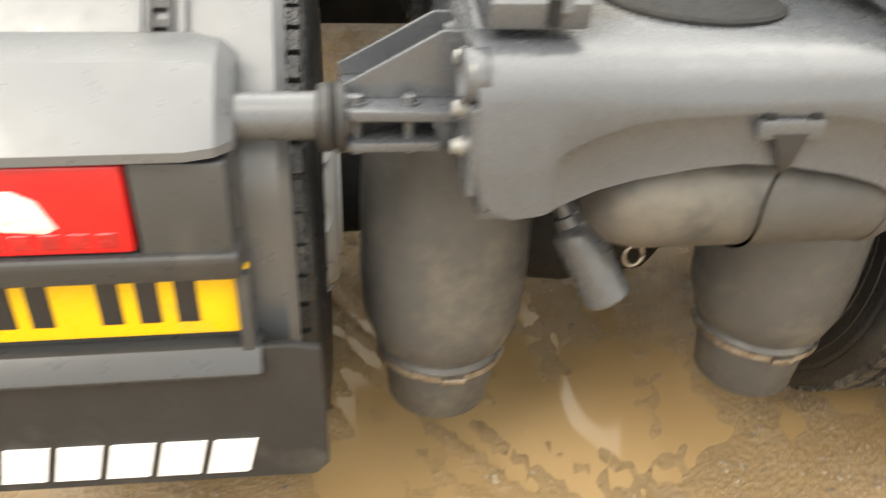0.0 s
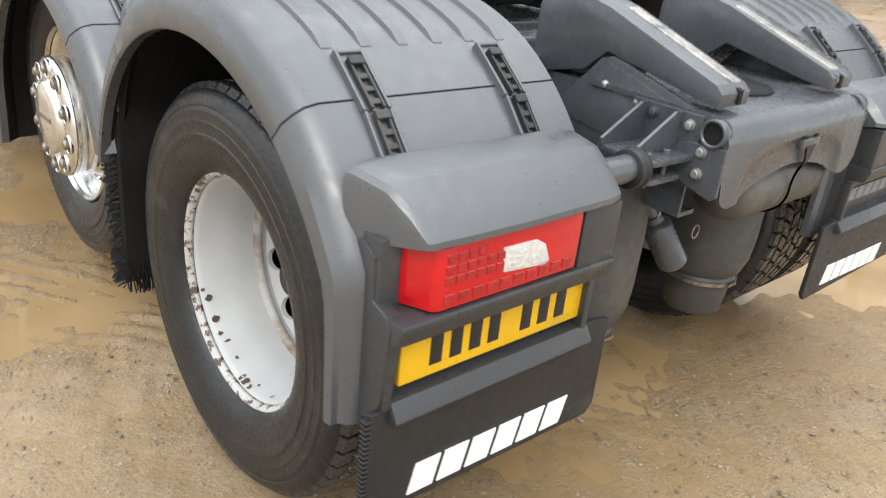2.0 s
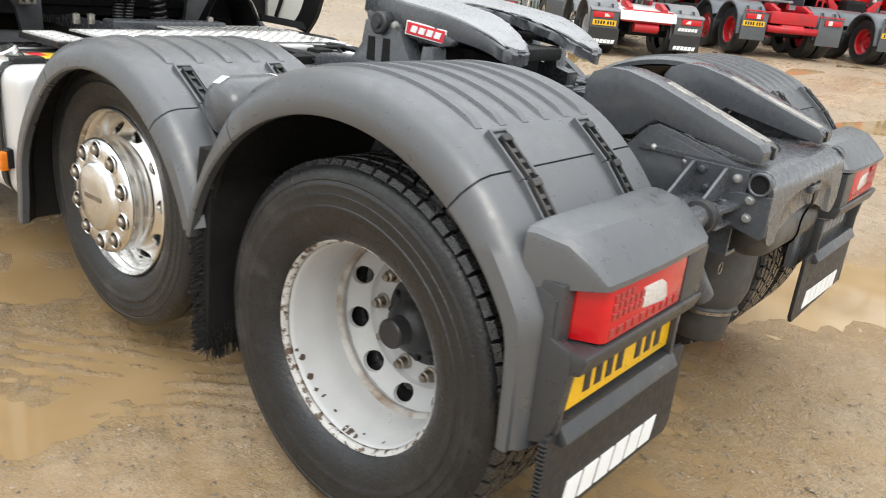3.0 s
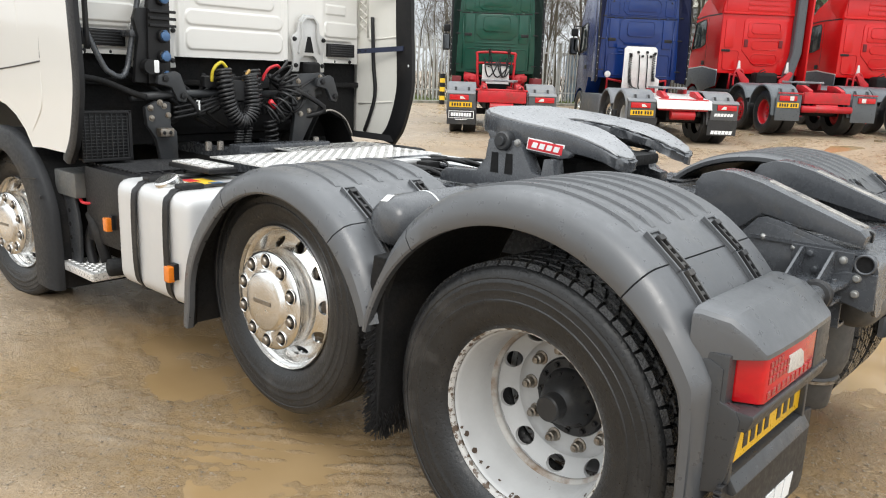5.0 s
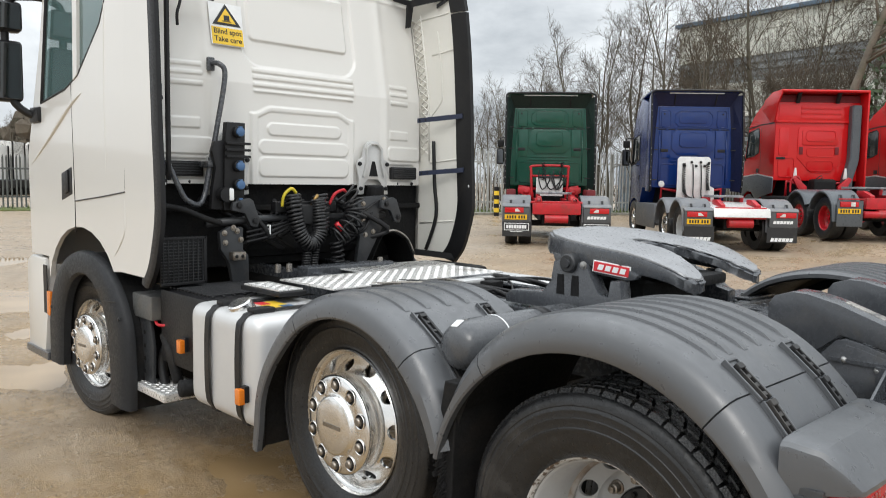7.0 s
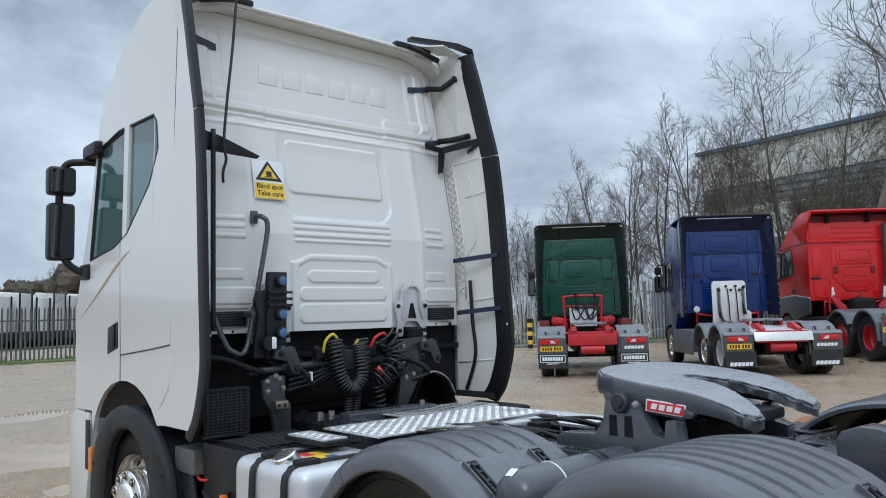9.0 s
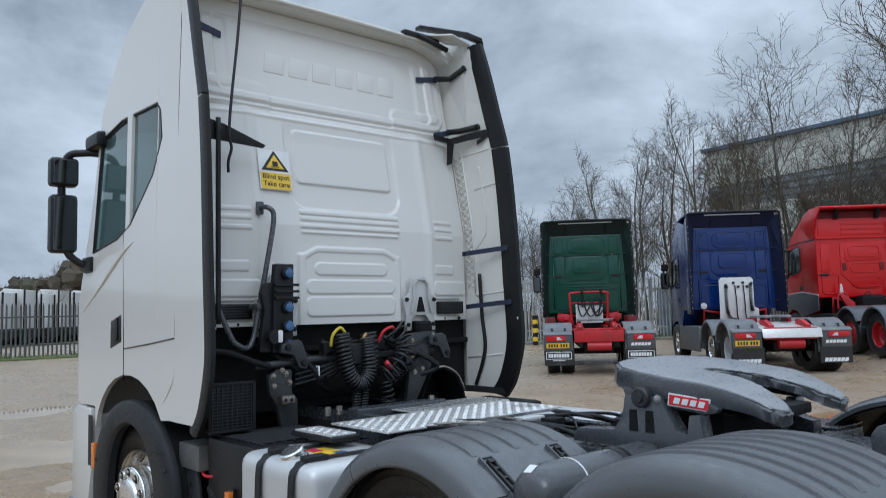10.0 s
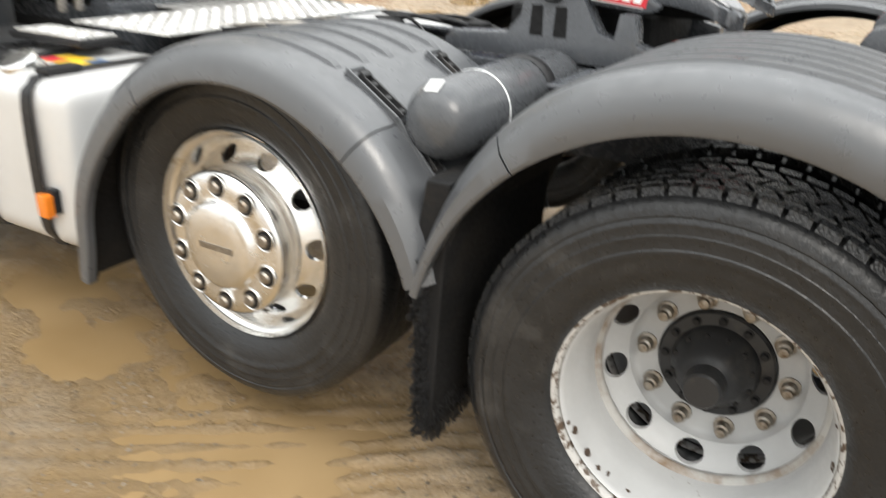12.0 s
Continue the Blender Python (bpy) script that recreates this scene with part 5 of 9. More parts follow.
def back_wall():
    nx, nz = 420, 480
    u, z = np.meshgrid(np.linspace(-1, 1, nx), np.linspace(1.600, 3.87, nz))
    x = u * (1.160 - 0.16 * smoothstep(3.68, 3.87, z) ** 2)
    h = np.zeros_like(x)
    def step(d, w=0.012):
        return smoothstep(w, -w, d)
    def line(x0, x1, zz, amp, wd=0.006):
        return amp * np.exp(-((z - zz) / wd) ** 2) * smoothstep(x0 - 0.012, x0 + 0.012, x) * smoothstep(x1 + 0.012, x1 - 0.012, x)
    lower = step(z - 3.035, 0.02)
    upper = 1 - lower
    # upper pressing: a shallow tray with stepped lower corners
    h += 0.022 * step(rounded(x, z, -1.06, 1.06, 3.095, 3.80, 0.14), 0.014) * upper
    h -= 0.016 * step(rounded(x, z, -0.90, 0.90, 3.15, 3.69, 0.05), 0.010) * upper
    for sx in (-1, 1):
        h += 0.016 * step(rounded(x, z, *sorted((sx * 0.52, sx * 1.20)), 3.00, 3.235, 0.07), 0.014) * upper * step(np.abs(x) - 1.0, 0.03)
        h += 0.012 * step(rounded(x, z, *sorted((sx * 0.80, sx * 0.98)), 3.16, 3.66, 0.05), 0.020) * upper
    # bead and groove between the two pressings
    h += line(-1.2, 1.2, 3.066, 0.014, 0.014) - line(-1.2, 1.2, 3.030, 0.018, 0.011) + line(-1.2, 1.2, 2.992, 0.007, 0.012)
    # lower pressing bulges between two soft columns
    h += 0.050 * smoothstep(1.14, 0.72, np.abs(x)) * lower
    for sx in (-1, 1):
        h += 0.014 * np.exp(-((x - sx * 0.71) / 0.040) ** 2) * lower
    h -= 0.018 * step(rounded(x, z, -0.46, 0.46, 2.372, 3.3, 0.14), 0.012) * step(z - 2.92, 0.10)
    h += 0.016 * step(rounded(x, z, -0.395, 0.395, 2.545, 2.92, 0.035), 0.010)
    for zz in (2.355, 2.312, 2.262):
        h += 0.010 * step(rounded(x, z, -0.405, 0.415, zz - 0.024, zz + 0.004, 0.004), 0.005)
    h += line(-0.40, 0.405, 2.210, 0.010, 0.010)
    # raised field with a domed top
    dome = 2.115 - 0.050 * smoothstep(0.26, 0.40, np.abs(x + 0.01))
    h += 0.018 * step(z - dome, 0.009) * step(np.abs(x + 0.01) - 0.42, 0.010)
    h -= 0.008 * step(z - dome + 0.035, 0.008) * step(np.abs(x + 0.01) - 0.37, 0.012)
    for z0, z1, w in ((1.925, 2.008, 0.30), (1.800, 1.893, 0.365), (1.650, 1.780, 0.365)):
        h += 0.010 * step(rounded(x, z, -w - 0.01, w - 0.01, z0, z1, 0.045), 0.006)
    for sx in (-1, 1):
        for zz in (2.350, 2.295, 2.230):
            h += 0.009 * step(rounded(x, z, sx * 0.86 - 0.10, sx * 0.86 + 0.10, zz - 0.022, zz + 0.004, 0.004), 0.005)
        h += 0.009 * step(rounded(x, z, sx * 0.87 - 0.12, sx * 0.87 + 0.09, 1.945, 2.010, 0.008), 0.005)
        h += 0.011 * step(rounded(x, z, sx * 0.90 - 0.17, sx * 0.90 + 0.20, 1.785, 1.890, 0.035), 0.006)
        h -= 0.012 * step(rounded(x, z, sx * 0.885 - 0.15, sx * 0.885 + 0.15, 1.630, 1.755, 0.015), 0.008)
    y = 4.935 + wall_lean(z) - h + 0.09 * smoothstep(0.93, 1.0, np.abs(u)) ** 2
    me = bpy.data.meshes.new("back_wall")
    i = np.arange(nx * nz).reshape(nz, nx)
    q = np.stack([i[:-1, :-1], i[:-1, 1:], i[1:, 1:], i[1:, :-1]], -1).reshape(-1, 4)
    me.vertices.add(nx * nz)
    me.vertices.foreach_set("co", np.stack([x, y, z], -1).astype(np.float32).ravel())
    me.loops.add(q.size)
    me.loops.foreach_set("vertex_index", q.ravel().astype(np.int32))
    me.polygons.add(len(q))
    me.polygons.foreach_set("loop_start", np.arange(0, q.size, 4, dtype=np.int32))
    me.update(calc_edges=True)
    me.shade_smooth()
    me.materials.append(WHITE)
    ob = new("cab_back_wall", me)
    ob.parent, ob.matrix_parent_inverse = truck, world_of(truck).inverted()
    ob["label"] = "white pressed cab back wall with embossed ribs"
    return ob


wall = back_wall()
for k in range(6):
    a, zc = -0.535 + 0.193 * k, 3.405
    block = prism([(a, -0.075), (a + 0.150, -0.075), (a + 0.172, 0.075), (a + 0.022, 0.075)], "y", -0.004, 0.012, 0.0035)
    block.transform(Matrix.Translation((0, 4.928 + float(wall_lean(zc)), zc)) @ Matrix.Rotation(-math.atan(0.19), 4, "X"))
    part("embossed_block", block, WHITE, wall, auto=30)

window_hole = [(6.47, 2.16), (6.37, 3.00), (5.95, 3.06), (5.30, 3.04), (5.24, 2.98), (5.20, 2.80), (5.33, 2.58), (5.70, 2.30), (5.95, 2.22)]
side_outline = [(4.935, 1.06), (4.935, 3.76), (5.6, 3.80), (6.05, 3.55), (6.38, 3.22), (6.50, 2.60), (6.66, 2.10), (6.80, 1.80), (6.78, 1.05), (6.38, 1.05)] + arc_line(5.72, 0.80, 0.66, 0.50, 12, 150, 10) + [(5.02, 1.06)]
for s in (-1, 1):
    sp = side_panel("cab_side", side_outline, window_hole, s, WHITE, "glossy white cab side", parent=truck)
    # glass in two panes with a white pillar between
    front = [(6.46, 2.17), (6.36, 2.99), (5.79, 3.05), (5.74, 2.30), (5.95, 2.23)]
    rear = [(5.72, 2.31), (5.765, 3.05), (5.30, 3.035), (5.245, 2.98), (5.205, 2.80), (5.335, 2.58)]
    for w in (front, rear):
        g = side_panel("window_pane", w, None, s, GLASS, "greenish side window", 0.006, 1.216, sp)
        part("window_seal", tube([(s * (1.219 - lean_in(z)), y, z) for y, z in w + w[:1]], 0.007, 6), BLACK, sp)
        g.visible_shadow = False
    side_panel("window_pillar", [(5.775, 2.27), (5.815, 3.06), (5.725, 3.06), (5.700, 2.30)], None, s, WHITE, "", 0.02, 1.236, sp)
    gk = [(s * (1.221 - lean_in(z)), y, z) for y, z in window_hole]
    part("gasket", tube(gk + gk[:1], 0.011, 6), BLACK, sp, "black window seal")
    # seams
    def seam(pts, r=0.0035):
        part("panel_gap", tube([(s * (1.2285 - lean_in(z)), y, z) for y, z in pts], r, 5), BLACK, sp)
    seam([(5.83, 2.25), (5.80, 1.47), (5.80, 1.26)])
    seam([(5.80, 1.468), (5.30, 1.51), (4.945, 1.545)], 0.005)
    seam([(4.955, 3.70), (4.945, 2.9), (4.945, 1.56)], 0.002)
    # pressed shoulder lines
    for pts, r in (([(6.72, 1.72), (6.30, 1.90), (5.86, 2.10), (5.62, 2.18)], 0.014), ([(5.30, 3.42), (5.27, 2.9), (5.25, 2.2), (5.24, 1.60)], 0.003), ([(4.955, 1.50), (4.96, 1.32), (5.04, 1.22), (5.14, 1.14)], 0.006)):
        line = curve_points([(s * (1.226 - lean_in(z)), y, z) for y, z in pts], 6)
        n = len(line) - 1
        part("crease", tube(line, lambda t, r=r: 0.002 + r * math.sin(math.pi * min(1, max(0, t))) ** 0.8, 8), WHITE, sp, smooth=True)
    hd = part("door_handle", prism([(6.055, 1.655), (5.85, 1.70), (5.845, 1.515), (6.06, 1.465)], "x", s * 1.215, s * 1.2325, 0.01), BLACK, sp, "black recessed door handle", auto=35)
    part("grip", prism([(5.97, 1.66), (5.90, 1.68), (5.895, 1.53), (5.965, 1.515)], "x", s * 1.232, s * 1.243, 0.006), BLACK, hd, auto=35)
    # side air deflector behind the cab: a skin, a wide rubber edge, and a lining that runs in to the wall
    def edge_y(z):
        return float(np.interp(z, EDGE_Z, EDGE_Y))
    zs = [1.06 + 2.72 * k / 34 for k in range(35)]
    out_x = lambda z: 1.232 - 0.25 * lean_in(z)
    defl = part("side_deflector", sweep([[(s * (1.230 - lean_in(z)), 4.94, z), (s * out_x(z), edge_y(z) + 0.04, z), (s * (out_x(z) - 0.020), edge_y(z) + 0.04, z), (s * (1.210 - lean_in(z)), 4.94, z)] for z in zs]), WHITE, truck, "white side air deflector with black rubber edge", auto=35)
    for za, zb in ((0, 9), (9, len(EDGE_Z))):
        rows = []
        pts = [Vector((0, y, z)) for y, z in zip(EDGE_Y, EDGE_Z)][max(0, za - 1):zb]
        if za:
            pts[0] = pts[0].lerp(pts[1], 0.10)
        for k, p in enumerate(curve_points(pts, 5)):
            xo = out_x(p.z) + 0.004
            dz = 0.06 * max(0.0, 1.30 - p.z)
            rows.append([(s * xo, p.y + 0.085, p.z + dz), (s * (xo + 0.004), p.y + 0.02, p.z), (s * (xo - 0.002), p.y, p.z), (s * (xo - 0.030), p.y + 0.004, p.z), (s * (xo - 0.050), p.y + 0.06, p.z + dz), (s * (xo - 0.046), p.y + 0.150, p.z + dz * 2), (s * (xo - 0.030), p.y + 0.152, p.z + dz * 2)])
        part("edge_strip", sweep(rows), BLACK, defl, "black rubber edge strip", auto=45)
    part("strip_bolt", lathe([(0.012, 0), (0.010, 0.006), (0.001, 0.008)], (s * 1.20, 4.47, 1.60), "y", 10, -1), ALU, defl)
    def lining_at(z, t, off=0.0):
        a, b = Vector((1.146, 4.985 + float(wall_lean(z)), z)), Vector((out_x(z) - 0.030, edge_y(z) + 0.135, z))
        p = a.lerp(b, t)
        return Vector((s * (p.x - off), p.y - off * 0.6, z))
    part("inner_lining", sweep([[lining_at(z, 0), lining_at(z, 0.5, 0.004), lining_at(z, 1), lining_at(z, 1, -0.008), lining_at(z, 0, -0.010)] for z in [1.06 + 2.68 * k / 30 for k in range(31)]]), WHITE_IN, defl, "cream inner lining", auto=35)
    for z, t0, t1 in ((2.62, 0.45, 0.95), (2.90, 0.2, 0.9), (1.78, 0.30, 0.95), (1.30, 0.05, 0.9)):
        part("stiffener", tube([lining_at(z, t0, 0.004), lining_at(z + 0.03, t1, 0.004)], 0.006, 6), WHITE_IN, defl, smooth=True)
    part("stiffener", tube(curve_points([lining_at(2.80, 0.62, 0.005), lining_at(2.55, 0.64, 0.005), lining_at(2.30, 0.62, 0.005), lining_at(2.22, 0.50, 0.005), lining_at(2.14, 0.30, 0.005)], 6), 0.007, 6), WHITE_IN, defl, smooth=True)
    zig_a = [lining_at(1.85 + 0.056 * k, 0.06 if k % 2 else 0.25, 0.008) for k in range(20)]
    zig_b = [lining_at(1.85 + 0.056 * k, 0.25 if k % 2 else 0.06, 0.008) for k in range(20)]
    part("lacing", tube(zig_a, 0.006, 5), WHITE_IN, defl, "crossed cream lacing")
    part("lacing", tube(zig_b, 0.006, 5), WHITE_IN, defl)
    for t in (0.04, 0.27):
        part("lacing_rail", tube([lining_at(1.80, t, 0.006), lining_at(2.30, t, 0.006), lining_at(2.95, t, 0.006)], 0.007, 6), WHITE_IN, defl, smooth=True)
    # straps from the wall to the rubber edge
    def strap(p0, p1, hgt, mat, name, label=""):
        p0, p1 = Vector(p0), Vector(p1)
        d = (p1 - p0).normalized()
        n = Vector((0, 0, 1)).cross(d).normalized() * 0.006
        rows = []
        for p in (p0, p1):
            rows.append([p - n + Vector((0, 0, hgt)), p + n + Vector((0, 0, hgt)), p + n - Vector((0, 0, hgt)), p - n - Vector((0, 0, hgt))])
        return part(name, sweep(rows), mat, defl, label)
    for z, x in ((2.105, 1.03), (1.695, 1.055)):
        st_ = strap((s * x, 4.875, z), (s * (out_x(z) - 0.050), edge_y(z) + 0.07, z + 0.030), 0.018, BLUE, "stay", "dark blue metal stay")
        for t in (0.04, 0.18):
            q = Vector((s * x, 4.868, z)).lerp(Vector((s * 1.19, edge_y(z) + 0.09, z + 0.03)), t)
            bolt(tuple(q), "y", 0.008, 0.008, st_, BLACK, "bolt", -1)
    for z, z2, x0, x1 in ((3.545, 3.625, 0.83, 1.03), (3.090, 3.115, 0.935, 1.07)):
        wy = 4.905 + float(wall_lean(z))
        if s < 0:
            x0, x1 = (0.84, 1.0) if z > 3.3 else (0.965, 1.01)
        strap((s * x0, wy, z - 0.02), (s * x1, wy - 0.02, z + 0.01), 0.022, BLUE, "stay_clamp", "dark blue clamp")
        if s > 0:
            arm_ = part("stay_arm", tube([(s * (x1 - 0.03), wy - 0.03, z + 0.01), lining_at(z + 0.02, 0.35, 0.04), lining_at(z2, 0.80, 0.03)], 0.024, 8), BLACK, defl, "black rubber-covered stay", smooth=True)
            bolt(tuple(lining_at(z2 + 0.004, 0.76, 0.05)), "y", 0.010, 0.010, arm_, BLACK, "bolt", -1)
    if s > 0:
        wy = 4.90 + float(wall_lean(3.03))
        part("hang_plate", prism([(0.875, 3.060), (1.09, 3.040), (1.058, 2.840), (1.010, 2.825), (1.02, 3.005), (0.885, 3.015)], "y", wy - 0.05, wy - 0.036, 0.003), BLACK, defl, "black hanging plate")
        strap((1.05, wy - 0.03, 3.020), (1.185, 4.70, 3.060), 0.026, BLACK, "hang_arm")
        strap((1.15, 4.80, 2.985), (1.185, 4.70, 3.045), 0.014, BLACK, "hang_arm")
    part("rod", tube(curve_points([lining_at(1.95, 0.40, 0.022), lining_at(1.62, 0.42, 0.022), lining_at(1.36, 0.48, 0.022), lining_at(1.09, 0.30, 0.022)], 5), 0.014, 8), BLACK, defl, smooth=True)
    part("foot_rail", sweep([[(s * x, y, z), (s * x, y + 0.05, z), (s * x, y + 0.05, z + 0.048), (s * x, y, z + 0.048)] for x, y, z in ((1.00, 4.86, 1.055), (1.12, 4.70, 1.038), (1.222, 4.60, 1.020))]), BLACK, defl, "black rubber foot rail")

# roof with its tall air dam
def roof_rows():
    rows = []
    for y, z, w in ((6.42, 3.18, 1.10), (6.25, 3.45, 1.12), (5.95, 3.70, 1.12), (5.6, 3.83, 1.115), (5.3, 3.865, 1.11), (5.06, 3.845, 1.11)):
        row = []
        for k in range(17):
            t = -1 + k / 8
            x = w * t
            drop = 0.12 * abs(t) ** 7 + 0.01 * t * t
            row.append((x, y, z - drop))
        for k in range(16, -1, -1):
            t = -1 + k / 8
            row.append((w * 0.985 * t, y, z - 0.04 - 0.12 * abs(t) ** 7 - 0.01 * t * t))
        rows.append(row)
    return rows


roof = part("roof_deflector", sweep(roof_rows()), WHITE, truck, "white roof air deflector", auto=40)
part("roof_edge", tube(curve_points([(-1.12, 5.05, 3.73), (-1.04, 5.05, 3.795), (-0.8, 5.05, 3.815), (0, 5.05, 3.822), (0.8, 5.05, 3.815), (1.04, 5.05, 3.795), (1.12, 5.05, 3.73)], 6), 0.014, 8), WHITE_IN, roof, smooth=True)
part("roof_lining", prism([(5.07, 3.805), (5.24, 3.80), (5.30, 3.80), (5.30, 3.84), (5.07, 3.815)], "x", -1.09, 1.09, 0.004), WHITE_IN, roof)
for s in (-1, 1):
    cap_ = part("corner_cap", sweep([[(s * x, y, z), (s * x, y, z + 0.030), (s * (x + 0.01), y + 0.07, z + 0.034), (s * (x + 0.01), y + 0.07, z + 0.004)] for x, y, z in ((0.80, 5.05, 3.912), (0.98, 4.95, 3.892), (1.12, 4.84, 3.862), (1.215, 4.775, 3.815), (1.228, 4.772, 3.765))]), BLACK, roof, "black rubber corner cap", auto=35)
    part("corner_plate", sweep([[(s * x0, 5.06, z0), (s * x1, 4.86, z1), (s * x1, 4.87, z1 + 0.012), (s * x0, 5.08, z0 + 0.012)] for x0, z0, x1, z1 in ((0.84, 3.865, 0.98, 3.845), (1.08, 3.84, 1.20, 3.79))]), WHITE_IN, cap_)
    hg = part("hinge", box(*sorted((s * 0.62, s * 0.98)), 5.02, 5.08, 3.825, 3.865, 0.012), BLACK, roof, auto=35)
    part("hinge_arm", tube([(s * 0.76, 5.02, 3.84), (s * 0.90, 5.00, 3.80), (s * 1.02, 4.98, 3.76)], 0.022, 8), BLACK, hg, smooth=True)
    side_panel("roof_cheek", [(4.94, 3.72), (4.90, 3.80), (5.04, 3.89), (5.3, 3.885), (5.6, 3.83), (5.95, 3.68), (6.30, 3.36), (6.36, 3.24), (6.05, 3.56), (5.6, 3.80)], None, s, WHITE, "", 0.03, 1.225, roof)
part("cab_roof", box(-1.1, 1.1, 5.28, 6.2, 3.50, 3.54, 0.01), WHITE, truck)
part("cab_front", box(-1.18, 1.18, 6.72, 6.78, 0.95, 2.10, 0.02), WHITE, truck)
part("windscreen", prism([(6.70, 2.10), (6.42, 3.22), (6.40, 3.22), (6.68, 2.10)], "x", -1.12, 1.12, 0.002), GLASS, truck)
part("cab_floor", box(-1.17, 1.17, 4.97, 6.70, 1.42, 1.46, 0.01), DEEP, truck)
part("cab_lining", box(-1.12, 1.12, 5.27, 5.30, 1.46, 3.50, 0.01), BLACK, truck)
for s in (-1, 1):
    seat = part("seat", box(*sorted((s * 0.35, s * 0.85)), 5.45, 5.95, 1.9, 2.1, 0.05), BLACK, truck)
    part("backrest", box(*sorted((s * 0.35, s * 0.85)), 5.35, 5.50, 2.05, 2.85, 0.05), BLACK, seat)
    bump = part("bumper_side", prism([(6.90, 0.30), (6.90, 0.98), (6.80, 1.03), (6.46, 1.03), (6.44, 0.62), (6.52, 0.30)], "x", s * 1.15, s * 1.235, 0.02), WHITE, truck, "white bumper corner", auto=35)
    part("bumper_gap", box(*sorted((s * 1.232, s * 1.238)), 6.42, 6.50, 0.62, 0.98, 0.002), BLACK, bump)
    part("turn_lamp", box(*sorted((s * 1.23, s * 1.262)), 6.29, 6.36, 0.62, 0.80, 0.012), ORANGE, bump, "amber turn lamp", auto=35)
    part("bumper_step", box(*sorted((s * 1.08, s * 1.25)), 6.40, 6.92, 0.27, 0.33, 0.01), TANKGREY, bump)
    # mirrors
    mir = part("mirror_arm", tube(curve_points([(s * 1.15, 6.50, 2.92), (s * 1.26, 6.58, 2.93), (s * 1.37, 6.64, 2.89), (s * 1.40, 6.66, 2.64), (s * 1.37, 6.64, 2.20), (s * 1.20, 6.58, 2.05)], 6), 0.028, 10), BLACK, truck, "black door mirror on arms", smooth=True)
    part("mirror_mount", box(*sorted((s * 1.15, s * 1.26)), 6.46, 6.66, 2.02, 2.14, 0.03), BLACK, mir, auto=35)
    for z0, z1, w in ((2.17, 2.61, 0.095), (2.67, 2.89, 0.10)):
        part("mirror_housing", box(s * 1.39 - w, s * 1.39 + w, 6.60, 6.72, z0, z1, 0.04, segments=3), BLACK, mir, auto=35)
        part("mirror_glass", box(s * 1.39 - w + 0.018, s * 1.39 + w - 0.018, 6.594, 6.602, z0 + 0.02, z1 - 0.02, 0.003), MIRROR, mir)
    part("kerb_mirror", box(*sorted((s * 1.14, s * 1.26)), 6.30, 6.60, 2.94, 3.06, 0.04, segments=3), BLACK, mir, auto=35)
part("bumper_front", box(-1.2, 1.2, 6.86, 6.92, 0.30, 0.98, 0.02), WHITE, truck)

# front wheel arch
ARCHPL = material("black_grained_arch_plastic", (0.020, 0.021, 0.023), 0.5, vary=0.1, scale=5, gloss=0.28, bump=0.2, bump_scale=600)
for s in (-1, 1):
    stations = [((6.06, 0.30), (6.34, 0.30)), ((6.03, 0.55), (6.34, 0.58))]
    for k in range(25):
        a = radians(12 + 156 * k / 24)
        stations.append(((5.60 + 0.43 * math.cos(a), 0.52 + 0.47 * math.sin(a)), (5.61 + 0.72 * math.cos(a), 0.56 + 0.585 * math.sin(a))))
    stations += [((5.165, 0.46), (4.885, 0.46)), ((5.165, 0.235), (4.895, 0.225))]
    rows, lining = [], []
    for lo, hi in stations:
        lo, hi = Vector(lo), Vector(hi)
        at = lambda x, t: (s * x, *(lo.lerp(hi, t)))
        rows.append([at(1.20, 0.02), at(1.250, 0.0), at(1.268, 0.10), at(1.270, 0.70), at(1.252, 0.95), at(1.235, 1.0), at(1.20, 1.0), at(1.20, 0.95), at(1.225, 0.92), at(1.235, 0.5)])
        lining.append([at(1.195, 0.45), at(1.195, 0.90), at(0.72, 0.90), at(0.72, 0.86), at(1.18, 0.86), at(1.18, 0.45)])
    fa = part("front_arch", sweep(rows), ARCHPL, truck, "black plastic front wheel arch", auto=40)
    # near-black liner: the shade in the gap behind the arch, as colour
    part("arch_liner", sweep(lining), DEEP, fa, "black liner coloured as the shade in the gap behind the arch")
    for y, z in ((6.22, 0.70), (4.98, 0.78)):
        part("arch_stud", lathe([(0.012, 0), (0.010, 0.006), (0.001, 0.008)], (s * 1.269, y, z), "x", 10, s), BLACK, fa)
    part("arch_seam", tube([(s * 1.271, 5.24, 0.86), (s * 1.271, 5.02, 0.88)], 0.003, 5), BLACK, fa)

# ---- between the axles and behind the cab ----
ft = box(-1.215, -0.62, 3.475, 4.17, 0.44, 0.985, 0.085, segments=6)
fuel = part("fuel_tank", ft, ALU, truck, "bright aluminium fuel tank with black straps", auto=40)
part("fuel_tank", box(0.62, 1.215, 3.475, 4.17, 0.44, 0.985, 0.085, segments=6), ALU, truck, auto=40)
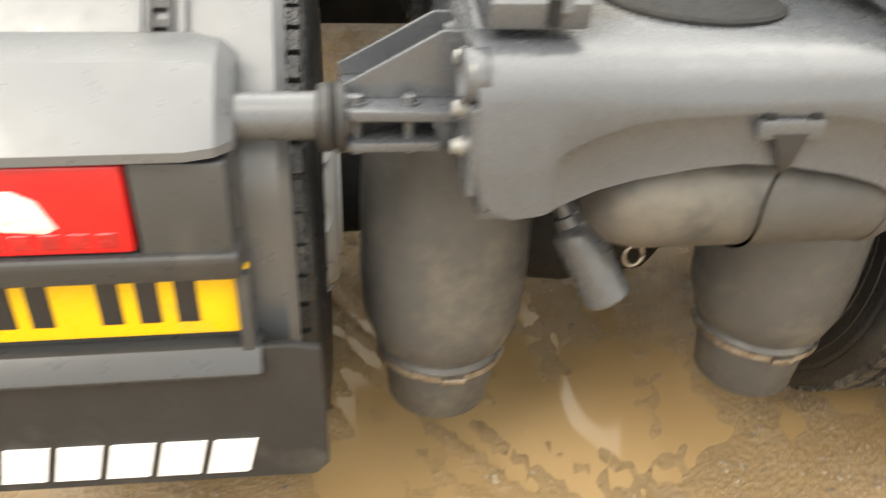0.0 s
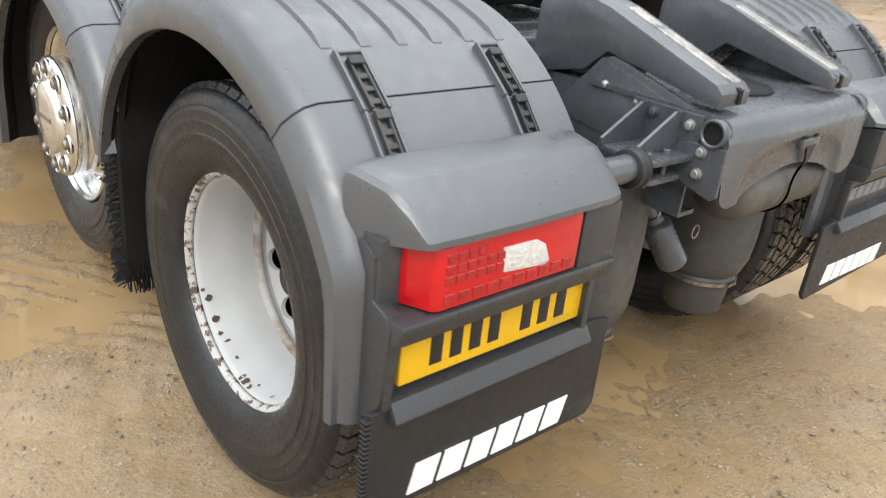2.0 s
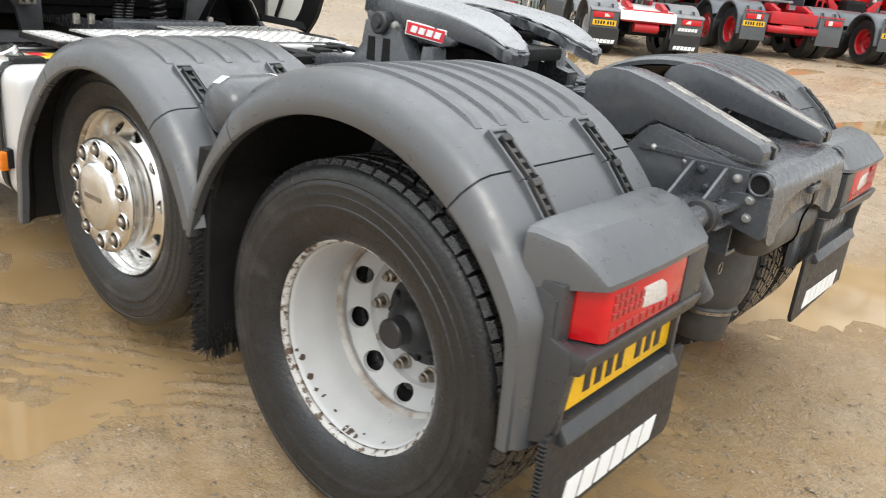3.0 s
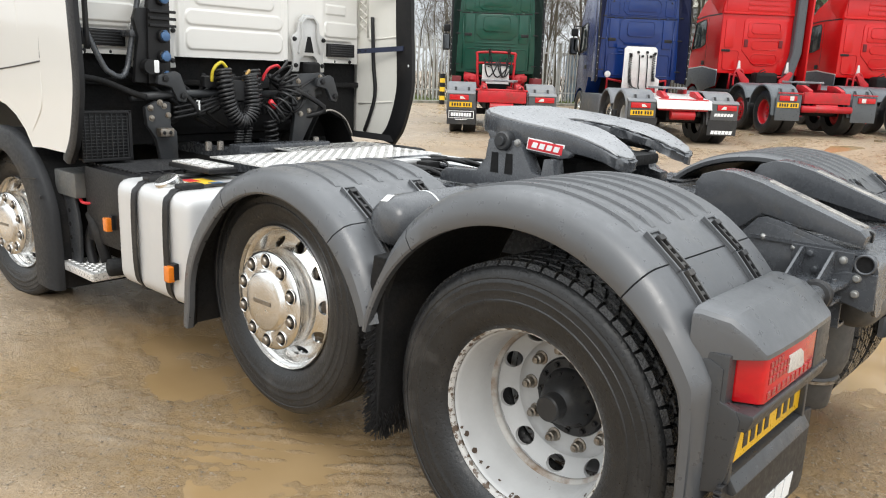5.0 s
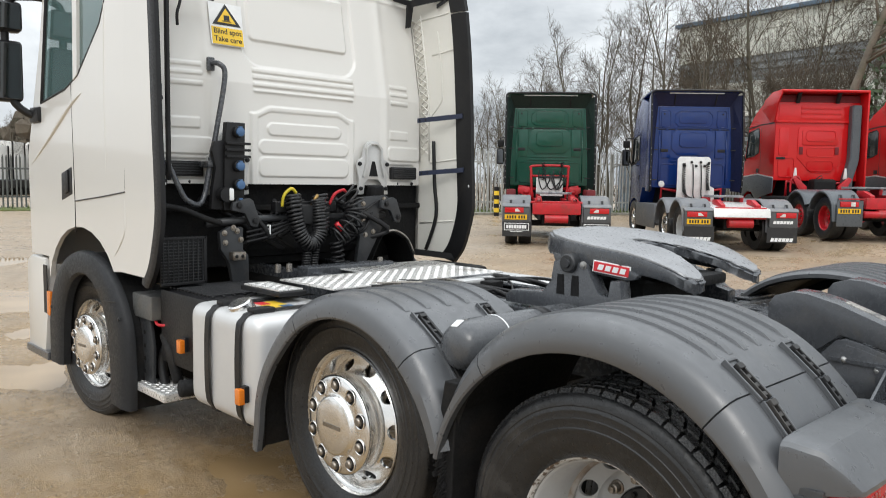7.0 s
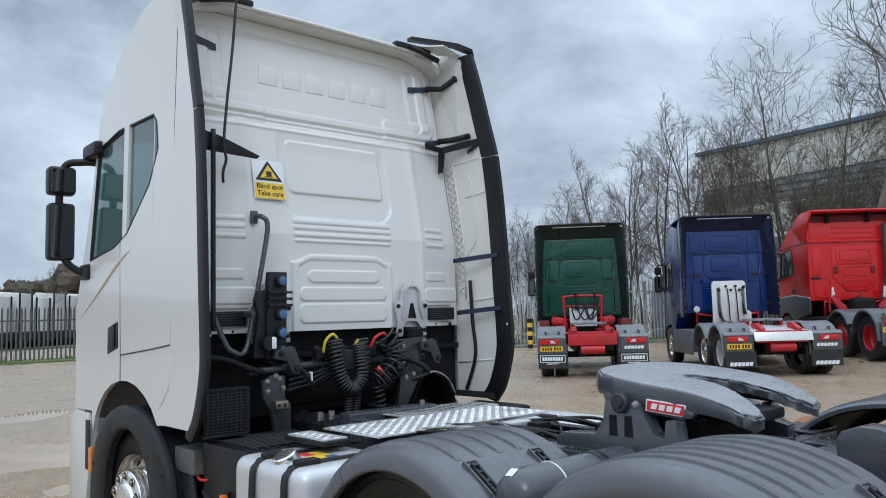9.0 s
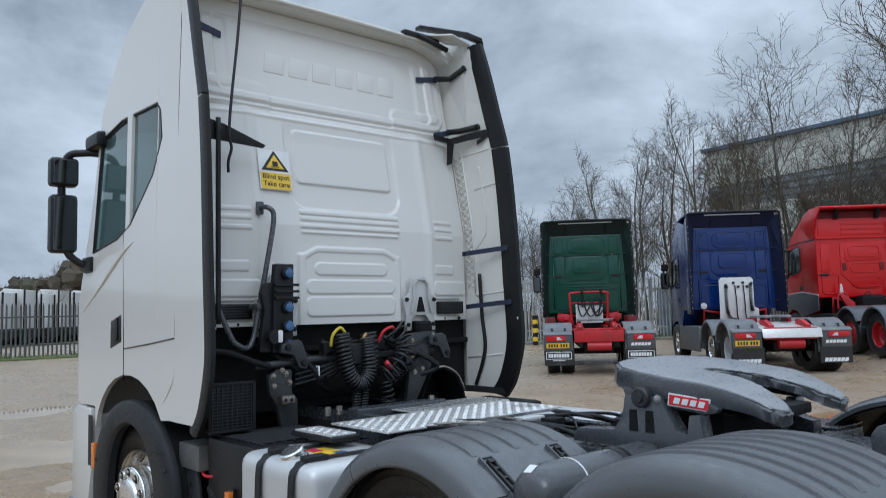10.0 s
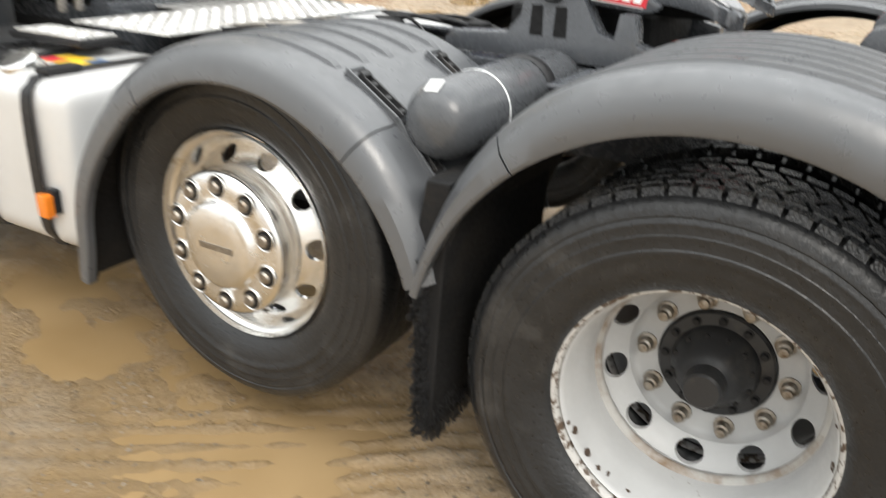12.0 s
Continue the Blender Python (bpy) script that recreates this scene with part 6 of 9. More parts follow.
for y in (3.62, 3.93):
    rows = []
    prof = [(-0.58, 0.99), (-1.10, 0.992), (-1.19, 0.965), (-1.222, 0.89), (-1.223, 0.55), (-1.19, 0.46), (-1.12, 0.432), (-0.6, 0.43)]
    line = curve_points([(x, 0, z) for x, z in prof], 4)
    for p in line:
        rows.append([(p.x - 0.003, y - 0.026, p.z + 0.003), (p.x - 0.009, y - 0.022, p.z + 0.004), (p.x - 0.009, y + 0.022, p.z + 0.004), (p.x - 0.003, y + 0.026, p.z + 0.003), (p.x + 0.01, y, p.z - 0.004)])
    part("tank_strap", sweep(rows), BLACK, fuel, "black rubber tank strap", auto=45)
    part("strap_boss", box(-1.16, -1.04, y - 0.035, y + 0.035, 0.985, 1.012, 0.01), BLACK, fuel)
    part("strap_foot", box(-1.1, -0.98, y - 0.04, y + 0.04, 0.40, 0.44, 0.008), BLACK, fuel)
cap = lathe([(0.001, 0.050), (0.052, 0.050), (0.060, 0.044), (0.062, 0.026), (0.054, 0.022), (0.054, 0.012), (0.068, 0.008), (0.070, -0.02)], (0, 0, 0), "z", 36)
cap.transform(Matrix.Translation((-1.115, 3.775, 0.975)) @ pose(0, 0, 0, 0, -24, 0))
part("filler_cap", cap, STEEL, fuel, "round silver filler cap", auto=35)
part("tank_sticker", box(-0.995, -0.87, 3.655, 3.89, 0.9855, 0.9872, 0), SIGNY, fuel, "yellow, red and blue warning sticker")
part("tank_sticker", box(-0.995, -0.935, 3.80, 3.89, 0.9873, 0.9885, 0), LABELR, fuel)
part("tank_sticker", box(-0.93, -0.87, 3.655, 3.74, 0.9873, 0.9885, 0), BLUECAP, fuel)


def marker(y, z, x=-1.235):
    mk = part("side_marker", box(x - 0.022, x + 0.012, y - 0.024, y + 0.024, z - 0.038, z + 0.038, 0.007), ORANGE, truck, "amber side marker lamp", auto=35)
    part("marker_base", box(x + 0.006, x + 0.03, y - 0.028, y + 0.014, z - 0.030, z + 0.050, 0.004), BLACK, mk)


marker(3.565, 0.605, -1.245)
marker(4.39, 0.697, -1.15)
SKIRTG = material("grey_weathered_plastic_box", (0.10, 0.102, 0.10), 0.45, vary=0.15, scale=8, dirt=(0.15, 0.14, 0.12), dirt_amount=0.3)
# battery and exhaust boxes, step
part("battery_box", box(-1.125, -0.55, 4.16, 4.73, 0.55, 0.985, 0.03), BLACK, truck, "black ribbed battery box", auto=35)
grid = bmesh.new()
for k in range(11):
    box(-1.08, -0.57, 4.215 + 0.045 * k, 4.235 + 0.045 * k, 0.984, 0.998, 0.003, bm=grid, segments=1)
for k in range(8):
    box(-1.07 + 0.065 * k, -1.055 + 0.065 * k, 4.18, 4.70, 0.982, 0.994, 0.003, bm=grid, segments=1)
part("box_lid_ribs", grid, BLACK, truck)
step = part("step_plate", box(-1.20, -0.92, 4.52, 5.05, 0.350, 0.400, 0.010), CHECKER, truck, "small aluminium checker step")
st = bmesh.new()
def studs(bm, x0, x1, y0, y1, z, pitch=0.036):
    nx, ny = int((x1 - x0) / pitch), int((y1 - y0) / pitch)
    for i in range(nx):
        for j in range(ny):
            x, y = x0 + pitch * (i + 0.5), y0 + pitch * (j + 0.5)
            a = radians(45 if (i + j) % 2 else -45)
            u, v = Vector((math.cos(a), math.sin(a), 0)) * pitch * 0.42, Vector((-math.sin(a), math.cos(a), 0)) * pitch * 0.14
            c = Vector((x, y, z))
            ring = [bm.verts.new(c + q) for q in (u, v, -u, -v)]
            top = [bm.verts.new(c + Vector((0, 0, 0.0032)) + q * 0.5) for q in (u, -u)]
            bm.faces.new((ring[0], ring[1], top[0]))
            bm.faces.new((ring[1], ring[2], top[1], top[0]))
            bm.faces.new((ring[2], ring[3], top[1]))
            bm.faces.new((ring[3], ring[0], top[0], top[1]))
    return bm
part("tread_studs", studs(st, -1.18, -0.94, 4.54, 5.03, 0.400, 0.03), CHECKER, step)
part("step_hanger", tube(curve_points([(-1.08, 4.75, 0.36), (-1.08, 4.80, 0.55), (-1.02, 4.70, 0.75), (-0.9, 4.65, 0.80)], 5), 0.028, 10), BLACK, step, smooth=True)
plate_ = part("step_bracket", prism([(4.98, 0.34), (4.80, 0.34), (4.78, 0.62), (4.82, 0.785), (4.98, 0.785)], "x", -1.145, -1.125, 0.004), MOUNT, truck, "black perforated bracket plate", auto=35)
for z in (0.46, 0.54, 0.62, 0.70):
    # dark discs on the plate stand for the shade in its holes
    part("bracket_hole", lathe([(0.001, 0), (0.014, 0), (0.012, 0.002), (0.001, 0.002)], (-1.1455, 4.90, z), "x", 10, -1), DEEP, plate_)
part("hinge_box", box(-1.17, -0.9, 4.74, 5.02, 0.79, 0.935, 0.012), SKIRTG, truck, auto=35)
part("red_cable", tube(curve_points([(-1.12, 4.80, 0.80), (-1.14, 4.74, 0.775), (-1.13, 4.68, 0.770), (-1.08, 4.62, 0.785)], 5), 0.009, 8), REDHOSE, truck, "red cable", smooth=True)
part("side_tube", tube(curve_points([(-1.10, 4.55, 0.45), (-1.12, 4.60, 0.62), (-1.10, 4.72, 0.70)], 5), 0.03, 10), DEEP, truck, smooth=True)
part("cross_tube", tube([(-1.13, 4.45, 0.44), (-0.8, 4.45, 0.42)], 0.05, 14), DEEP, truck, smooth=True)
part("exhaust_box", box(0.55, 1.15, 4.2, 4.75, 0.45, 1.02, 0.04), DEEP, truck)
# deck
deck = part("deck_plate", box(-0.70, 0.62, 3.58, 4.10, 1.060, 1.070, 0.003), CHECKER, truck, "aluminium checker plate deck")
part("tread_studs", studs(bmesh.new(), -0.69, 0.61, 3.59, 4.09, 1.070), CHECKER, deck)
deck2 = part("deck_plate", box(-0.89, -0.74, 3.80, 4.16, 1.045, 1.055, 0.003), CHECKER, truck, "narrow aluminium checker step plate")
part("tread_studs", studs(bmesh.new(), -0.88, -0.75, 3.81, 4.15, 1.055), CHECKER, deck2)
part("deck_support", box(-0.90, -0.73, 3.78, 4.18, 1.02, 1.044, 0.006), BLACK, truck)
deck3 = part("deck_plate", prism([(4.12, 1.058), (4.42, 1.058), (4.42, 1.066), (4.12, 1.066)], "x", -0.10, 0.72, 0.002), CHECKER, truck, "sloping aluminium plate with slots")
for k in range(14):
    x = -0.06 + 0.056 * k
    # dark strips laid on the plate as the shade of slots
    part("slot", prism([(4.15, 1.0655), (4.38, 1.0655), (4.38, 1.0675), (4.15, 1.0675)], "x", x, x + 0.010, 0.0003), DEEP, deck3)
edge_bar = part("deck_edge", box(-0.04, 0.40, 3.28, 3.37, 1.062, 1.092, 0.012), ALU, truck, "bright aluminium edge bar", auto=35)
part("edge_clip", box(0.30, 0.33, 3.27, 3.38, 1.060, 1.098, 0.004), BLACK, edge_bar)
for x, y in ((-0.50, 4.44), (-0.42, 4.44), (0.3, 4.43)):
    part("deck_bolt", lathe([(0.02, 0), (0.02, 0.05), (0.001, 0.055)], (x, y, 1.06), "z", 12), WORN, deck, auto=35)
# engine bay seen under the cab
part("gearbox", box(-0.36, 0.36, 4.45, 6.0, 0.55, 1.02, 0.12, segments=3), DEEP, truck, "grimy black gearbox and engine", auto=40)
part("engine_top", box(-0.55, 0.55, 4.95, 6.3, 1.10, 1.40, 0.06), DEEP, truck)
rng = random.Random(5)
for k in range(16):
    x = rng.uniform(-0.7, 0.7)
    y = rng.uniform(4.65, 5.0)
    part("hose", tube(curve_points([(x, y, 1.15 + rng.uniform(0, 0.1)), (x + rng.uniform(-0.2, 0.2), y - rng.uniform(0, 0.1), 1.3), (x + rng.uniform(-0.3, 0.3), y, 1.5)], 5), rng.uniform(0.008, 0.02), 7), BLACK if k % 3 else DEEP, truck, smooth=True)
part("wall_under", box(-1.15, 1.15, 5.02, 5.05, 1.05, 1.62, 0.005), DEEP, truck)
HOSE = material("black_coiled_hose", (0.018, 0.018, 0.019), 0.35, vary=0.2, scale=30)
ALUBR = material("light_grey_cast_bracket", (0.55, 0.55, 0.54), 0.4, 0.3, vary=0.08, scale=8)
# suspension brackets under the back wall
arms = {-1: [(-0.771, 1.304), (-0.70, 1.34), (-0.61, 1.332), (-0.613, 1.196), (-0.575, 1.156), (-0.571, 0.96), (-0.679, 0.96), (-0.71, 1.12), (-0.763, 1.20)],
        1: [(0.282, 1.49), (0.30, 1.515), (0.54, 1.53), (0.57, 1.51), (0.57, 1.465), (0.472, 1.409), (0.504, 1.29), (0.43, 1.17), (0.368, 1.067), (0.35, 0.97), (0.262, 0.97), (0.302, 1.233), (0.275, 1.352)]}
for s in (-1, 1):
    arm = part("mount_arm", prism(arms[s], "y", 4.66, 4.70, 0.008), MOUNT, truck, "dark steel cab mounting arm", auto=35)
    for x, z in (((-0.74, 1.30), (-0.655, 1.31), (-0.63, 1.255), (-0.735, 1.24), (-0.68, 1.33)) if s < 0 else ((0.33, 1.47), (0.33, 1.36), (0.35, 1.25), (0.42, 1.27), (0.52, 1.50))):
        bolt((x, 4.66, z), "y", 0.014, 0.014, arm, NUT, "mount_bolt", -1)
    x = -0.61 if s < 0 else 0.56
    br = part("wall_bracket", prism([(x - 0.145, 1.53), (x - 0.085, 1.53), (x - 0.075, 1.61), (x - 0.045, 1.64), (x + 0.045, 1.64), (x + 0.075, 1.61), (x + 0.085, 1.53), (x + 0.145, 1.53), (x + 0.130, 1.64), (x + 0.150, 1.74), (x + 0.145, 1.775), (x + 0.100, 1.80), (x + 0.085, 1.88), (x + 0.045, 1.925), (x - 0.045, 1.925), (x - 0.085, 1.88), (x - 0.100, 1.80), (x - 0.145, 1.775), (x - 0.150, 1.74), (x - 0.130, 1.64)], "y", 4.835, 4.86, 0.012), ALUBR, truck, "bolted light grey bracket on the cab wall", auto=35)
    part("bracket_rim", prism([(x - 0.105, 1.66), (x - 0.090, 1.655), (x - 0.060, 1.76), (x - 0.060, 1.86), (x - 0.03, 1.895), (x + 0.03, 1.895), (x + 0.060, 1.86), (x + 0.060, 1.76), (x + 0.090, 1.655), (x + 0.105, 1.66), (x + 0.076, 1.77), (x + 0.076, 1.87), (x + 0.038, 1.91), (x - 0.038, 1.91), (x - 0.076, 1.87), (x - 0.076, 1.77)], "y", 4.815, 4.84, 0.006), ALUBR, br, auto=35)
    # flat dark wedge: the shade of a recess, put into colour
    part("bracket_recess", prism([(x - 0.040, 1.665), (x + 0.040, 1.665), (x + 0.012, 1.775), (x - 0.012, 1.775)], "y", 4.830, 4.838, 0.002), DEEP, br)
    for dx, z in ((-0.118, 1.575), (0.118, 1.575), (-0.128, 1.755), (0.128, 1.755)):
        bolt((x + dx, 4.835, z), "y", 0.012, 0.016, br, BLACK, "bolt", -1)
    part("cab_damper", lathe([(0.001, 1.42), (0.060, 1.42), (0.064, 1.45), (0.064, 1.585), (0.05, 1.60), (0.001, 1.60)], (x, 4.81, 0), "z", 24), DEEP, truck, auto=35)
    lk = part("link", prism([(x - 0.10, 1.44), (x - 0.09, 1.49), (x + 0.02, 1.515), (x + 0.05, 1.50), (x + 0.095, 1.38), (x + 0.08, 1.33), (x + 0.03, 1.34), (x - 0.01, 1.42)], "y", 4.62, 4.655, 0.010), MOUNT, truck, auto=35)
    for dx, z in ((-0.05, 1.47), (0.06, 1.37)):
        bolt((x + dx, 4.62, z), "y", 0.016, 0.014, lk, BLACK, "bolt", -1)
    vt = part("wall_vent", box(*sorted((s * 0.765, s * 1.02)), 4.87, 4.93, 1.645, 1.74, 0.008), BLACK, truck, "black slatted air vent", auto=35)
    for k in range(5):
        part("slat", box(*sorted((s * 0.785, s * 1.0)), 4.862, 4.88, 1.660 + 0.016 * k, 1.666 + 0.016 * k, 0.001, segments=1), MOUNT, vt)
for k in range(14):
    bolt((-1.0 + 2.0 * k / 13, 4.905, 1.612), "y", 0.010, 0.010, truck, BLACK, "rivet", -1)
part("cross_bar", tube([(-0.84, 4.70, 1.36), (-0.49, 4.70, 1.38), (0.55, 4.70, 1.385)], 0.024, 10), MOUNT, truck, smooth=True)
part("stabiliser_rod", tube(curve_points([(-1.13, 4.72, 1.47), (-1.0, 4.70, 1.45), (-0.85, 4.68, 1.39), (-0.76, 4.67, 1.36)], 5), 0.019, 10), DEEP, truck, smooth=True)
for k, (za, zb) in enumerate(((1.30, 1.36), (1.27, 1.345), (1.24, 1.32))):
    part("air_line", tube(curve_points([(-0.60, 4.645, za), (-0.45, 4.63, za + 0.03), (-0.30, 4.63, zb), (-0.12, 4.66, zb + 0.02)], 5), 0.008, 7), BLACK, truck, smooth=True)
part("line_tie", box(-0.452, -0.443, 4.612, 4.648, 1.285, 1.345, 0.003), PRINTW, truck, "white cable tie")
# mesh intake by the left mounting
gl = part("intake_grille", box(-1.175, -0.895, 4.60, 4.72, 1.02, 1.285, 0.012), BLACK, truck, "black mesh intake grille in a frame", auto=35)
for a in ((-1.175, -0.895, 1.275, 1.292), (-1.175, -0.895, 1.012, 1.03), (-0.912, -0.893, 1.012, 1.292)):
    part("grille_frame", box(a[0], a[1], 4.585, 4.61, a[2], a[3], 0.004), BLACK, gl)
for r in range(13):
    part("mesh_bar", box(-1.17, -0.91, 4.590, 4.598, 1.040 + 0.0180 * r, 1.0435 + 0.0180 * r, 0.0005, segments=1), MOUNT, gl)
for c in range(9):
    part("mesh_bar", box(-1.16 + 0.030 * c, -1.157 + 0.030 * c, 4.586, 4.594, 1.03, 1.28, 0.0005, segments=1), MOUNT, gl)
# socket panel
sk = part("socket_panel", prism([(-0.725, 1.44), (-0.585, 1.44), (-0.575, 1.98), (-0.70, 1.98), (-0.715, 1.80)], "y", 4.69, 4.74, 0.006), BLACK, truck, "black socket panel with blue caps", auto=35)
part("panel_side", prism([(-0.80, 1.445), (-0.70, 1.44), (-0.70, 1.87), (-0.77, 1.86), (-0.79, 1.80), (-0.765, 1.70), (-0.785, 1.58)], "y", 4.71, 4.75, 0.006), BLACK, sk, auto=35)
for z in (1.92, 1.71, 1.595, 1.48):
    so = part("socket", lathe([(0.036, 0.0), (0.036, 0.03), (0.032, 0.035), (0.001, 0.035)], (-0.632, 4.69, z), "y", 20, -1), BLACK, sk, auto=35)
    part("socket_cap", lathe([(0.027, 0.034), (0.027, 0.05), (0.021, 0.054), (0.001, 0.054)], (-0.632, 4.69, z), "y", 20, -1), BLUECAP, so, "blue socket cap", auto=35)
    part("cap_hinge", box(-0.642, -0.622, 4.638, 4.66, z + 0.020, z + 0.034, 0.003), BLUECAP, so)
for z in (1.77, 1.81, 1.85):
    part("socket_rib", box(-0.715, -0.55, 4.665, 4.69, z - 0.008, z + 0.008, 0.003), BLACK, sk)
part("work_lamp", lathe([(0.001, 0), (0.040, 0), (0.043, 0.01), (0.043, 0.06), (0.001, 0.062)], (-0.735, 4.69, 1.535), "y", 20, -1), BLACK, sk, "small round work lamp", auto=35)
part("work_lamp_lens", box(-0.722, -0.688, 4.625, 4.66, 1.500, 1.574, 0.010), PRINTW, sk, "white lamp lens", auto=35)
guard = part("wheel_guard", sweep([[(x, 4.72, z), (x, 5.02, z + 0.02), (x + 0.012, 5.02, z + 0.03), (x + 0.012, 4.72, z + 0.010)] for x, z in ((0.44, 1.02), (0.50, 1.14), (0.56, 1.235), (0.66, 1.255), (0.78, 1.20), (0.85, 1.08), (0.87, 0.99))]), DEEP, truck, "black ribbed plastic wheel guard", auto=35)
part("guard_edge", tube(curve_points([(0.54, 4.712, 1.24), (0.66, 4.712, 1.268), (0.79, 4.712, 1.205), (0.865, 4.712, 1.08)], 5), 0.009, 6), WORN, guard, "bare metal edge", smooth=True)
vb = part("valve_box", box(-0.714, -0.625, 4.60, 4.655, 1.133, 1.184, 0.008), NUT, truck, "small grey valve box", auto=35)
for x in (-0.69, -0.65):
    bolt((x, 4.60, 1.158), "y", 0.008, 0.006, vb, BLACK, "bolt", -1)
part("red_cable", tube(curve_points([(-0.66, 4.68, 1.12), (-0.67, 4.67, 1.06), (-0.66, 4.68, 0.98)], 5), 0.008, 7), REDHOSE, truck, smooth=True)
# coupling hoses
part("hose_rack", box(-0.38, 0.10, 4.66, 4.72, 1.42, 1.49, 0.012), BLACK, truck, "black coupling rack", auto=35)
part("hose_block", box(-0.24, -0.06, 4.60, 4.68, 1.34, 1.47, 0.015), BLACK, truck, auto=35)
part("coupling_hose", coil([(-0.28, 4.61, 1.53), (-0.275, 4.59, 1.40), (-0.245, 4.58, 1.28), (-0.172, 4.58, 1.215), (-0.10, 4.58, 1.27), (-0.085, 4.60, 1.40), (-0.09, 4.61, 1.50)], 0.044, 0.0105, 34), HOSE, truck, "black coiled coupling hose", smooth=True)
part("coupling_hose", coil([(-0.055, 4.64, 1.53), (-0.05, 4.62, 1.40), (-0.06, 4.62, 1.30)], 0.050, 0.009, 9), HOSE, truck, "black coiled coupling hose", smooth=True)
for x in (-0.185, -0.125):
    part("coupling_hose", coil([(x + 0.02, 4.60, 1.23), (x, 4.60, 1.10), (x - 0.005, 4.61, 0.98)], 0.024, 0.008, 17), HOSE, truck, "black coiled coupling hose", smooth=True)
part("coupling_hose", coil([(0.14, 4.62, 1.56), (0.20, 4.59, 1.47), (0.19, 4.57, 1.38), (0.10, 4.56, 1.30), (0.03, 4.57, 1.25)], 0.072, 0.0085, 9), HOSE, truck, "loosely coiled black hose", smooth=True)
part("coupling_hose", coil([(0.04, 4.58, 1.22), (0.055, 4.58, 1.10), (0.05, 4.60, 0.99)], 0.040, 0.008, 8), HOSE, truck, "black coiled coupling hose", smooth=True)
part("hose_end", tube(curve_points([(-0.35, 4.63, 1.46), (-0.348, 4.61, 1.53), (-0.30, 4.60, 1.575), (-0.262, 4.60, 1.545)], 5), 0.010, 9), YELHOSE, truck, "yellow hose end", smooth=True)
part("hose_end", tube(curve_points([(0.025, 4.64, 1.47), (0.05, 4.61, 1.54), (0.11, 4.60, 1.568), (0.14, 4.61, 1.555)], 5), 0.010, 9), REDHOSE, truck, "red hose end", smooth=True)
part("hose_end", tube(curve_points([(-0.13, 4.62, 1.46), (-0.115, 4.60, 1.51), (-0.09, 4.61, 1.53)], 5), 0.012, 9), BRASS, truck, smooth=True)
part("red_clip", tube([(0.02, 4.55, 1.345), (0.06, 4.545, 1.30)], 0.018, 8), REDHOSE, truck, "red hose clip", smooth=True)
# grab handle, hanging cable and sign on the wall
part("grab_handle", tube(curve_points([(-0.715, 4.87, 2.345), (-0.69, 4.80, 2.34), (-0.662, 4.78, 2.27), (-0.715, 4.78, 1.97), (-0.79, 4.77, 1.63), (-0.82, 4.76, 1.52), (-0.865, 4.74, 1.475), (-0.925, 4.73, 1.49), (-0.97, 4.74, 1.54), (-1.05, 4.76, 1.73)], 7), 0.0165, 10), CHASSIS, truck, "dark grey tubular grab handle", smooth=True)
part("handle_foot", box(-0.74, -0.69, 4.85, 4.875, 2.30, 2.385, 0.010), CHASSIS, truck, auto=35)
part("handle_foot", box(-0.80, -0.70, 4.74, 4.88, 1.70, 1.74, 0.01), CHASSIS, truck, auto=35)
part("corner_rod", tube(curve_points([(-1.06, 4.72, 1.62), (-1.05, 4.74, 2.2), (-1.03, 4.78, 2.86)], 5), 0.016, 8), BLACK, truck, smooth=True)
part("cable_bracket", prism([(-1.10, 2.735), (-0.72, 2.715), (-0.70, 2.735), (-0.98, 2.835), (-1.10, 2.86)], "y", 4.80, 4.815, 0.003), BLACK, truck, "black triangular cable bracket", auto=35)
part("hanging_cable", tube(curve_points([(-0.77, 4.98, 3.84), (-0.84, 4.90, 3.45), (-0.92, 4.82, 3.05), (-0.965, 4.77, 2.78), (-0.955, 4.76, 2.68), (-0.975, 4.76, 2.60), (-0.970, 4.77, 2.53)], 7), 0.009, 7), BLACK, truck, "black hanging cable", smooth=True)
SIGN_OFF = Matrix.Translation((0.035, 0.070, 0.006))
sign = part("warning_sign", box(-0.715, -0.485, 4.862, 4.870, 2.470, 2.745, 0.001), PRINTW, truck, "white and yellow blind spot warning sign")
part("sign_field", box(-0.708, -0.492, 4.859, 4.863, 2.474, 2.585, 0.0006), SIGNY, sign)
part("sign_triangle", prism([(-0.70, 2.60), (-0.50, 2.60), (-0.60, 2.742)], "y", 4.859, 4.863, 0.006), PRINTB, sign)
part("sign_triangle_field", prism([(-0.665, 2.617), (-0.535, 2.617), (-0.60, 2.712)], "y", 4.8565, 4.860, 0.004), SIGNY, sign)
part("sign_picture", box(-0.618, -0.580, 4.854, 4.857, 2.632, 2.665, 0.001), PRINTB, sign)
part("sign_picture", box(-0.632, -0.570, 4.854, 4.857, 2.624, 2.629, 0.0005), PRINTB, sign)


def lettering(words, size, m, mat, parent):
    cu = bpy.data.curves.new("lettering", "FONT")
    cu.body, cu.size, cu.align_x, cu.extrude, cu.offset = words, size, "CENTER", 0.0004, size * 0.012
    ob = bpy.data.objects.new("lettering", cu)
    me = bpy.data.meshes.new_from_object(ob)
    bpy.data.objects.remove(ob)
    b = bmesh.new()
    b.from_mesh(me)
    b.transform(m)
    return part("lettering", b, mat, parent)


lettering("Blind spot", 0.048, Matrix.Translation((-0.60, 4.858, 2.543)) @ pose(0, 0, 0, 90, 0, 0), PRINTB, sign)
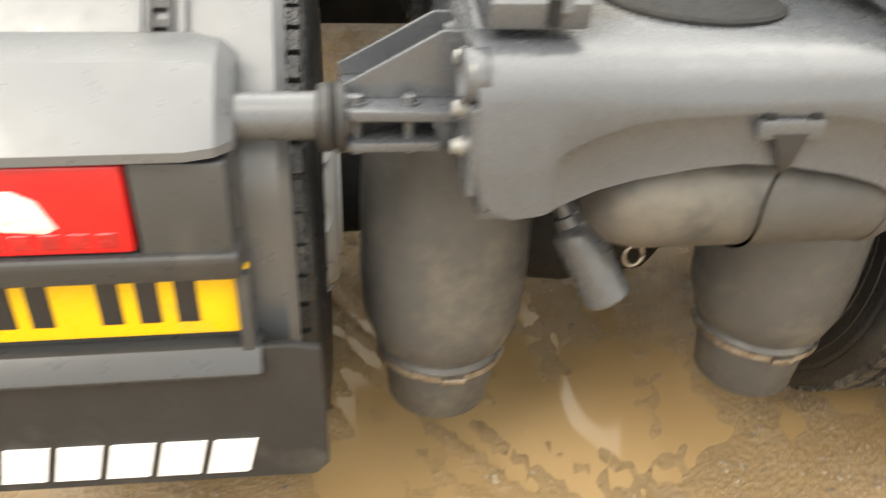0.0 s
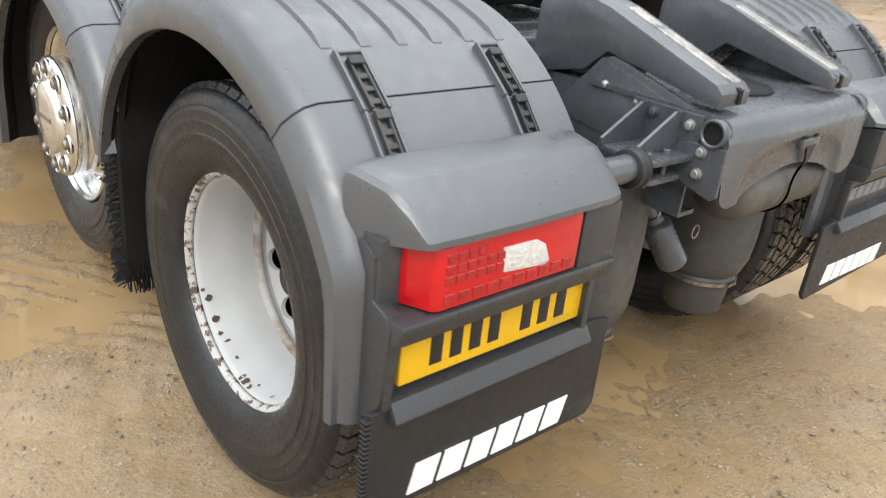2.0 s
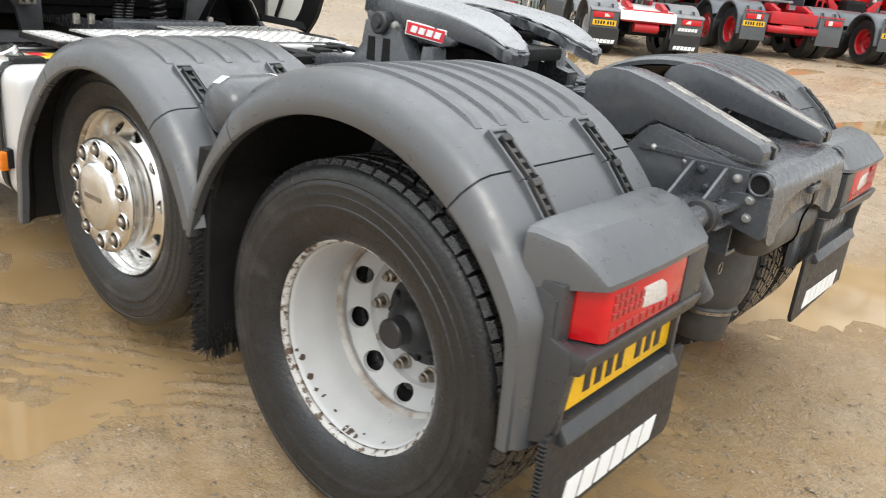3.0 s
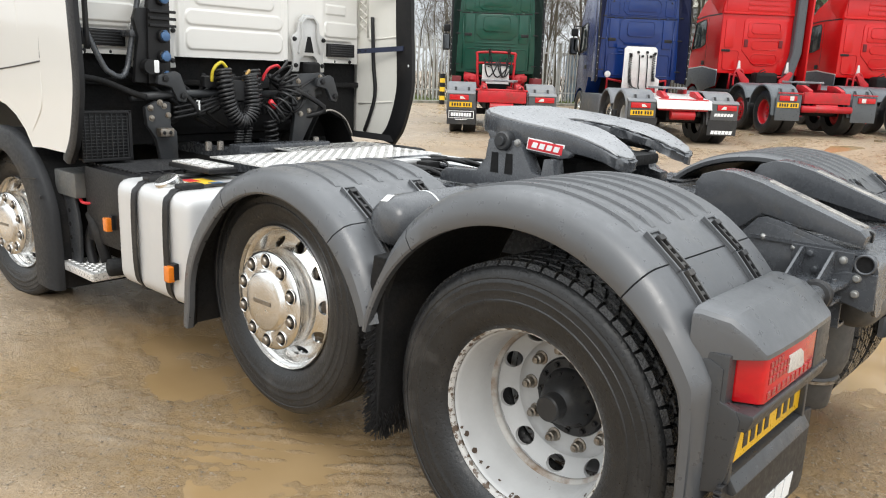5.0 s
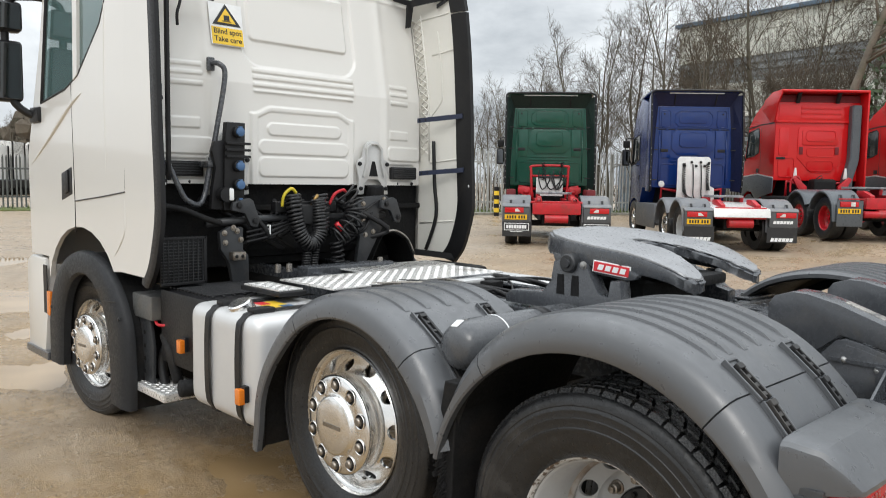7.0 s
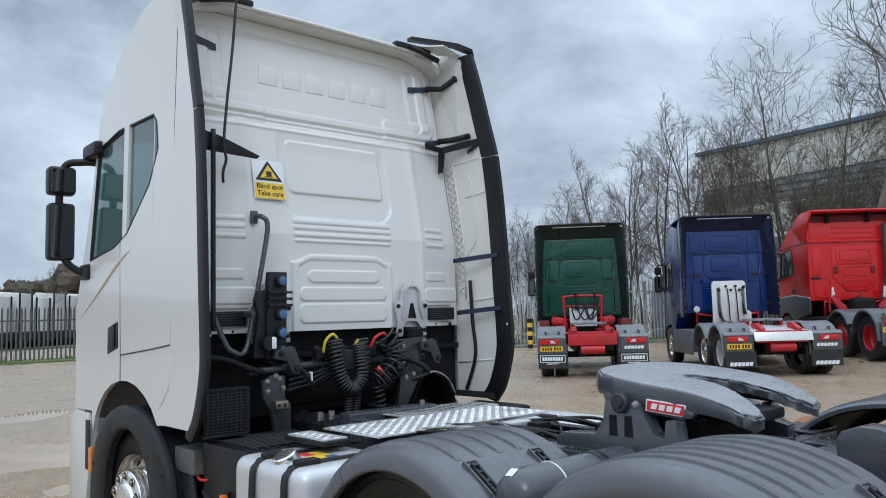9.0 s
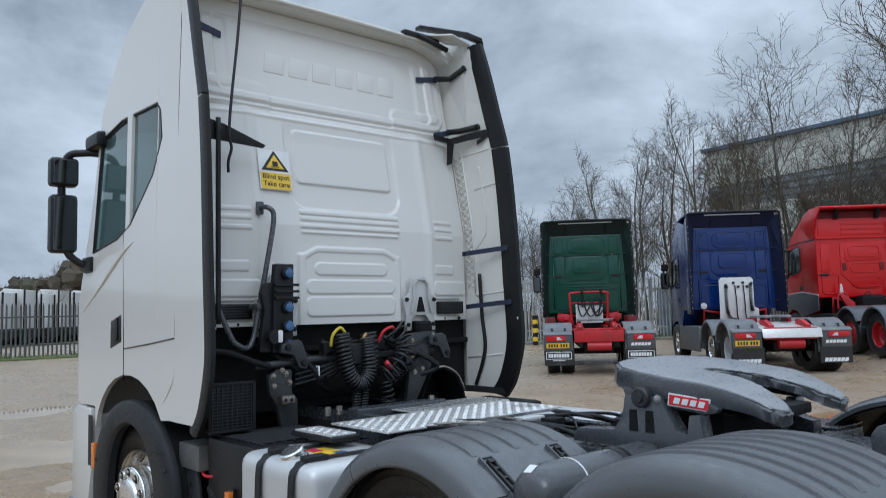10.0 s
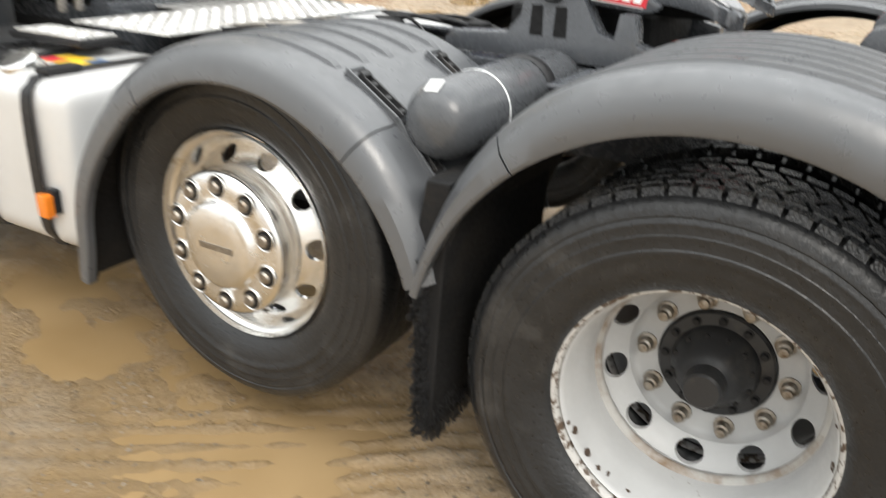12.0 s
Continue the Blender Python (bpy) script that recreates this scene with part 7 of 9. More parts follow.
lettering("Take care", 0.048, Matrix.Translation((-0.60, 4.858, 2.493)) @ pose(0, 0, 0, 90, 0, 0), PRINTB, sign)
sign.matrix_basis = SIGN_OFF @ Matrix.Translation((0, 4.86, 2.60)) @ Matrix.Rotation(-math.atan(0.19), 4, "X") @ Matrix.Translation((0, -4.86, -2.60)) @ sign.matrix_basis
# lines and valves along the frame behind the deck
rng = random.Random(8)
for k in range(12):
    x = rng.uniform(-0.3, 0.35)
    y = rng.uniform(2.75, 3.1)
    pts = [(x, y, 1.06), (x + rng.uniform(-0.2, 0.2), y + 0.25, 1.075 + rng.uniform(0, 0.03)), (x + rng.uniform(-0.3, 0.3), y + 0.6, 1.06)]
    part("air_line", tube(curve_points(pts, 6), rng.uniform(0.006, 0.013), 7), BLACK if k % 4 else WORN, truck, smooth=True)
for x, y in ((0.1, 3.2), (-0.2, 3.0), (0.3, 2.9), (0.0, 2.75)):
    part("valve", box(x - 0.05, x + 0.05, y - 0.04, y + 0.05, 1.02, 1.09, 0.012), DEEP, truck, auto=35)
part("floor_plate", box(-0.33, 0.33, 1.55, 3.48, 1.00, 1.02, 0.004), DEEP, truck)
part("brass_fitting", lathe([(0.02, 0), (0.02, 0.05), (0.012, 0.06), (0.012, 0.1)], (-0.50, 1.50, 1.09), "y", 10), BRASS, truck, auto=35)
part("brass_fitting", lathe([(0.016, 0), (0.016, 0.04), (0.010, 0.08)], (-0.52, 1.53, 1.115), "x", 10), BRASS, truck, auto=35)

# ---- the parked trucks across the yard ----
GREEN_P = material("dark_green_truck_paint", (0.006, 0.068, 0.044), 0.22, vary=0.1, scale=2, coat=0.35, rough_vary=0.05, gloss=0.35)
BLUE_P = material("royal_blue_truck_paint", (0.006, 0.030, 0.155), 0.2, vary=0.1, scale=2, coat=0.35, rough_vary=0.05, gloss=0.35)
RED_P = material("bright_red_truck_paint", (0.60, 0.010, 0.012), 0.22, vary=0.06, scale=2, coat=0.35, rough_vary=0.05, gloss=0.35)
RED_F = material("red_frame_paint", (0.48, 0.012, 0.02), 0.4, vary=0.15, scale=5, dirt=(0.2, 0.04, 0.03), dirt_amount=0.3)
# darkened copies of the cab paints, with the hoods' shade in the colour
DARKR = material("shaded_red_paint", (0.16, 0.008, 0.012), 0.6, vary=0.2, scale=3)
DARKG = material("shaded_green_lining", (0.006, 0.020, 0.016), 0.6, vary=0.2, scale=3)
DARKB = material("shaded_navy_lining", (0.006, 0.010, 0.045), 0.6, vary=0.2, scale=3)
SKIRT = material("slate_grey_skirt_paint", (0.085, 0.095, 0.105), 0.35, vary=0.1, scale=3)
ALUF = material("white_aluminium_panel", (0.72, 0.72, 0.70), 0.35, 0.3, vary=0.1, scale=8)
FENDF = material("faded_grey_wing_plastic", (0.15, 0.155, 0.165), 0.5, vary=0.12, scale=4, dirt=(0.22, 0.21, 0.19), dirt_amount=0.3)
DARKGLASS = material("dark_window_glass", (0.035, 0.045, 0.045), 0.06, vary=0.1, scale=2, coat=0.5, rough_vary=0.02)


HOUSEG = material("dark_grey_lamp_housing", (0.075, 0.08, 0.085), 0.45, vary=0.12, scale=4)


def far_wheel(parent, centre, flip, rim, deep):
    prof = [(0.29, 0.09), (0.30, 0.13), (0.36, 0.152), (0.44, 0.155), (0.49, 0.14), (0.505, 0.11), (0.505, -0.11), (0.49, -0.14), (0.30, -0.13)]
    if deep:
        rp = [(0.302, 0.13), (0.302, 0.122), (0.28, 0.10), (0.27, -0.02), (0.22, -0.06), (0.14, -0.06), (0.13, -0.03), (0.05, -0.01), (0.045, 0.03), (0.001, 0.035)]
    else:
        rp = [(0.302, 0.13), (0.302, 0.122), (0.28, 0.09), (0.25, 0.06), (0.2, 0.11), (0.13, 0.12), (0.125, 0.15), (0.09, 0.16), (0.001, 0.165)]
    w = part("wheel", lathe(rp, centre, "x", 32, flip), rim, parent, auto=35)
    part("tyre", lathe(prof, centre, "x", 40, flip), RUBBER, w, auto=35)
    for k in range(10):
        t = 2 * math.pi * k / 10
        a = -0.055 if deep else 0.115
        part("wheel_nut", lathe([(0.02, 0), (0.018, 0.03), (0.001, 0.032)], (centre[0] + a * flip, centre[1] + 0.167 * math.cos(t), centre[2] + 0.167 * math.sin(t)), "x", 6, flip), NUT, w)


def far_tail(tk, s, plate, wing, merc=False):
    X = lambda x: s * x
    secs = fender(0.66, 0.52, lambda a: 0.585, lambda a: 0.66, 15, 150, s, [((0.10, 0.72), (0.03, 0.75)), ((0.09, 0.45), (0.03, 0.45))])[::2]
    f = part("fender", sweep(secs), wing, tk, "grey plastic rear wing", auto=35)
    for x in (0.76, 1.06):
        seat = part("clip_seat", box(*sorted((X(x - 0.045), X(x + 0.045))), -0.010, 0.010, 0.0, 0.20, 0.004, Matrix.Translation((0, 0.055, 0.90)) @ Matrix.Rotation(radians(-34), 4, "X")), wing, f)
        part("rubber_clip", box(*sorted((X(x - 0.024), X(x + 0.024))), -0.020, -0.008, 0.01, 0.19, 0.006, Matrix.Translation((0, 0.055, 0.90)) @ Matrix.Rotation(radians(-34), 4, "X")), BLACK, seat)
    if merc:
        bar = part("tail_panel", box(*sorted((X(0.62), X(1.22))), -0.05, -0.03, 0.34, 0.94, 0.012), SKIRT, tk, "grey rear panel with lamp and plate", auto=35)
        part("tail_bar", box(*sorted((X(0.60), X(1.20))), -0.085, -0.045, 0.955, 0.985, 0.006), RED_F, bar)
        lamp = part("tail_lamp", box(*sorted((X(0.74), X(1.16))), -0.085, -0.045, 0.79, 0.91, 0.012), REDLENS, bar, "red tail lamp", auto=35)
        part("reversing_lens", box(*sorted((X(0.82), X(0.92))), -0.092, -0.080, 0.80, 0.90, 0.006), CLEAR, lamp)
        fl = bar
        plate_y, plate_z = -0.052, 0.635
    else:
        part("wing_shelf", prism([(0.09, 0.99), (-0.02, 0.965), (-0.075, 0.925), (-0.075, 0.905), (0.09, 0.90)], "x", *sorted((X(0.61), X(1.26))), 0.010), wing, f, auto=35)
        bar = part("lamp_housing", box(*sorted((X(0.62), X(1.25))), -0.06, 0.05, 0.56, 0.905, 0.02), HOUSEG, tk, "dark grey tail lamp housing", auto=35)
        lamp = part("tail_lamp", box(*sorted((X(0.76), X(1.20))), -0.085, -0.05, 0.775, 0.895, 0.01), REDLENS, bar, "red tail lamp", auto=35)
        part("reversing_lens", prism([(X(0.83), 0.80), (X(0.96), 0.80), (X(0.96), 0.865), (X(0.90), 0.865)], "y", -0.09, -0.08, 0.003), CLEAR, lamp)
        fl = part("mudflap", box(*sorted((X(0.58), X(1.25))), -0.05, -0.035, 0.22, 0.57, 0.006), FLAP, bar, "black mudflap")
        plate_y, plate_z = -0.060, 0.615
    if plate:
        pl = part("number_plate", box(*sorted((X(0.68), X(1.20))), plate_y - 0.015, plate_y + 0.01, plate_z, plate_z + 0.115, 0.004), YELLOW, bar, "yellow number plate with dark bars")
        for k in range(7):
            a = 1.15 - k * 0.060 - (0.03 if k > 3 else 0)
            part("plate_bar", box(*sorted((X(a), X(a - 0.036))), plate_y - 0.018, plate_y - 0.014, plate_z + 0.024, plate_z + 0.094, 0.001), PRINTB, pl)
    elif not merc:
        slanted_bars(bar, -1.14 if s < 0 else 0.70, -0.70 if s < 0 else 1.14, 0.645, 0.71, -0.061, 0, PRINTW)
    return fl


def far_frame(tk, mat, deck=None):
    for s in (-1, 1):
        part("frame_rail", box(*sorted((s * 0.34, s * 0.42)), 0.05, 5.4, 0.84, 1.06, 0.01), mat, tk)
        part("ramp", prism([(0.62, 1.16), (0.35, 1.16), (0.0, 1.05), (0.0, 0.98), (0.62, 1.02)], "x", *sorted((s * 0.34, s * 0.44)), 0.01), mat, tk, auto=35)
    part("rear_crossmember", box(-0.56, 0.56, -0.06, 0.06, 0.74, 1.0, 0.02), mat, tk, auto=35)
    part("tow_tube", lathe([(0.001, -0.28), (0.10, -0.27), (0.10, 0.27), (0.001, 0.28)], (0, 0.0, 0.64), "x", 20), mat, tk, auto=35)
    part("underbody", box(-0.33, 0.33, 0.1, 5.3, 0.5, 0.83, 0.03), DEEP, tk)
    plate = prism([(0.44, 1.15), (0.40, 1.40), (0.25, 1.58), (-0.25, 1.58), (-0.40, 1.40), (-0.44, 1.15), (-0.30, 0.70), (-0.18, 0.68), (-0.05, 1.1), (0.05, 1.1), (0.18, 0.68), (0.30, 0.70)], "z", 1.20, 1.25, 0.01)
    part("fifth_wheel", plate, GREASE, tk, "dark greasy fifth wheel", auto=35)
    for s in (-1, 1):
        part("pedestal", box(*sorted((s * 0.34, s * 0.43)), 1.05, 1.45, 1.06, 1.20, 0.01), mat, tk)
    part("axle", box(-0.95, 0.95, 0.60, 0.72, 0.44, 0.58, 0.03), DEEP, tk)


def far_cab(tk, paint, inner, y0=3.60, top=3.92, merc=False):
    """Cab back, sides, roof, deflectors, glass and mirrors."""
    w, lo = 1.17, 1.40
    roof = [(y0, top - 0.40), (y0 + 0.10, top - 0.30), (y0 + 0.95, top - 0.10), (y0 + 1.50, top - 0.42), (y0 + 1.88, top - 0.95)]
    if merc:
        roof = [(y0, top - 0.30), (y0 + 0.30, top - 0.12), (y0 + 0.75, top - 0.22), (y0 + 1.35, top - 0.50), (y0 + 1.80, top - 0.86)]
    out = [(y0, lo)] + roof + [(y0 + 2.03, 2.12), (y0 + 2.12, lo + 0.1), (y0 + 2.12, 0.6), (y0 + 1.92, 0.55)] + [(y0 + 1.62 + 0.6 * math.cos(radians(a)), 0.5 + 0.6 * math.sin(radians(a))) for a in (20, 50, 80, 110, 140, 160)] + [(y0 + 0.92, 0.90), (y0 + 0.60, lo)]
    body = part("cab_body", prism(out, "x", -w, w, 0.04, segments=3), paint, tk, "glossy painted sleeper cab", auto=35)
    def pressing(x0, x1, z0, z1, d, cut=0.05, mat=None, name="pressed_panel", low=None):
        c2 = cut if low is None else low
        o = [(x0 + c2, z0), (x1 - c2, z0), (x1, z0 + c2), (x1, z1 - cut), (x1 - cut, z1), (x0 + cut, z1), (x0, z1 - cut), (x0, z0 + c2)]
        return part(name, prism(o, "y", y0 - d, y0 + 0.02, 0.011), mat or paint, body, auto=40)
    def bead(x0, x1, z0, z1, d, r=0.010, q=0.06):
        pts = [(x0 + q, z0), (x1 - q, z0), (x1, z0 + q), (x1, z1 - q), (x1 - q, z1), (x0 + q, z1), (x0, z1 - q), (x0, z0 + q), (x0 + q, z0)]
        part("pressed_bead", tube([(x, y0 - d, z) for x, z in pts], r, 6), paint, body, smooth=True)
    def side(name, pts, x0, x1, mat, label="", bev=0.008, on_part=None):
        return part(name, prism(pts, "x", *sorted((s * x0, s * x1)), bev), mat, on_part or body, label, auto=35)
    for s in (-1, 1):
        win = [(y0 + 1.02, 2.20), (y0 + 1.30, 2.12), (y0 + 1.92, 2.06), (y0 + 1.78, 2.80), (y0 + 1.10, 2.88), (y0 + 1.02, 2.80)]
        side("side_window", win, w - 0.02, w + 0.004, DARKGLASS, "dark side window")
        part("window_seal", tube([(s * (w + 0.004), y, z) for y, z in win + win[:1]], 0.016, 5), BLACK, body)
        part("door_gap", box(*sorted((s * (w - 0.01), s * (w + 0.003))), y0 + 0.90, y0 + 0.912, 1.1, 2.9, 0.001), BLACK, body)
        part("door_handle", box(*sorted((s * (w - 0.01), s * (w + 0.008))), y0 + 0.98, y0 + 1.16, 1.62, 1.74, 0.01), BLACK, body)
        mr = part("mirror", box(*sorted((s * 1.25, s * 1.47)), y0 + 1.90, y0 + 2.04, 2.02, 2.50, 0.05, segments=3), BLACK, body, "black door mirror", auto=35)
        part("mirror_glass", box(*sorted((s * 1.275, s * 1.445)), y0 + 1.894, y0 + 1.902, 2.06, 2.46, 0.003), MIRROR, mr)
        part("small_mirror", box(*sorted((s * 1.25, s * 1.45)), y0 + 1.90, y0 + 2.03, 2.54, 2.76, 0.05, segments=3), BLACK, mr, auto=35)
        part("mirror_arm", tube([(s * 1.15, y0 + 1.95, 2.82), (s * 1.36, y0 + 1.97, 2.82), (s * 1.38, y0 + 1.97, 2.45), (s * 1.15, y0 + 1.99, 1.98)], 0.022, 6), BLACK, mr)
    part("under_cab", box(-0.80, 0.80, y0 + 0.12, y0 + 1.6, 0.7, lo + 0.04, 0.03), DEEP, tk)
    for s in (-1, 1):
        part("frame_step", tube([(s * 0.80, y0 + 0.02, 0.95), (s * 0.80, y0 + 0.0, 1.38), (s * 0.35, y0 + 0.02, 1.30)], 0.04, 8), RED_F, tk, smooth=True)
    if merc:
        # ribbed upper wall, stepped seam, and a tapering pressing below
        pressing(-1.10, 0.86, 3.02, 3.46, 0.020, 0.03)
        for z in (3.12, 3.25, 3.38):
            part("wall_rib", box(-0.50, 0.60, y0 - 0.034, y0 - 0.012, z - 0.045, z + 0.045, 0.010), paint, body, auto=40)
        part("wall_step", prism([(y0 + 0.01, 2.96), (y0 - 0.05, 2.97), (y0 - 0.055, 3.02), (y0 + 0.01, 3.04)], "x", -1.16, 1.0, 0.008), paint, body, auto=35)
        pressing(-0.55, 0.78, 1.62, 2.86, 0.022, 0.06, low=0.40)
        pressing(-0.44, 0.56, 2.36, 2.80, 0.040, 0.05)
        bead(-0.34, 0.46, 2.48, 2.76, 0.046)
        bead(-0.30, 0.48, 2.06, 2.30, 0.030)
        bead(-0.28, 0.44, 1.68, 1.94, 0.030)
        pressing(-1.06, -0.80, 2.08, 2.84, 0.022, 0.04)
        bead(-1.06, -0.62, 1.50, 2.02, 0.012)
        for x in (-0.46, 0.52):
            part("vent", box(x - 0.05, x + 0.05, y0 - 0.052, y0, 2.12, 2.32, 0.012), DARKR, body, auto=35)
        part("vent", box(-1.12, -0.88, y0 - 0.03, y0, 1.98, 2.04, 0.008), BLACK, body, auto=35)
        lip = part("roof_deflector", prism([(y0 + 0.75, top - 0.20), (y0 + 0.25, top - 0.03), (y0 - 0.34, top), (y0 - 0.36, top - 0.03), (y0 - 0.34, top - 0.07), (y0 + 0.24, top - 0.08), (y0 + 0.60, top - 0.26)], "x", -1.17, 1.17, 0.012), paint, body, "red roof deflector with an open rear edge", auto=35)
        part("deflector_lining", prism([(y0 + 0.20, top - 0.10), (y0 + 0.02, top - 0.12), (y0 - 0.02, top - 0.30), (y0 + 0.20, top - 0.30)], "x", -1.12, 1.12, 0.005), DARKR, lip)
        for x in (-0.62, 0.46):
            part("deflector_strut", prism([(y0 - 0.02, top - 0.30), (y0 - 0.12, top - 0.06), (y0 - 0.22, top - 0.06), (y0 - 0.06, top - 0.34)], "x", x - 0.05, x + 0.05, 0.01), BLACK, lip)
        for s in (-1, 1):
            side("deflector_cheek", [(y0 + 0.75, top - 0.20), (y0 + 0.25, top - 0.02), (y0 - 0.35, top - 0.005), (y0 - 0.33, top - 0.14), (y0 - 0.10, top - 0.36), (y0 + 0.05, 2.98), (y0 + 0.30, 3.0), (y0 + 0.9, top - 0.45)], 1.15, 1.19, paint, on_part=lip)
            side("roof_seam", [(y0 + 0.05, 2.955), (y0 + 1.0, 2.955), (y0 + 1.82, 2.90), (y0 + 1.82, 2.93), (y0 + 1.0, 2.985), (y0 + 0.05, 2.985)], 1.16, 1.178, BLACK, bev=0.002)
            side("side_skirt", [(y0 + 0.02, 1.06), (y0, 1.46), (y0 + 1.0, 1.56), (y0 + 2.12, 1.50), (y0 + 2.14, 0.5), (y0 + 2.0, 0.5)] + [(y0 + 1.62 + 0.6 * math.cos(radians(a)), 0.5 + 0.6 * math.sin(radians(a))) for a in (20, 50, 80, 110, 140, 160)] + [(y0 + 0.9, 0.90)], 1.16, 1.195, SKIRT, "grey lower skirt", 0.012)
            side("skirt_trim", [(y0, 1.462), (y0 + 1.0, 1.562), (y0 + 2.1, 1.502), (y0 + 2.1, 1.53), (y0 + 1.0, 1.592), (y0, 1.492)], 1.17, 1.198, ALUF, bev=0.003)
        part("side_wing", prism([(1.10, y0 + 0.05), (1.14, y0 - 0.34), (1.18, y0 - 0.36), (1.19, y0 + 0.05)], "z", 1.20, top - 0.10, 0.012), paint, body, auto=35)
        duct = sweep([[(x + dx, y0 - 0.02 - dy, z) for dx, dy in ((-wd, 0), (-wd, 0.16), (-wd + 0.03, 0.20), (wd - 0.03, 0.20), (wd, 0.16), (wd, 0))] for x, z, wd in ((0.79, 1.06, 0.12), (0.79, 1.35, 0.13), (0.81, 1.50, 0.13), (0.91, 1.85, 0.13), (0.94, 2.02, 0.13), (0.94, 2.6, 0.13), (0.94, 3.38, 0.13), (0.94, 3.44, 0.11))])
        part("intake_duct", duct, SKIRT, body, "grey air intake duct", auto=35)
    else:
        pressing(-0.92, 0.92, 3.00, top - 0.40, 0.020, 0.03)
        bead(-0.50, 0.50, 3.05, 3.45, 0.022, 0.012, 0.10)
        pressing(-0.38, 0.38, 3.13, 3.43, 0.036, 0.04)
        for s in (-1, 1):
            bead(*sorted((s * 0.62, s * 0.86)), 3.03, 3.46, 0.022, 0.010, 0.03)
            part("wall_column", box(*sorted((s * 0.60, s * 0.84)), y0 - 0.034, y0, 2.20, 2.94, 0.012), paint, body, auto=40)
            part("vent", box(*sorted((s * 0.66, s * 0.86)), y0 - 0.040, y0, 2.36, 2.44, 0.008), BLACK, body, auto=35)
            part("wall_rib", tube([(s * 0.90, y0 - 0.012, 1.50), (s * 0.90, y0 - 0.012, 2.92)], 0.014, 6), paint, body, smooth=True)
            part("wall_bolt", lathe([(0.022, 0), (0.018, 0.02), (0.001, 0.022)], (s * 0.78, y0 - 0.02, 3.38), "y", 8, -1), BLACK, body)
        part("wall_seam", box(-0.95, 0.95, y0 - 0.010, y0 + 0.01, 2.955, 2.975, 0.001), DEEP, body)
        for x in (-0.70, -0.46, 0.46, 0.70):
            part("seam_clip", box(x - 0.03, x + 0.03, y0 - 0.04, y0, 2.945, 2.99, 0.006), paint, body)
        pressing(-0.56, 0.56, 2.28, 2.94, 0.026, 0.10, low=0.16)
        pressing(-0.36, 0.36, 2.50, 2.88, 0.046, 0.04)
        bead(-0.36, 0.36, 2.50, 2.88, 0.046, 0.009)
        for z, ww in ((2.20, 0.50), (2.12, 0.56)):
            part("wall_rib", box(-ww, ww, y0 - 0.020, y0, z - 0.018, z + 0.018, 0.008), paint, body, auto=40)
        bead(-0.84, 0.84, 1.48, 2.04, 0.010, 0.010)
        # deep hood: flared deflectors with dark linings round the back wall
        for s in (-1, 1):
            d = side("side_deflector", [(y0 + 0.03, 1.30), (y0 - 0.36, 1.30), (y0 - 0.44, 1.50), (y0 - 0.43, 2.1), (y0 - 0.38, 2.9), (y0 - 0.28, top - 0.08), (y0 + 0.03, top - 0.30)], 1.195, 1.225, paint, "side air deflector", 0.010)
            part("deflector_lining", sweep([[(s * xa, y0 + 0.01, z), (s * xb, yb, z), (s * (xb + 0.012), yb, z), (s * (xa + 0.03), y0 + 0.02, z)] for xa, xb, yb, z in ((1.06, 1.18, y0 - 0.38, 1.32), (1.05, 1.18, y0 - 0.41, 2.0), (1.00, 1.17, y0 - 0.36, 2.9), (0.93, 1.165, y0 - 0.26, top - 0.12))]), inner, d)
            part("edge_strip", tube([(s * 1.208, y0 - 0.37, 1.29), (s * 1.21, y0 - 0.445, 1.50), (s * 1.21, y0 - 0.44, 2.1), (s * 1.208, y0 - 0.39, 2.9), (s * 1.20, y0 - 0.29, top - 0.06)], 0.026, 6), BLACK, d)
            for k in range(14):
                z = 1.45 + k * 0.165
                part("edge_stud", lathe([(0.012, 0), (0.010, 0.014), (0.001, 0.015)], (s * 1.205, y0 - 0.455 + 0.07 * max(0, z - 2.1) / 0.9, z), "y", 6, -1), ALUF, d)
            for z in (1.60, 2.40, 2.98):
                part("stay", box(*sorted((s * 0.97, s * 1.18)), y0 - 0.16, y0 - 0.13, z, z + 0.03, 0.004), BLACK, d)
        d = part("roof_deflector", prism([(y0 + 1.3, top - 0.16), (y0 + 0.5, top - 0.02), (y0 - 0.26, top), (y0 - 0.28, top - 0.025), (y0 - 0.24, top - 0.05), (y0 + 0.45, top - 0.08)], "x", -1.17, 1.17, 0.012), paint, body, "roof deflector with a black rear edge", auto=35)
        part("deflector_lining", prism([(y0 - 0.22, top - 0.055), (y0 + 0.01, top - 0.41), (y0 + 0.03, top - 0.40), (y0 - 0.10, top - 0.052)], "x", -1.10, 1.10, 0.004), inner, d)
        part("roof_edge", tube([(-1.19, y0 - 0.27, top - 0.06), (-1.12, y0 - 0.29, top - 0.02), (0, y0 - 0.30, top - 0.005), (1.12, y0 - 0.29, top - 0.02), (1.19, y0 - 0.27, top - 0.06)], 0.028, 6), BLACK, d)
        part("lamp_rail", box(-0.72, 0.72, y0 - 0.225, y0 - 0.205, top - 0.085, top - 0.062, 0.004), ALUF, d)
        for x in (-0.55, 0.55):
            part("deflector_strut", tube([(x, y0 - 0.20, top - 0.07), (x * 0.98, y0 - 0.05, top - 0.36)], 0.018, 6), BLACK, d)
    return body


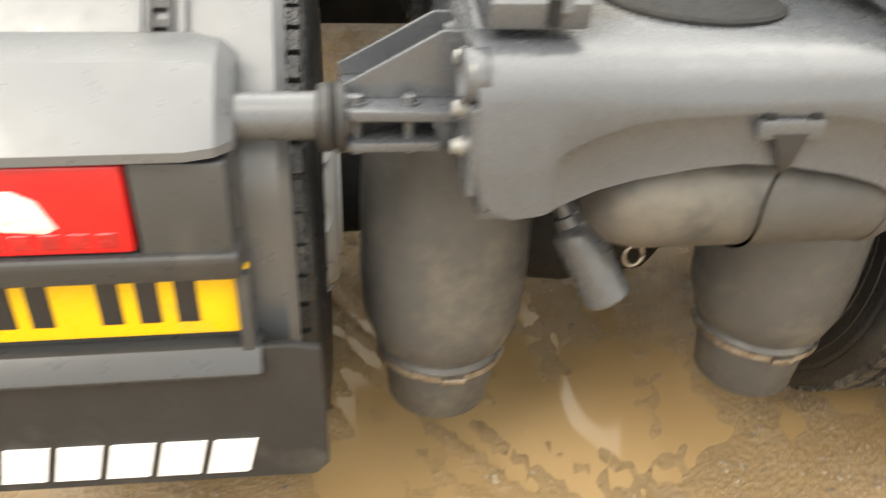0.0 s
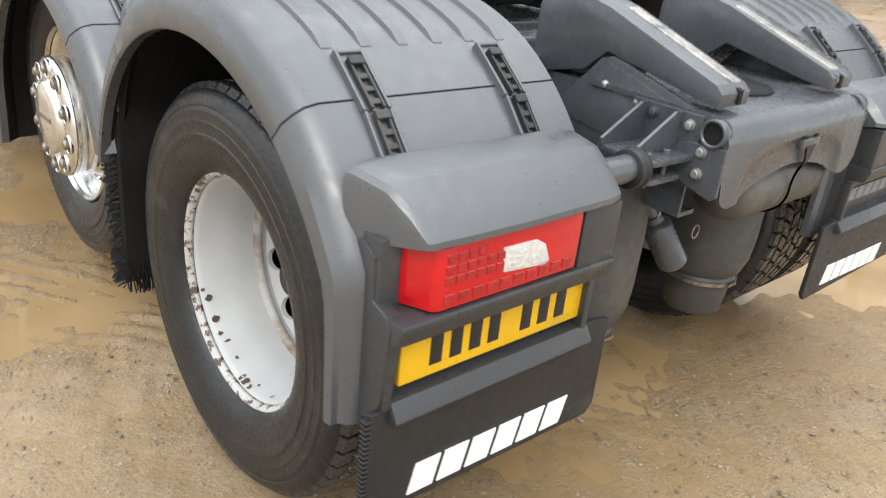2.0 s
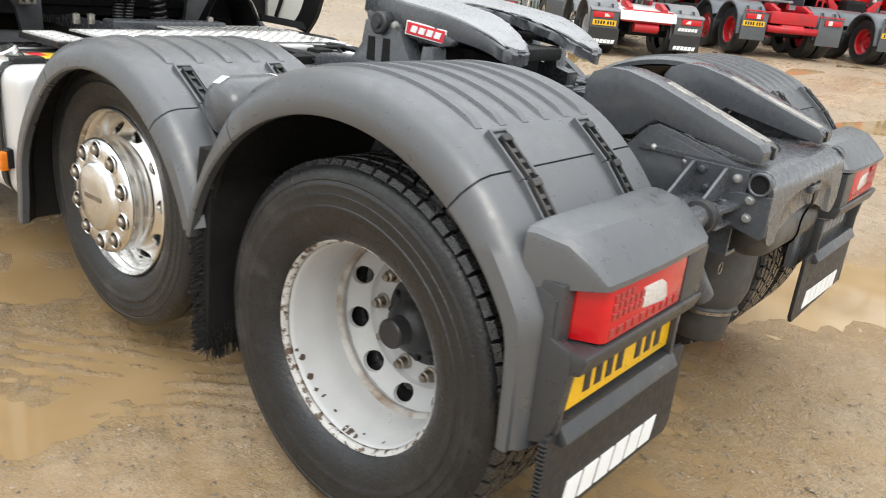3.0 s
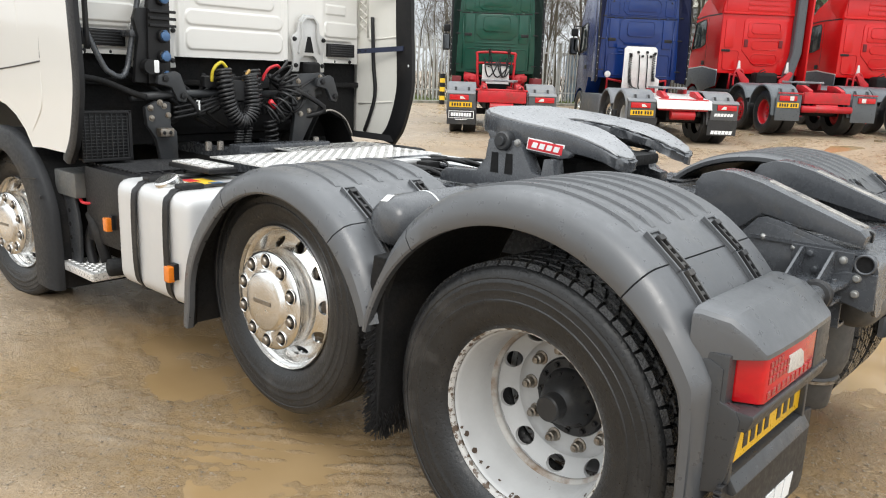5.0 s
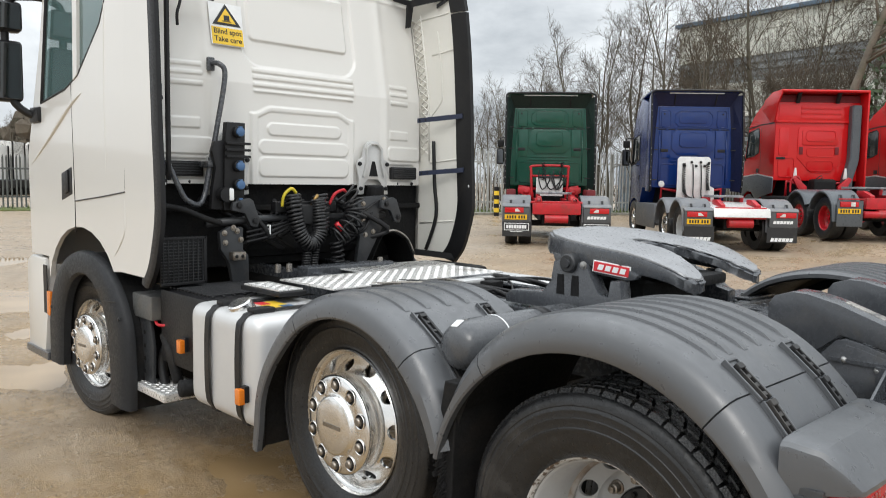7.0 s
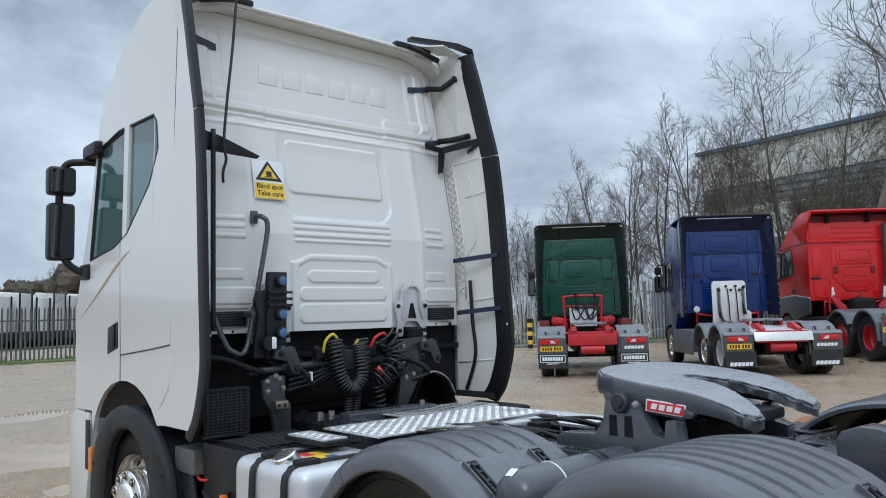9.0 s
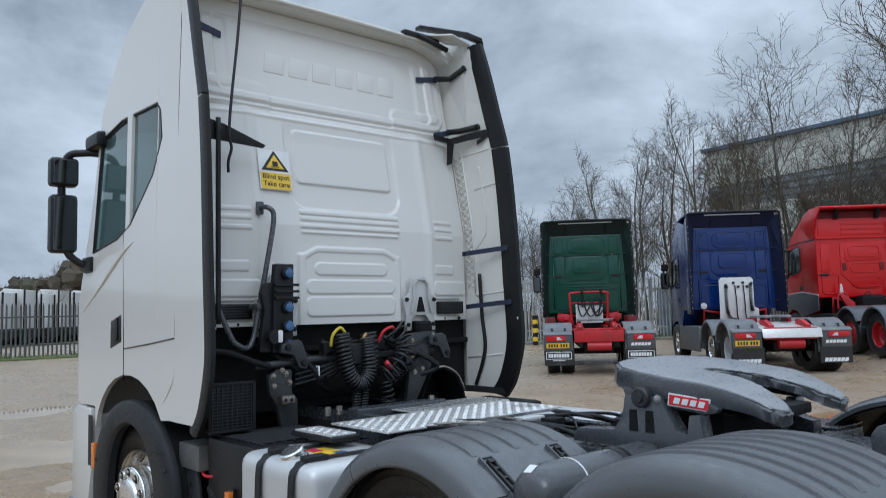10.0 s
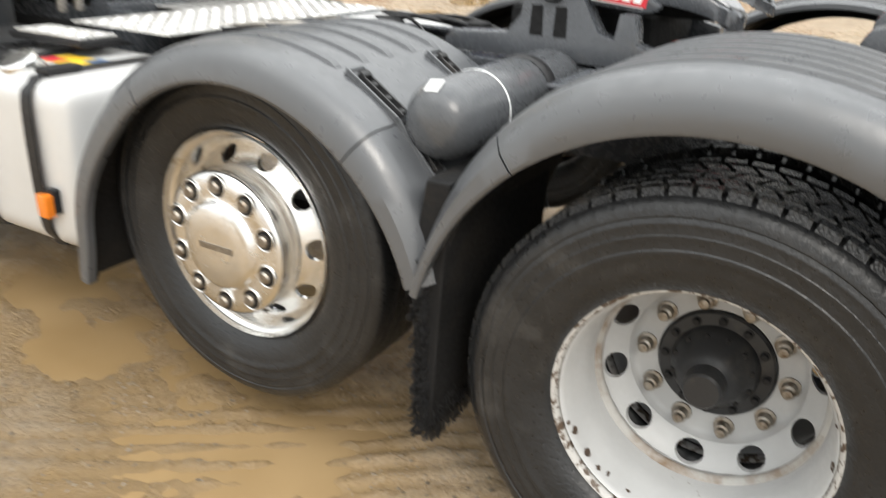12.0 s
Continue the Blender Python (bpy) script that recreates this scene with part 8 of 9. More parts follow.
def parked(name, label, pos, heading, base, paint, inner, frame_mat, merc=False, mid=True, wing=None, rim=RIM, extras=None, y0=3.6, top=3.92):
    tk = thing(name, (0, 0, 0), label, "truck", "trucks parked across the yard")
    wing = wing or FENDF
    for s in (-1, 1):
        far_wheel(tk, (s * 1.03, 0.66, 0.505), s, rim, True)
        far_wheel(tk, (s * 0.70, 0.66, 0.505), s, rim, True)
        far_wheel(tk, (s * 1.03, y0 + 1.62, 0.505), s, rim if merc else STEEL, False)
        fl = far_tail(tk, s, s < 0, wing, merc)
        if mid:
            far_wheel(tk, (s * 1.03, 1.98, 0.505), s, rim if merc else STEEL, False)
            part("fender", sweep(fender(1.98, 0.52, lambda a: 0.575, lambda a: 0.65, 5, 160, s)[::3]), wing, tk, auto=35)
        part("fuel_tank", box(*sorted((s * 0.55, s * 1.19)), 2.80, y0 + 0.75, 0.42, 0.98, 0.08, segments=4), extras and extras.get("tank") or DEEP, tk, auto=35)
        if extras and extras.get("board"):
            bd = part("flap_board", box(*sorted((s * 0.63, s * 1.21)), -0.058, -0.05, 0.36, 0.53, 0.004), PRINTW, fl)
            part("board_field", box(*sorted((s * 0.645, s * 1.195)), -0.062, -0.056, 0.375, 0.515, 0.003), PRINTB, bd)
            slanted_bars(bd, *sorted((s * 0.68, s * 1.16)), 0.405, 0.485, -0.062, 0, PRINTW, count=8, lean=0.0, name="board_bar")
            part("board_bar", box(*sorted((s * 0.78, s * 1.06)), -0.058, -0.05, 0.325, 0.342, 0.001), PRINTW, fl)
        elif not merc:
            slanted_bars(fl, -1.16 if s < 0 else 0.66, -0.66 if s < 0 else 1.16, 0.25, 0.33, -0.051, 0, PRINTW)
    far_frame(tk, frame_mat)
    far_cab(tk, paint, inner, y0, top, merc)
    if extras:
        for fn in extras.get("add", ()):
            fn(tk)
    tk.matrix_basis = pose(pos[0], pos[1], base, 0, 0, -heading)
    return tk


def green_extras(tk):
    hr = part("hose_frame", tube(curve_points([(-0.46, 3.10, 1.05), (-0.50, 3.10, 1.80), (-0.43, 3.10, 1.93), (0.43, 3.10, 1.93), (0.50, 3.10, 1.80), (0.46, 3.10, 1.05)], 4), 0.035, 8), RED_F, tk, "red tubular hose frame", smooth=True)
    part("hose_board", box(-0.36, 0.36, 3.03, 3.06, 1.12, 1.62, 0.02), ALUF, hr, "white board behind coiled hoses")
    part("frame_bar", tube([(-0.48, 3.10, 1.66), (0.48, 3.10, 1.66)], 0.03, 8), RED_F, hr, smooth=True)
    for x, q in ((-0.30, 0.30), (-0.12, 0.42), (0.10, 0.30), (0.26, -0.20)):
        part("coupling_hose", tube(curve_points([(x, 3.02, 1.80), (x + 0.02, 2.97, 1.50), (x + q * 0.4, 2.96, 1.30), (x + q, 2.97, 1.55), (x + q, 3.02, 1.72)], 6), 0.017, 6), BLACK, hr, smooth=True)
    for x in (-0.18, 0.32):
        part("coupling_hose", coil([(x, 3.02, 2.02), (x + 0.02, 3.0, 1.85), (x, 3.0, 1.55)], 0.035, 0.009, 11), BLACK, hr)
    part("couplings", box(-0.30, 0.30, 2.98, 3.03, 1.60, 1.66, 0.01), BLACK, hr)
    for s in (-1, 1):
        part("cab_mount", prism([(s * 0.42, 1.0), (s * 0.85, 1.22), (s * 0.85, 1.36), (s * 0.55, 1.36), (s * 0.42, 1.2)], "y", 3.10, 3.20, 0.015), RED_F, tk, auto=35)
        part("spring_seat", lathe([(0.001, 1.0), (0.10, 1.0), (0.12, 1.08), (0.07, 1.15), (0.11, 1.22), (0.10, 1.30), (0.001, 1.31)], (s * 0.62, 3.15, 0), "z", 12), RED_F, tk, auto=35)
        part("side_box", box(*sorted((s * 0.92, s * 1.16)), 2.3, 3.3, 0.98, 1.30, 0.03), DARKR, tk, auto=35)
        part("ramp_bracket", lathe([(0.05, -0.06), (0.085, -0.05), (0.085, 0.05), (0.05, 0.06)], (s * 0.42, 0.02, 1.06), "y", 14), RED_F, tk, auto=35)
    part("frame_cover", box(-0.60, 0.60, 0.02, 0.6, 1.0, 1.04, 0.01), RED_F, tk)


def blue_extras(tk):
    bd = part("hose_board", prism([(-0.56, 1.05), (0.44, 1.05), (0.44, 1.40), (0.33, 1.46), (0.33, 2.16), (0.27, 2.22), (-0.48, 2.22), (-0.54, 2.16), (-0.54, 1.35)], "y", 3.22, 3.26, 0.01), ALUF, tk, "white hose board with coiled hoses", auto=35)
    for x, z in ((-0.38, 1.30), (0.24, 1.35)):
        part("coupling_hose", coil([(x, 3.18, 2.05), (x, 3.17, 1.6), (x + 0.02, 3.16, z)], 0.040, 0.009, 18), BLACK, bd)
    part("coupling_hose", coil([(-0.36, 3.16, 1.32), (-0.30, 3.15, 1.18), (-0.16, 3.15, 1.12)], 0.036, 0.009, 10), BLACK, bd)
    for x in (-0.15, 0.06):
        part("coupling_hose", tube(curve_points([(x, 3.18, 2.02), (x + 0.02, 3.17, 1.6), (x + 0.03, 3.17, 1.2), (x + 0.1, 3.17, 1.12)], 5), 0.014, 6), BLACK, bd, smooth=True)
    for x, z in ((-0.36, 1.98), (-0.18, 2.08), (-0.06, 1.98), (0.06, 2.08), (0.16, 1.98), (0.27, 2.06)):
        part("coupling", box(x - 0.03, x + 0.03, 3.17, 3.22, z - 0.03, z + 0.03, 0.01), BLACK, bd)
    part("lamp", lathe([(0.001, 0), (0.07, 0.01), (0.085, 0.05), (0.08, 0.08), (0.001, 0.09)], (-0.86, 3.62, 1.50), "y", 16, -1), ALUF, tk, "round white work lamp", auto=35)
    part("frame_cover", prism([(0.95, 1.10), (0.95, 1.06), (-0.02, 0.92), (-0.10, 0.78), (-0.14, 0.78), (-0.08, 0.97)], "x", -0.62, 0.62, 0.006), ALUF, tk, "white sloping aluminium cover", auto=35)
    for s in (-1, 1):
        part("side_skirt", box(*sorted((s * 1.19, s * 1.23)), 2.75, 4.80, 0.35, 0.98, 0.02), FENDF, tk, "grey side skirt", auto=35)
    part("frame_cover", box(-0.40, 0.40, 0.95, 2.75, 1.07, 1.09, 0.004), RED_F, tk)


def red_extras(tk):
    for s in (-1, 1):
        part("cab_mount", prism([(s * 0.40, 1.0), (s * 0.55, 1.0), (s * 0.80, 1.45), (s * 0.72, 1.50), (s * 0.42, 1.25)], "y", 3.15, 3.25, 0.015), RED_F, tk, auto=35)
        part("latch", prism([(s * 0.62, 1.45), (s * 0.74, 1.45), (s * 0.70, 1.75), (s * 0.66, 1.75)], "y", 3.30, 3.34, 0.01), ALUF, tk, auto=35)
    part("tail_tube", lathe([(0.001, -0.6), (0.08, -0.6), (0.08, 0.6), (0.001, 0.6)], (0, -0.05, 0.62), "x", 16), RED_F, tk, smooth=True)
    part("mount_tube", tube(curve_points([(-0.82, 3.25, 1.08), (-0.80, 3.25, 1.42), (-0.62, 3.25, 1.50), (-0.5, 3.25, 1.2)], 5), 0.03, 8), RED_F, tk, smooth=True)
    part("coupling_hose", coil([(-0.1, 3.2, 1.5), (0.0, 3.12, 1.3), (0.12, 3.1, 1.15), (0.25, 3.15, 1.4)], 0.09, 0.015, 9), BLACK, tk)
    part("gearbox", box(-0.3, 0.3, 3.0, 3.4, 1.0, 1.45, 0.08), DEEP, tk)


parked("tractor_truck", "dark green tractor truck with red frame, parked by the fence", (11.30, 11.48), 48.2, 0.17, GREEN_P, DARKG, RED_F, mid=False, extras={"board": True, "add": (green_extras,)}, y0=3.55, top=3.92)
parked("tractor_truck", "royal blue tractor truck with white hose board", (13.62, 8.15), 45.0, 0.16, BLUE_P, DARKB, RED_F, extras={"tank": FENDF, "add": (blue_extras,)}, y0=3.80, top=3.98)
parked("tractor_truck", "bright red tractor truck with grey skirts and red wheels", (16.58, 6.04), 43.5, 0.40, RED_P, RED_P, RED_F, merc=True, wing=SKIRT, rim=RED_F, extras={"add": (red_extras,)}, y0=3.56, top=3.83)
parked("tractor_truck", "bright red tractor truck with grey skirts and red wheels", (19.05, 3.70), 43.5, 0.40, RED_P, RED_P, RED_F, merc=True, wing=SKIRT, rim=RED_F, extras={"add": (red_extras,)}, y0=3.56, top=3.83)

# ---- fences, verge, bollard ----
ZINC = material("weathered_galvanised_steel", (0.42, 0.425, 0.41), 0.5, 0.25, vary=0.15, scale=6, dirt=(0.25, 0.24, 0.2), dirt_amount=0.3)
CONCRETE = material("weathered_concrete", (0.26, 0.25, 0.22), 0.85, vary=0.2, scale=5, bump=0.3, bump_scale=60, dirt=(0.12, 0.12, 0.08), dirt_amount=0.4)
GRASS = material("rough_verge_grass", (0.105, 0.135, 0.038), 0.9, vary=0.3, scale=3, bump=0.6, bump_scale=40, dirt=(0.17, 0.14, 0.06), dirt_amount=0.25, dirt_scale=1.5)
GRASSBLADE = material("verge_grass_blades", (0.13, 0.165, 0.045), 0.8, vary=0.35, scale=2)


DULL = material("dull_grey_green_steel", (0.11, 0.115, 0.11), 0.6, 0.2, vary=0.2, scale=4)


def fence(p0, p1, height, base, ZINC=ZINC):
    a, b = Vector((*p0, base)), Vector((*p1, base))
    d = (b - a).normalized()
    ln = (b - a).length
    nrm = Vector((-d.y, d.x, 0))
    m = Matrix((d, nrm, Vector((0, 0, 1)))).transposed().to_4x4()
    m.translation = a
    fc = thing("fence", tuple(a), "galvanised steel palisade fence along the yard edge", "fence")
    n = int(ln / 0.155)
    bm = bmesh.new()
    for k in range(n):
        x = 0.155 * k
        lean = 0.01 * math.sin(k * 2.3)
        vs = []
        for zz, wd in ((0.08, 0.034), (height - 0.12, 0.034), (height, 0.006)):
            for dx, dy in ((-wd, 0), (0, -0.014), (wd, 0)):
                vs.append(bm.verts.new(m @ Vector((x + dx + lean * zz, dy, zz))))
        for r in (0, 3):
            for c in (0, 1):
                bm.faces.new((vs[r + c], vs[r + c + 1], vs[r + c + 4], vs[r + c + 3]))
    ob = tagged(part("paling", bm, ZINC, fc), kind="stuff")
    ob["kind"] = "stuff"
    for z in (0.45, height - 0.55):
        part("rail", box(0, ln, 0.012, 0.05, z, z + 0.06, 0.004, m), ZINC, fc)
    for k in range(int(ln / 2.75) + 1):
        part("post", box(k * 2.75 - 0.04, k * 2.75 + 0.04, 0.05, 0.13, 0, height - 0.1, 0.006, m), ZINC, fc)


fence((12.5, 25.4), (52, 4.5), 2.6, 0.38)
fence((-26, 32.6), (12.5, 32.2), 2.05, 0.38, DULL)
fence((12.5, 32.2), (12.5, 25.4), 2.2, 0.38)


def verge(name, pts, z0, z1, mat, label, cat):
    return tagged(part(name, prism(pts, "z", z0, z1, 0.01), mat), label, cat, kind="structure")


verge("verge", [(12.2, 24.9), (52.5, 3.6), (53.5, 6.0), (12.5, 27.4)], 0.2, 0.45, GRASS, "strip of rough grass below the fence", "grass")
verge("kerb", [(12.0, 24.2), (52.1, 3.0), (52.4, 3.55), (12.2, 24.8)], 0.2, 0.47, CONCRETE, "low weathered concrete kerb", "kerb")
verge("verge", [(-27, 31.2), (12.4, 30.9), (12.4, 33.5), (-27, 33.6)], 0.2, 0.43, GRASS, "strip of rough grass below the fence", "grass")
rng = random.Random(3)
bm = bmesh.new()
for k in range(5200):
    t = rng.random()
    if k % 3:
        base = Vector((12.4 + 40 * t, 25.3 - 21.2 * t, 0.44)) + Vector((0.46, 0.88, 0)) * rng.uniform(0.0, 1.8)
    else:
        base = Vector((-26 + 38 * t, 31.2 + rng.uniform(0, 1.6), 0.42))
    h = rng.uniform(0.05, 0.26)
    off = Vector((rng.uniform(-0.1, 0.1), rng.uniform(-0.1, 0.1), h))
    w = Vector((rng.uniform(-0.03, 0.03), rng.uniform(-0.03, 0.03), 0))
    bm.faces.new([bm.verts.new(base - w), bm.verts.new(base + w), bm.verts.new(base + off)])
tagged(part("grass", bm, GRASSBLADE), "rough tufts of verge grass", "grass", kind="stuff")

bol = thing("bollard", (18.7, 20.1, 0.36), "yellow and black banded bollard on the yard", "bollard")
for k in range(7):
    part("band", lathe([(0.001, 0), (0.10, 0), (0.10, 0.16), (0.001, 0.16)], (18.7, 20.1, 0.36 + 0.16 * k), "z", 20), SIGNY if k % 2 else BLACK, bol, auto=35)

cont = thing("site_container", (27.5, 17.9, 0.38), "pale blue-grey steel storage container behind the fence", "container")
part("container_body", box(26.0, 29.0, 17.8, 19.8, 0.38, 2.5, 0.03, Matrix.Translation((27.5, 17.9, 0)) @ pose(0, 0, 0, 0, 0, -28) @ Matrix.Translation((-27.5, -17.9, 0))), material("faded_blue_grey_steel", (0.28, 0.34, 0.40), 0.5, vary=0.1, scale=2, dirt=(0.2, 0.18, 0.15), dirt_amount=0.3), cont)

# ---- warehouse ----
CLAD_L = material("pale_ribbed_cladding", (0.62, 0.63, 0.57), 0.5, vary=0.08, scale=0.6, dirt=(0.30, 0.31, 0.28), dirt_amount=0.3, dirt_scale=0.4)
CLAD_D = material("dark_grey_cladding", (0.20, 0.215, 0.22), 0.5, vary=0.1, scale=0.6)
CLAD_B = material("blue_grey_eaves", (0.09, 0.14, 0.20), 0.5, vary=0.1, scale=2)
bx, by = -3.1 + 55 * math.sin(radians(60.3)), 0.38 + 55 * math.cos(radians(60.3))
ex, ey = -3.1 + 46 * math.sin(radians(80)), 0.38 + 46 * math.cos(radians(80))
wdir = Vector((ex - bx, ey - by, 0))
wl_ = wdir.length * 1.5
wdir.normalize()
wm = Matrix((wdir, Vector((-wdir.y, wdir.x, 0)), Vector((0, 0, 1)))).transposed().to_4x4()
wm.translation = (bx, by, 0)
shed = thing("warehouse", (bx, by, 0), "large warehouse with pale ribbed cladding above dark bands", "building")
part("wall", box(0, wl_, 0.3, 30, 0, 12.0, 0.02, wm), CLAD_D, shed)
up = bmesh.new()
for k in range(int(wl_ / 0.33)):
    box(k * 0.33, k * 0.33 + 0.22, 0.18, 0.31, 9.68, 12.05, 0.03, wm, up, segments=1)
part("upper_cladding", up, CLAD_L, shed, "pale vertical ribbed cladding")
part("upper_sheet", box(0, wl_, 0.24, 0.30, 9.68, 12.05, 0, wm), CLAD_L, shed)
lo_ = bmesh.new()
for k in range(23):
    box(0, wl_, 0.2, 0.31, 0.4 + k * 0.4, 0.64 + k * 0.4, 0.03, wm, lo_, segments=1)
part("lower_cladding", lo_, CLAD_D, shed, "dark horizontal cladding")
part("eave", box(-0.2, wl_, -0.1, 0.6, 12.05, 12.30, 0.03, wm), CLAD_B, shed)
part("pale_band", box(0, wl_, 0.16, 0.31, 6.0, 8.1, 0.02, wm), CLAD_L, shed)
part("roof", box(-0.1, wl_, 0.3, 30, 12.15, 12.36, 0.02, wm), CLAD_D, shed)

# ---- bare trees ----
BARK = material("grey_brown_bark", (0.135, 0.118, 0.090), 0.85, vary=0.3, scale=2.5, bump=0.5, bump_scale=14, dirt=(0.10, 0.11, 0.06), dirt_amount=0.35, dirt_scale=1.5)
TWIG = material("brown_winter_twigs", (0.100, 0.080, 0.056), 0.85, vary=0.3, scale=1.2)
IVY = material("dark_ivy_leaves", (0.050, 0.078, 0.028), 0.55, vary=0.4, scale=2.5)


def bare_tree(seed, height, spread, forks=1, density=1.0, thick=0.0058, gnarl=0.0, stout=1.0):
    """One tree at the origin: trunk with limbs, and a crown of fine bare twigs."""
    rg = random.Random(seed)
    root = thing("tree", (0, 0, 0), "bare winter tree with fine brown twigs behind the fence", "tree", "bare trees behind the fence")
    wood, fine = bmesh.new(), bmesh.new()
    def bend(p, d, ln, n, wob, lift):
        pts = [p.copy()]
        d = d.normalized()
        for _ in range(n):
            d = (d + Vector((rg.uniform(-wob, wob), rg.uniform(-wob, wob), rg.uniform(-wob, wob) * 0.6 + lift))).normalized()
            pts.append(pts[-1] + d * ln / n)
        return pts
    def on(pts, t):
        u = t * (len(pts) - 1)
        i = min(int(u), len(pts) - 2)
        return pts[i].lerp(pts[i + 1], u - i), (pts[i + 1] - pts[i]).normalized()
    def out_from(d, angle):
        s = d.orthogonal().normalized()
        s.rotate(Matrix.Rotation(rg.uniform(0, 2 * math.pi), 3, d))
        return (d * math.cos(angle) + s * math.sin(angle)).normalized()
    r0 = height * thick + 0.010
    for f in range(forks):
        lean = Vector((rg.uniform(-0.25, 0.25), rg.uniform(-0.25, 0.25), 1)) if forks > 1 else Vector((rg.uniform(-0.06, 0.06), rg.uniform(-0.06, 0.06), 1))
        h = height * (1 if f == 0 else rg.uniform(0.7, 0.95))
        trunk = bend(Vector((0.15 * f, 0.1 * f, -0.3)), lean, h, 10, 0.11 + gnarl, 0.06)
        tube(trunk, lambda t: r0 * (1 - t) ** 0.8 + 0.012, 7, wood)
        for k in range(int(17 * density)):
            t = 0.30 + gnarl + (0.68 - gnarl) * (k + rg.random()) / int(17 * density)
            p, d = on(trunk, t)
            ln = height * spread * (1.25 - t) * rg.uniform(0.7, 1.2) + 0.5
            limb = bend(p, out_from(d, rg.uniform(0.55, 1.10) + gnarl), ln, 7, 0.26 + gnarl, 0.10 - 0.3 * gnarl)
            rl = r0 * (1 - t) * (0.40 + gnarl) + 0.005
            tube(limb, lambda q, rl=rl: rl * (1 - q) + 0.004, 5, wood)
            for j in range(6):
                q, e = on(limb, 0.2 + 0.8 * (j + rg.random()) / 6)
                bl = ln * rg.uniform(0.25, 0.5)
                br = bend(q, out_from(e, rg.uniform(0.45, 0.95)), bl, 4, 0.24, 0.06)
                tube(br, lambda v: stout * (0.0058 * (1 - v) + 0.003), 3, fine, cap=False)
                for i in range(4):
                    g, c = on(br, 0.15 + 0.85 * (i + rg.random()) / 4)
                    tw = bend(g, out_from(c, rg.uniform(0.45, 0.95)), bl * rg.uniform(0.3, 0.6) + 0.12, 2, 0.3, 0.07)
                    tube(tw, lambda v: stout * (0.0034 * (1 - v) + 0.0024), 3, fine, cap=False)
                    for _ in range(2):
                        g2, c2 = on(tw, rg.uniform(0.3, 0.95))
                        tube([g2, g2 + out_from(c2, rg.uniform(0.4, 0.9)) * (bl * 0.2 + 0.1)], 0.0027 * stout, 3, fine, cap=False)
    part("trunk", wood, BARK, root, smooth=True)
    part("crown", fine, TWIG, root)
    return root


kinds = [bare_tree(11, 9.0, 0.26), bare_tree(12, 9.5, 0.30, 2), bare_tree(13, 8.0, 0.24, 3, 0.7), bare_tree(14, 11.5, 0.42, 2, 1.1, stout=1.5), bare_tree(15, 7.0, 0.3, 2, 0.8), bare_tree(23, 14.5, 0.40, 1, 1.9, 0.0100, 0.08, 2.1)]
rng = random.Random(21)


def plant(kind, bearing, dist, scale, rot=None):
    b = radians(bearing)
    x, y = -3.1 + dist * math.sin(b), 0.38 + dist * math.cos(b)
    turn = rng.uniform(0, 360)
    rot = turn if rot is None else rot
    return x, y, pose(x, y, 0.38, 0, 0, rot) @ Matrix.Scale(scale, 4)


rows = [(0, 46.0, 36, 0.59), (2, 47.2, 40, 0.74), (1, 48.3, 36, 0.61), (4, 49.2, 34.5, 0.67), (0, 50.4, 36, 0.78), (2, 51.4, 38, 0.88), (1, 52.6, 36, 0.76), (0, 53.8, 34.5, 0.88), (2, 54.8, 37, 1.06), (0, 56.0, 35, 0.97), (1, 57.4, 37, 1.02), (2, 58.6, 34, 1.12), (0, 60.2, 36, 1.12), (1, 61.8, 34, 0.97), (2, 63.3, 36, 1.21), (3, 65.0, 37, 0.82), (5, 70.4, 28, 1.0), (3, 68.3, 34, 0.70), (0, 71.0, 35, 1.07), (3, 73.5, 33, 0.97), (2, 75.5, 34, 1.16), (4, 62.5, 31, 0.97), (4, 58.0, 33, 0.78), (4, 55.3, 33.5, 0.7), (0, 44.0, 38, 0.59), (1, 42.0, 40, 0.59), (4, 51.9, 34, 0.6), (2, 49.8, 42, 0.74), (1, 14.6, 66, 0.62), (4, 16.5, 70, 0.6), (4, 8.0, 74, 0.5), (3, 67.6, 34, 1.0)]
for i, (kd, be, di, sc) in enumerate(rows):
    x, y, m = plant(kd, be, di, sc, 20 if kd == 5 else None)
    copy_thing(kinds[kd], m).scale = (sc, sc, sc)
for kd, be, di, sc in zip(range(6), (78.0, 80.5, 83, 86, 38, 89), (36, 33, 37, 34, 42, 36), (1, 1, 1, 0.9, 0.8, 0.9)):
    x, y, m = plant(kd, be, di, sc)
    kinds[kd].matrix_basis = m

# brushwood along the fence and on the far bank
rng = random.Random(31)
bm = bmesh.new()
for k in range(1700):
    t = rng.random()
    base = Vector((13 + 40 * t, 26.3 - 21 * t, 0.38)) + Vector((0.46, 0.88, 0)) * rng.uniform(0.3, 5.5)
    h = rng.uniform(0.5, 1.6) + 2.0 * rng.random() ** 3 * (0.3 + t)
    tip = base + Vector((rng.uniform(-0.5, 0.5), rng.uniform(-0.5, 0.5), h))
    mid_p = base.lerp(tip, 0.5) + Vector((rng.uniform(-0.15, 0.15), rng.uniform(-0.15, 0.15), 0))
    tube([base, mid_p, tip], lambda v: 0.014 * (1 - v) + 0.004, 3, bm, cap=False)
    for _ in range(4):
        q = mid_p.lerp(tip, rng.random())
        tube([q, q + Vector((rng.uniform(-0.35, 0.35), rng.uniform(-0.35, 0.35), rng.uniform(0.1, 0.4)))], 0.005, 3, bm, cap=False)
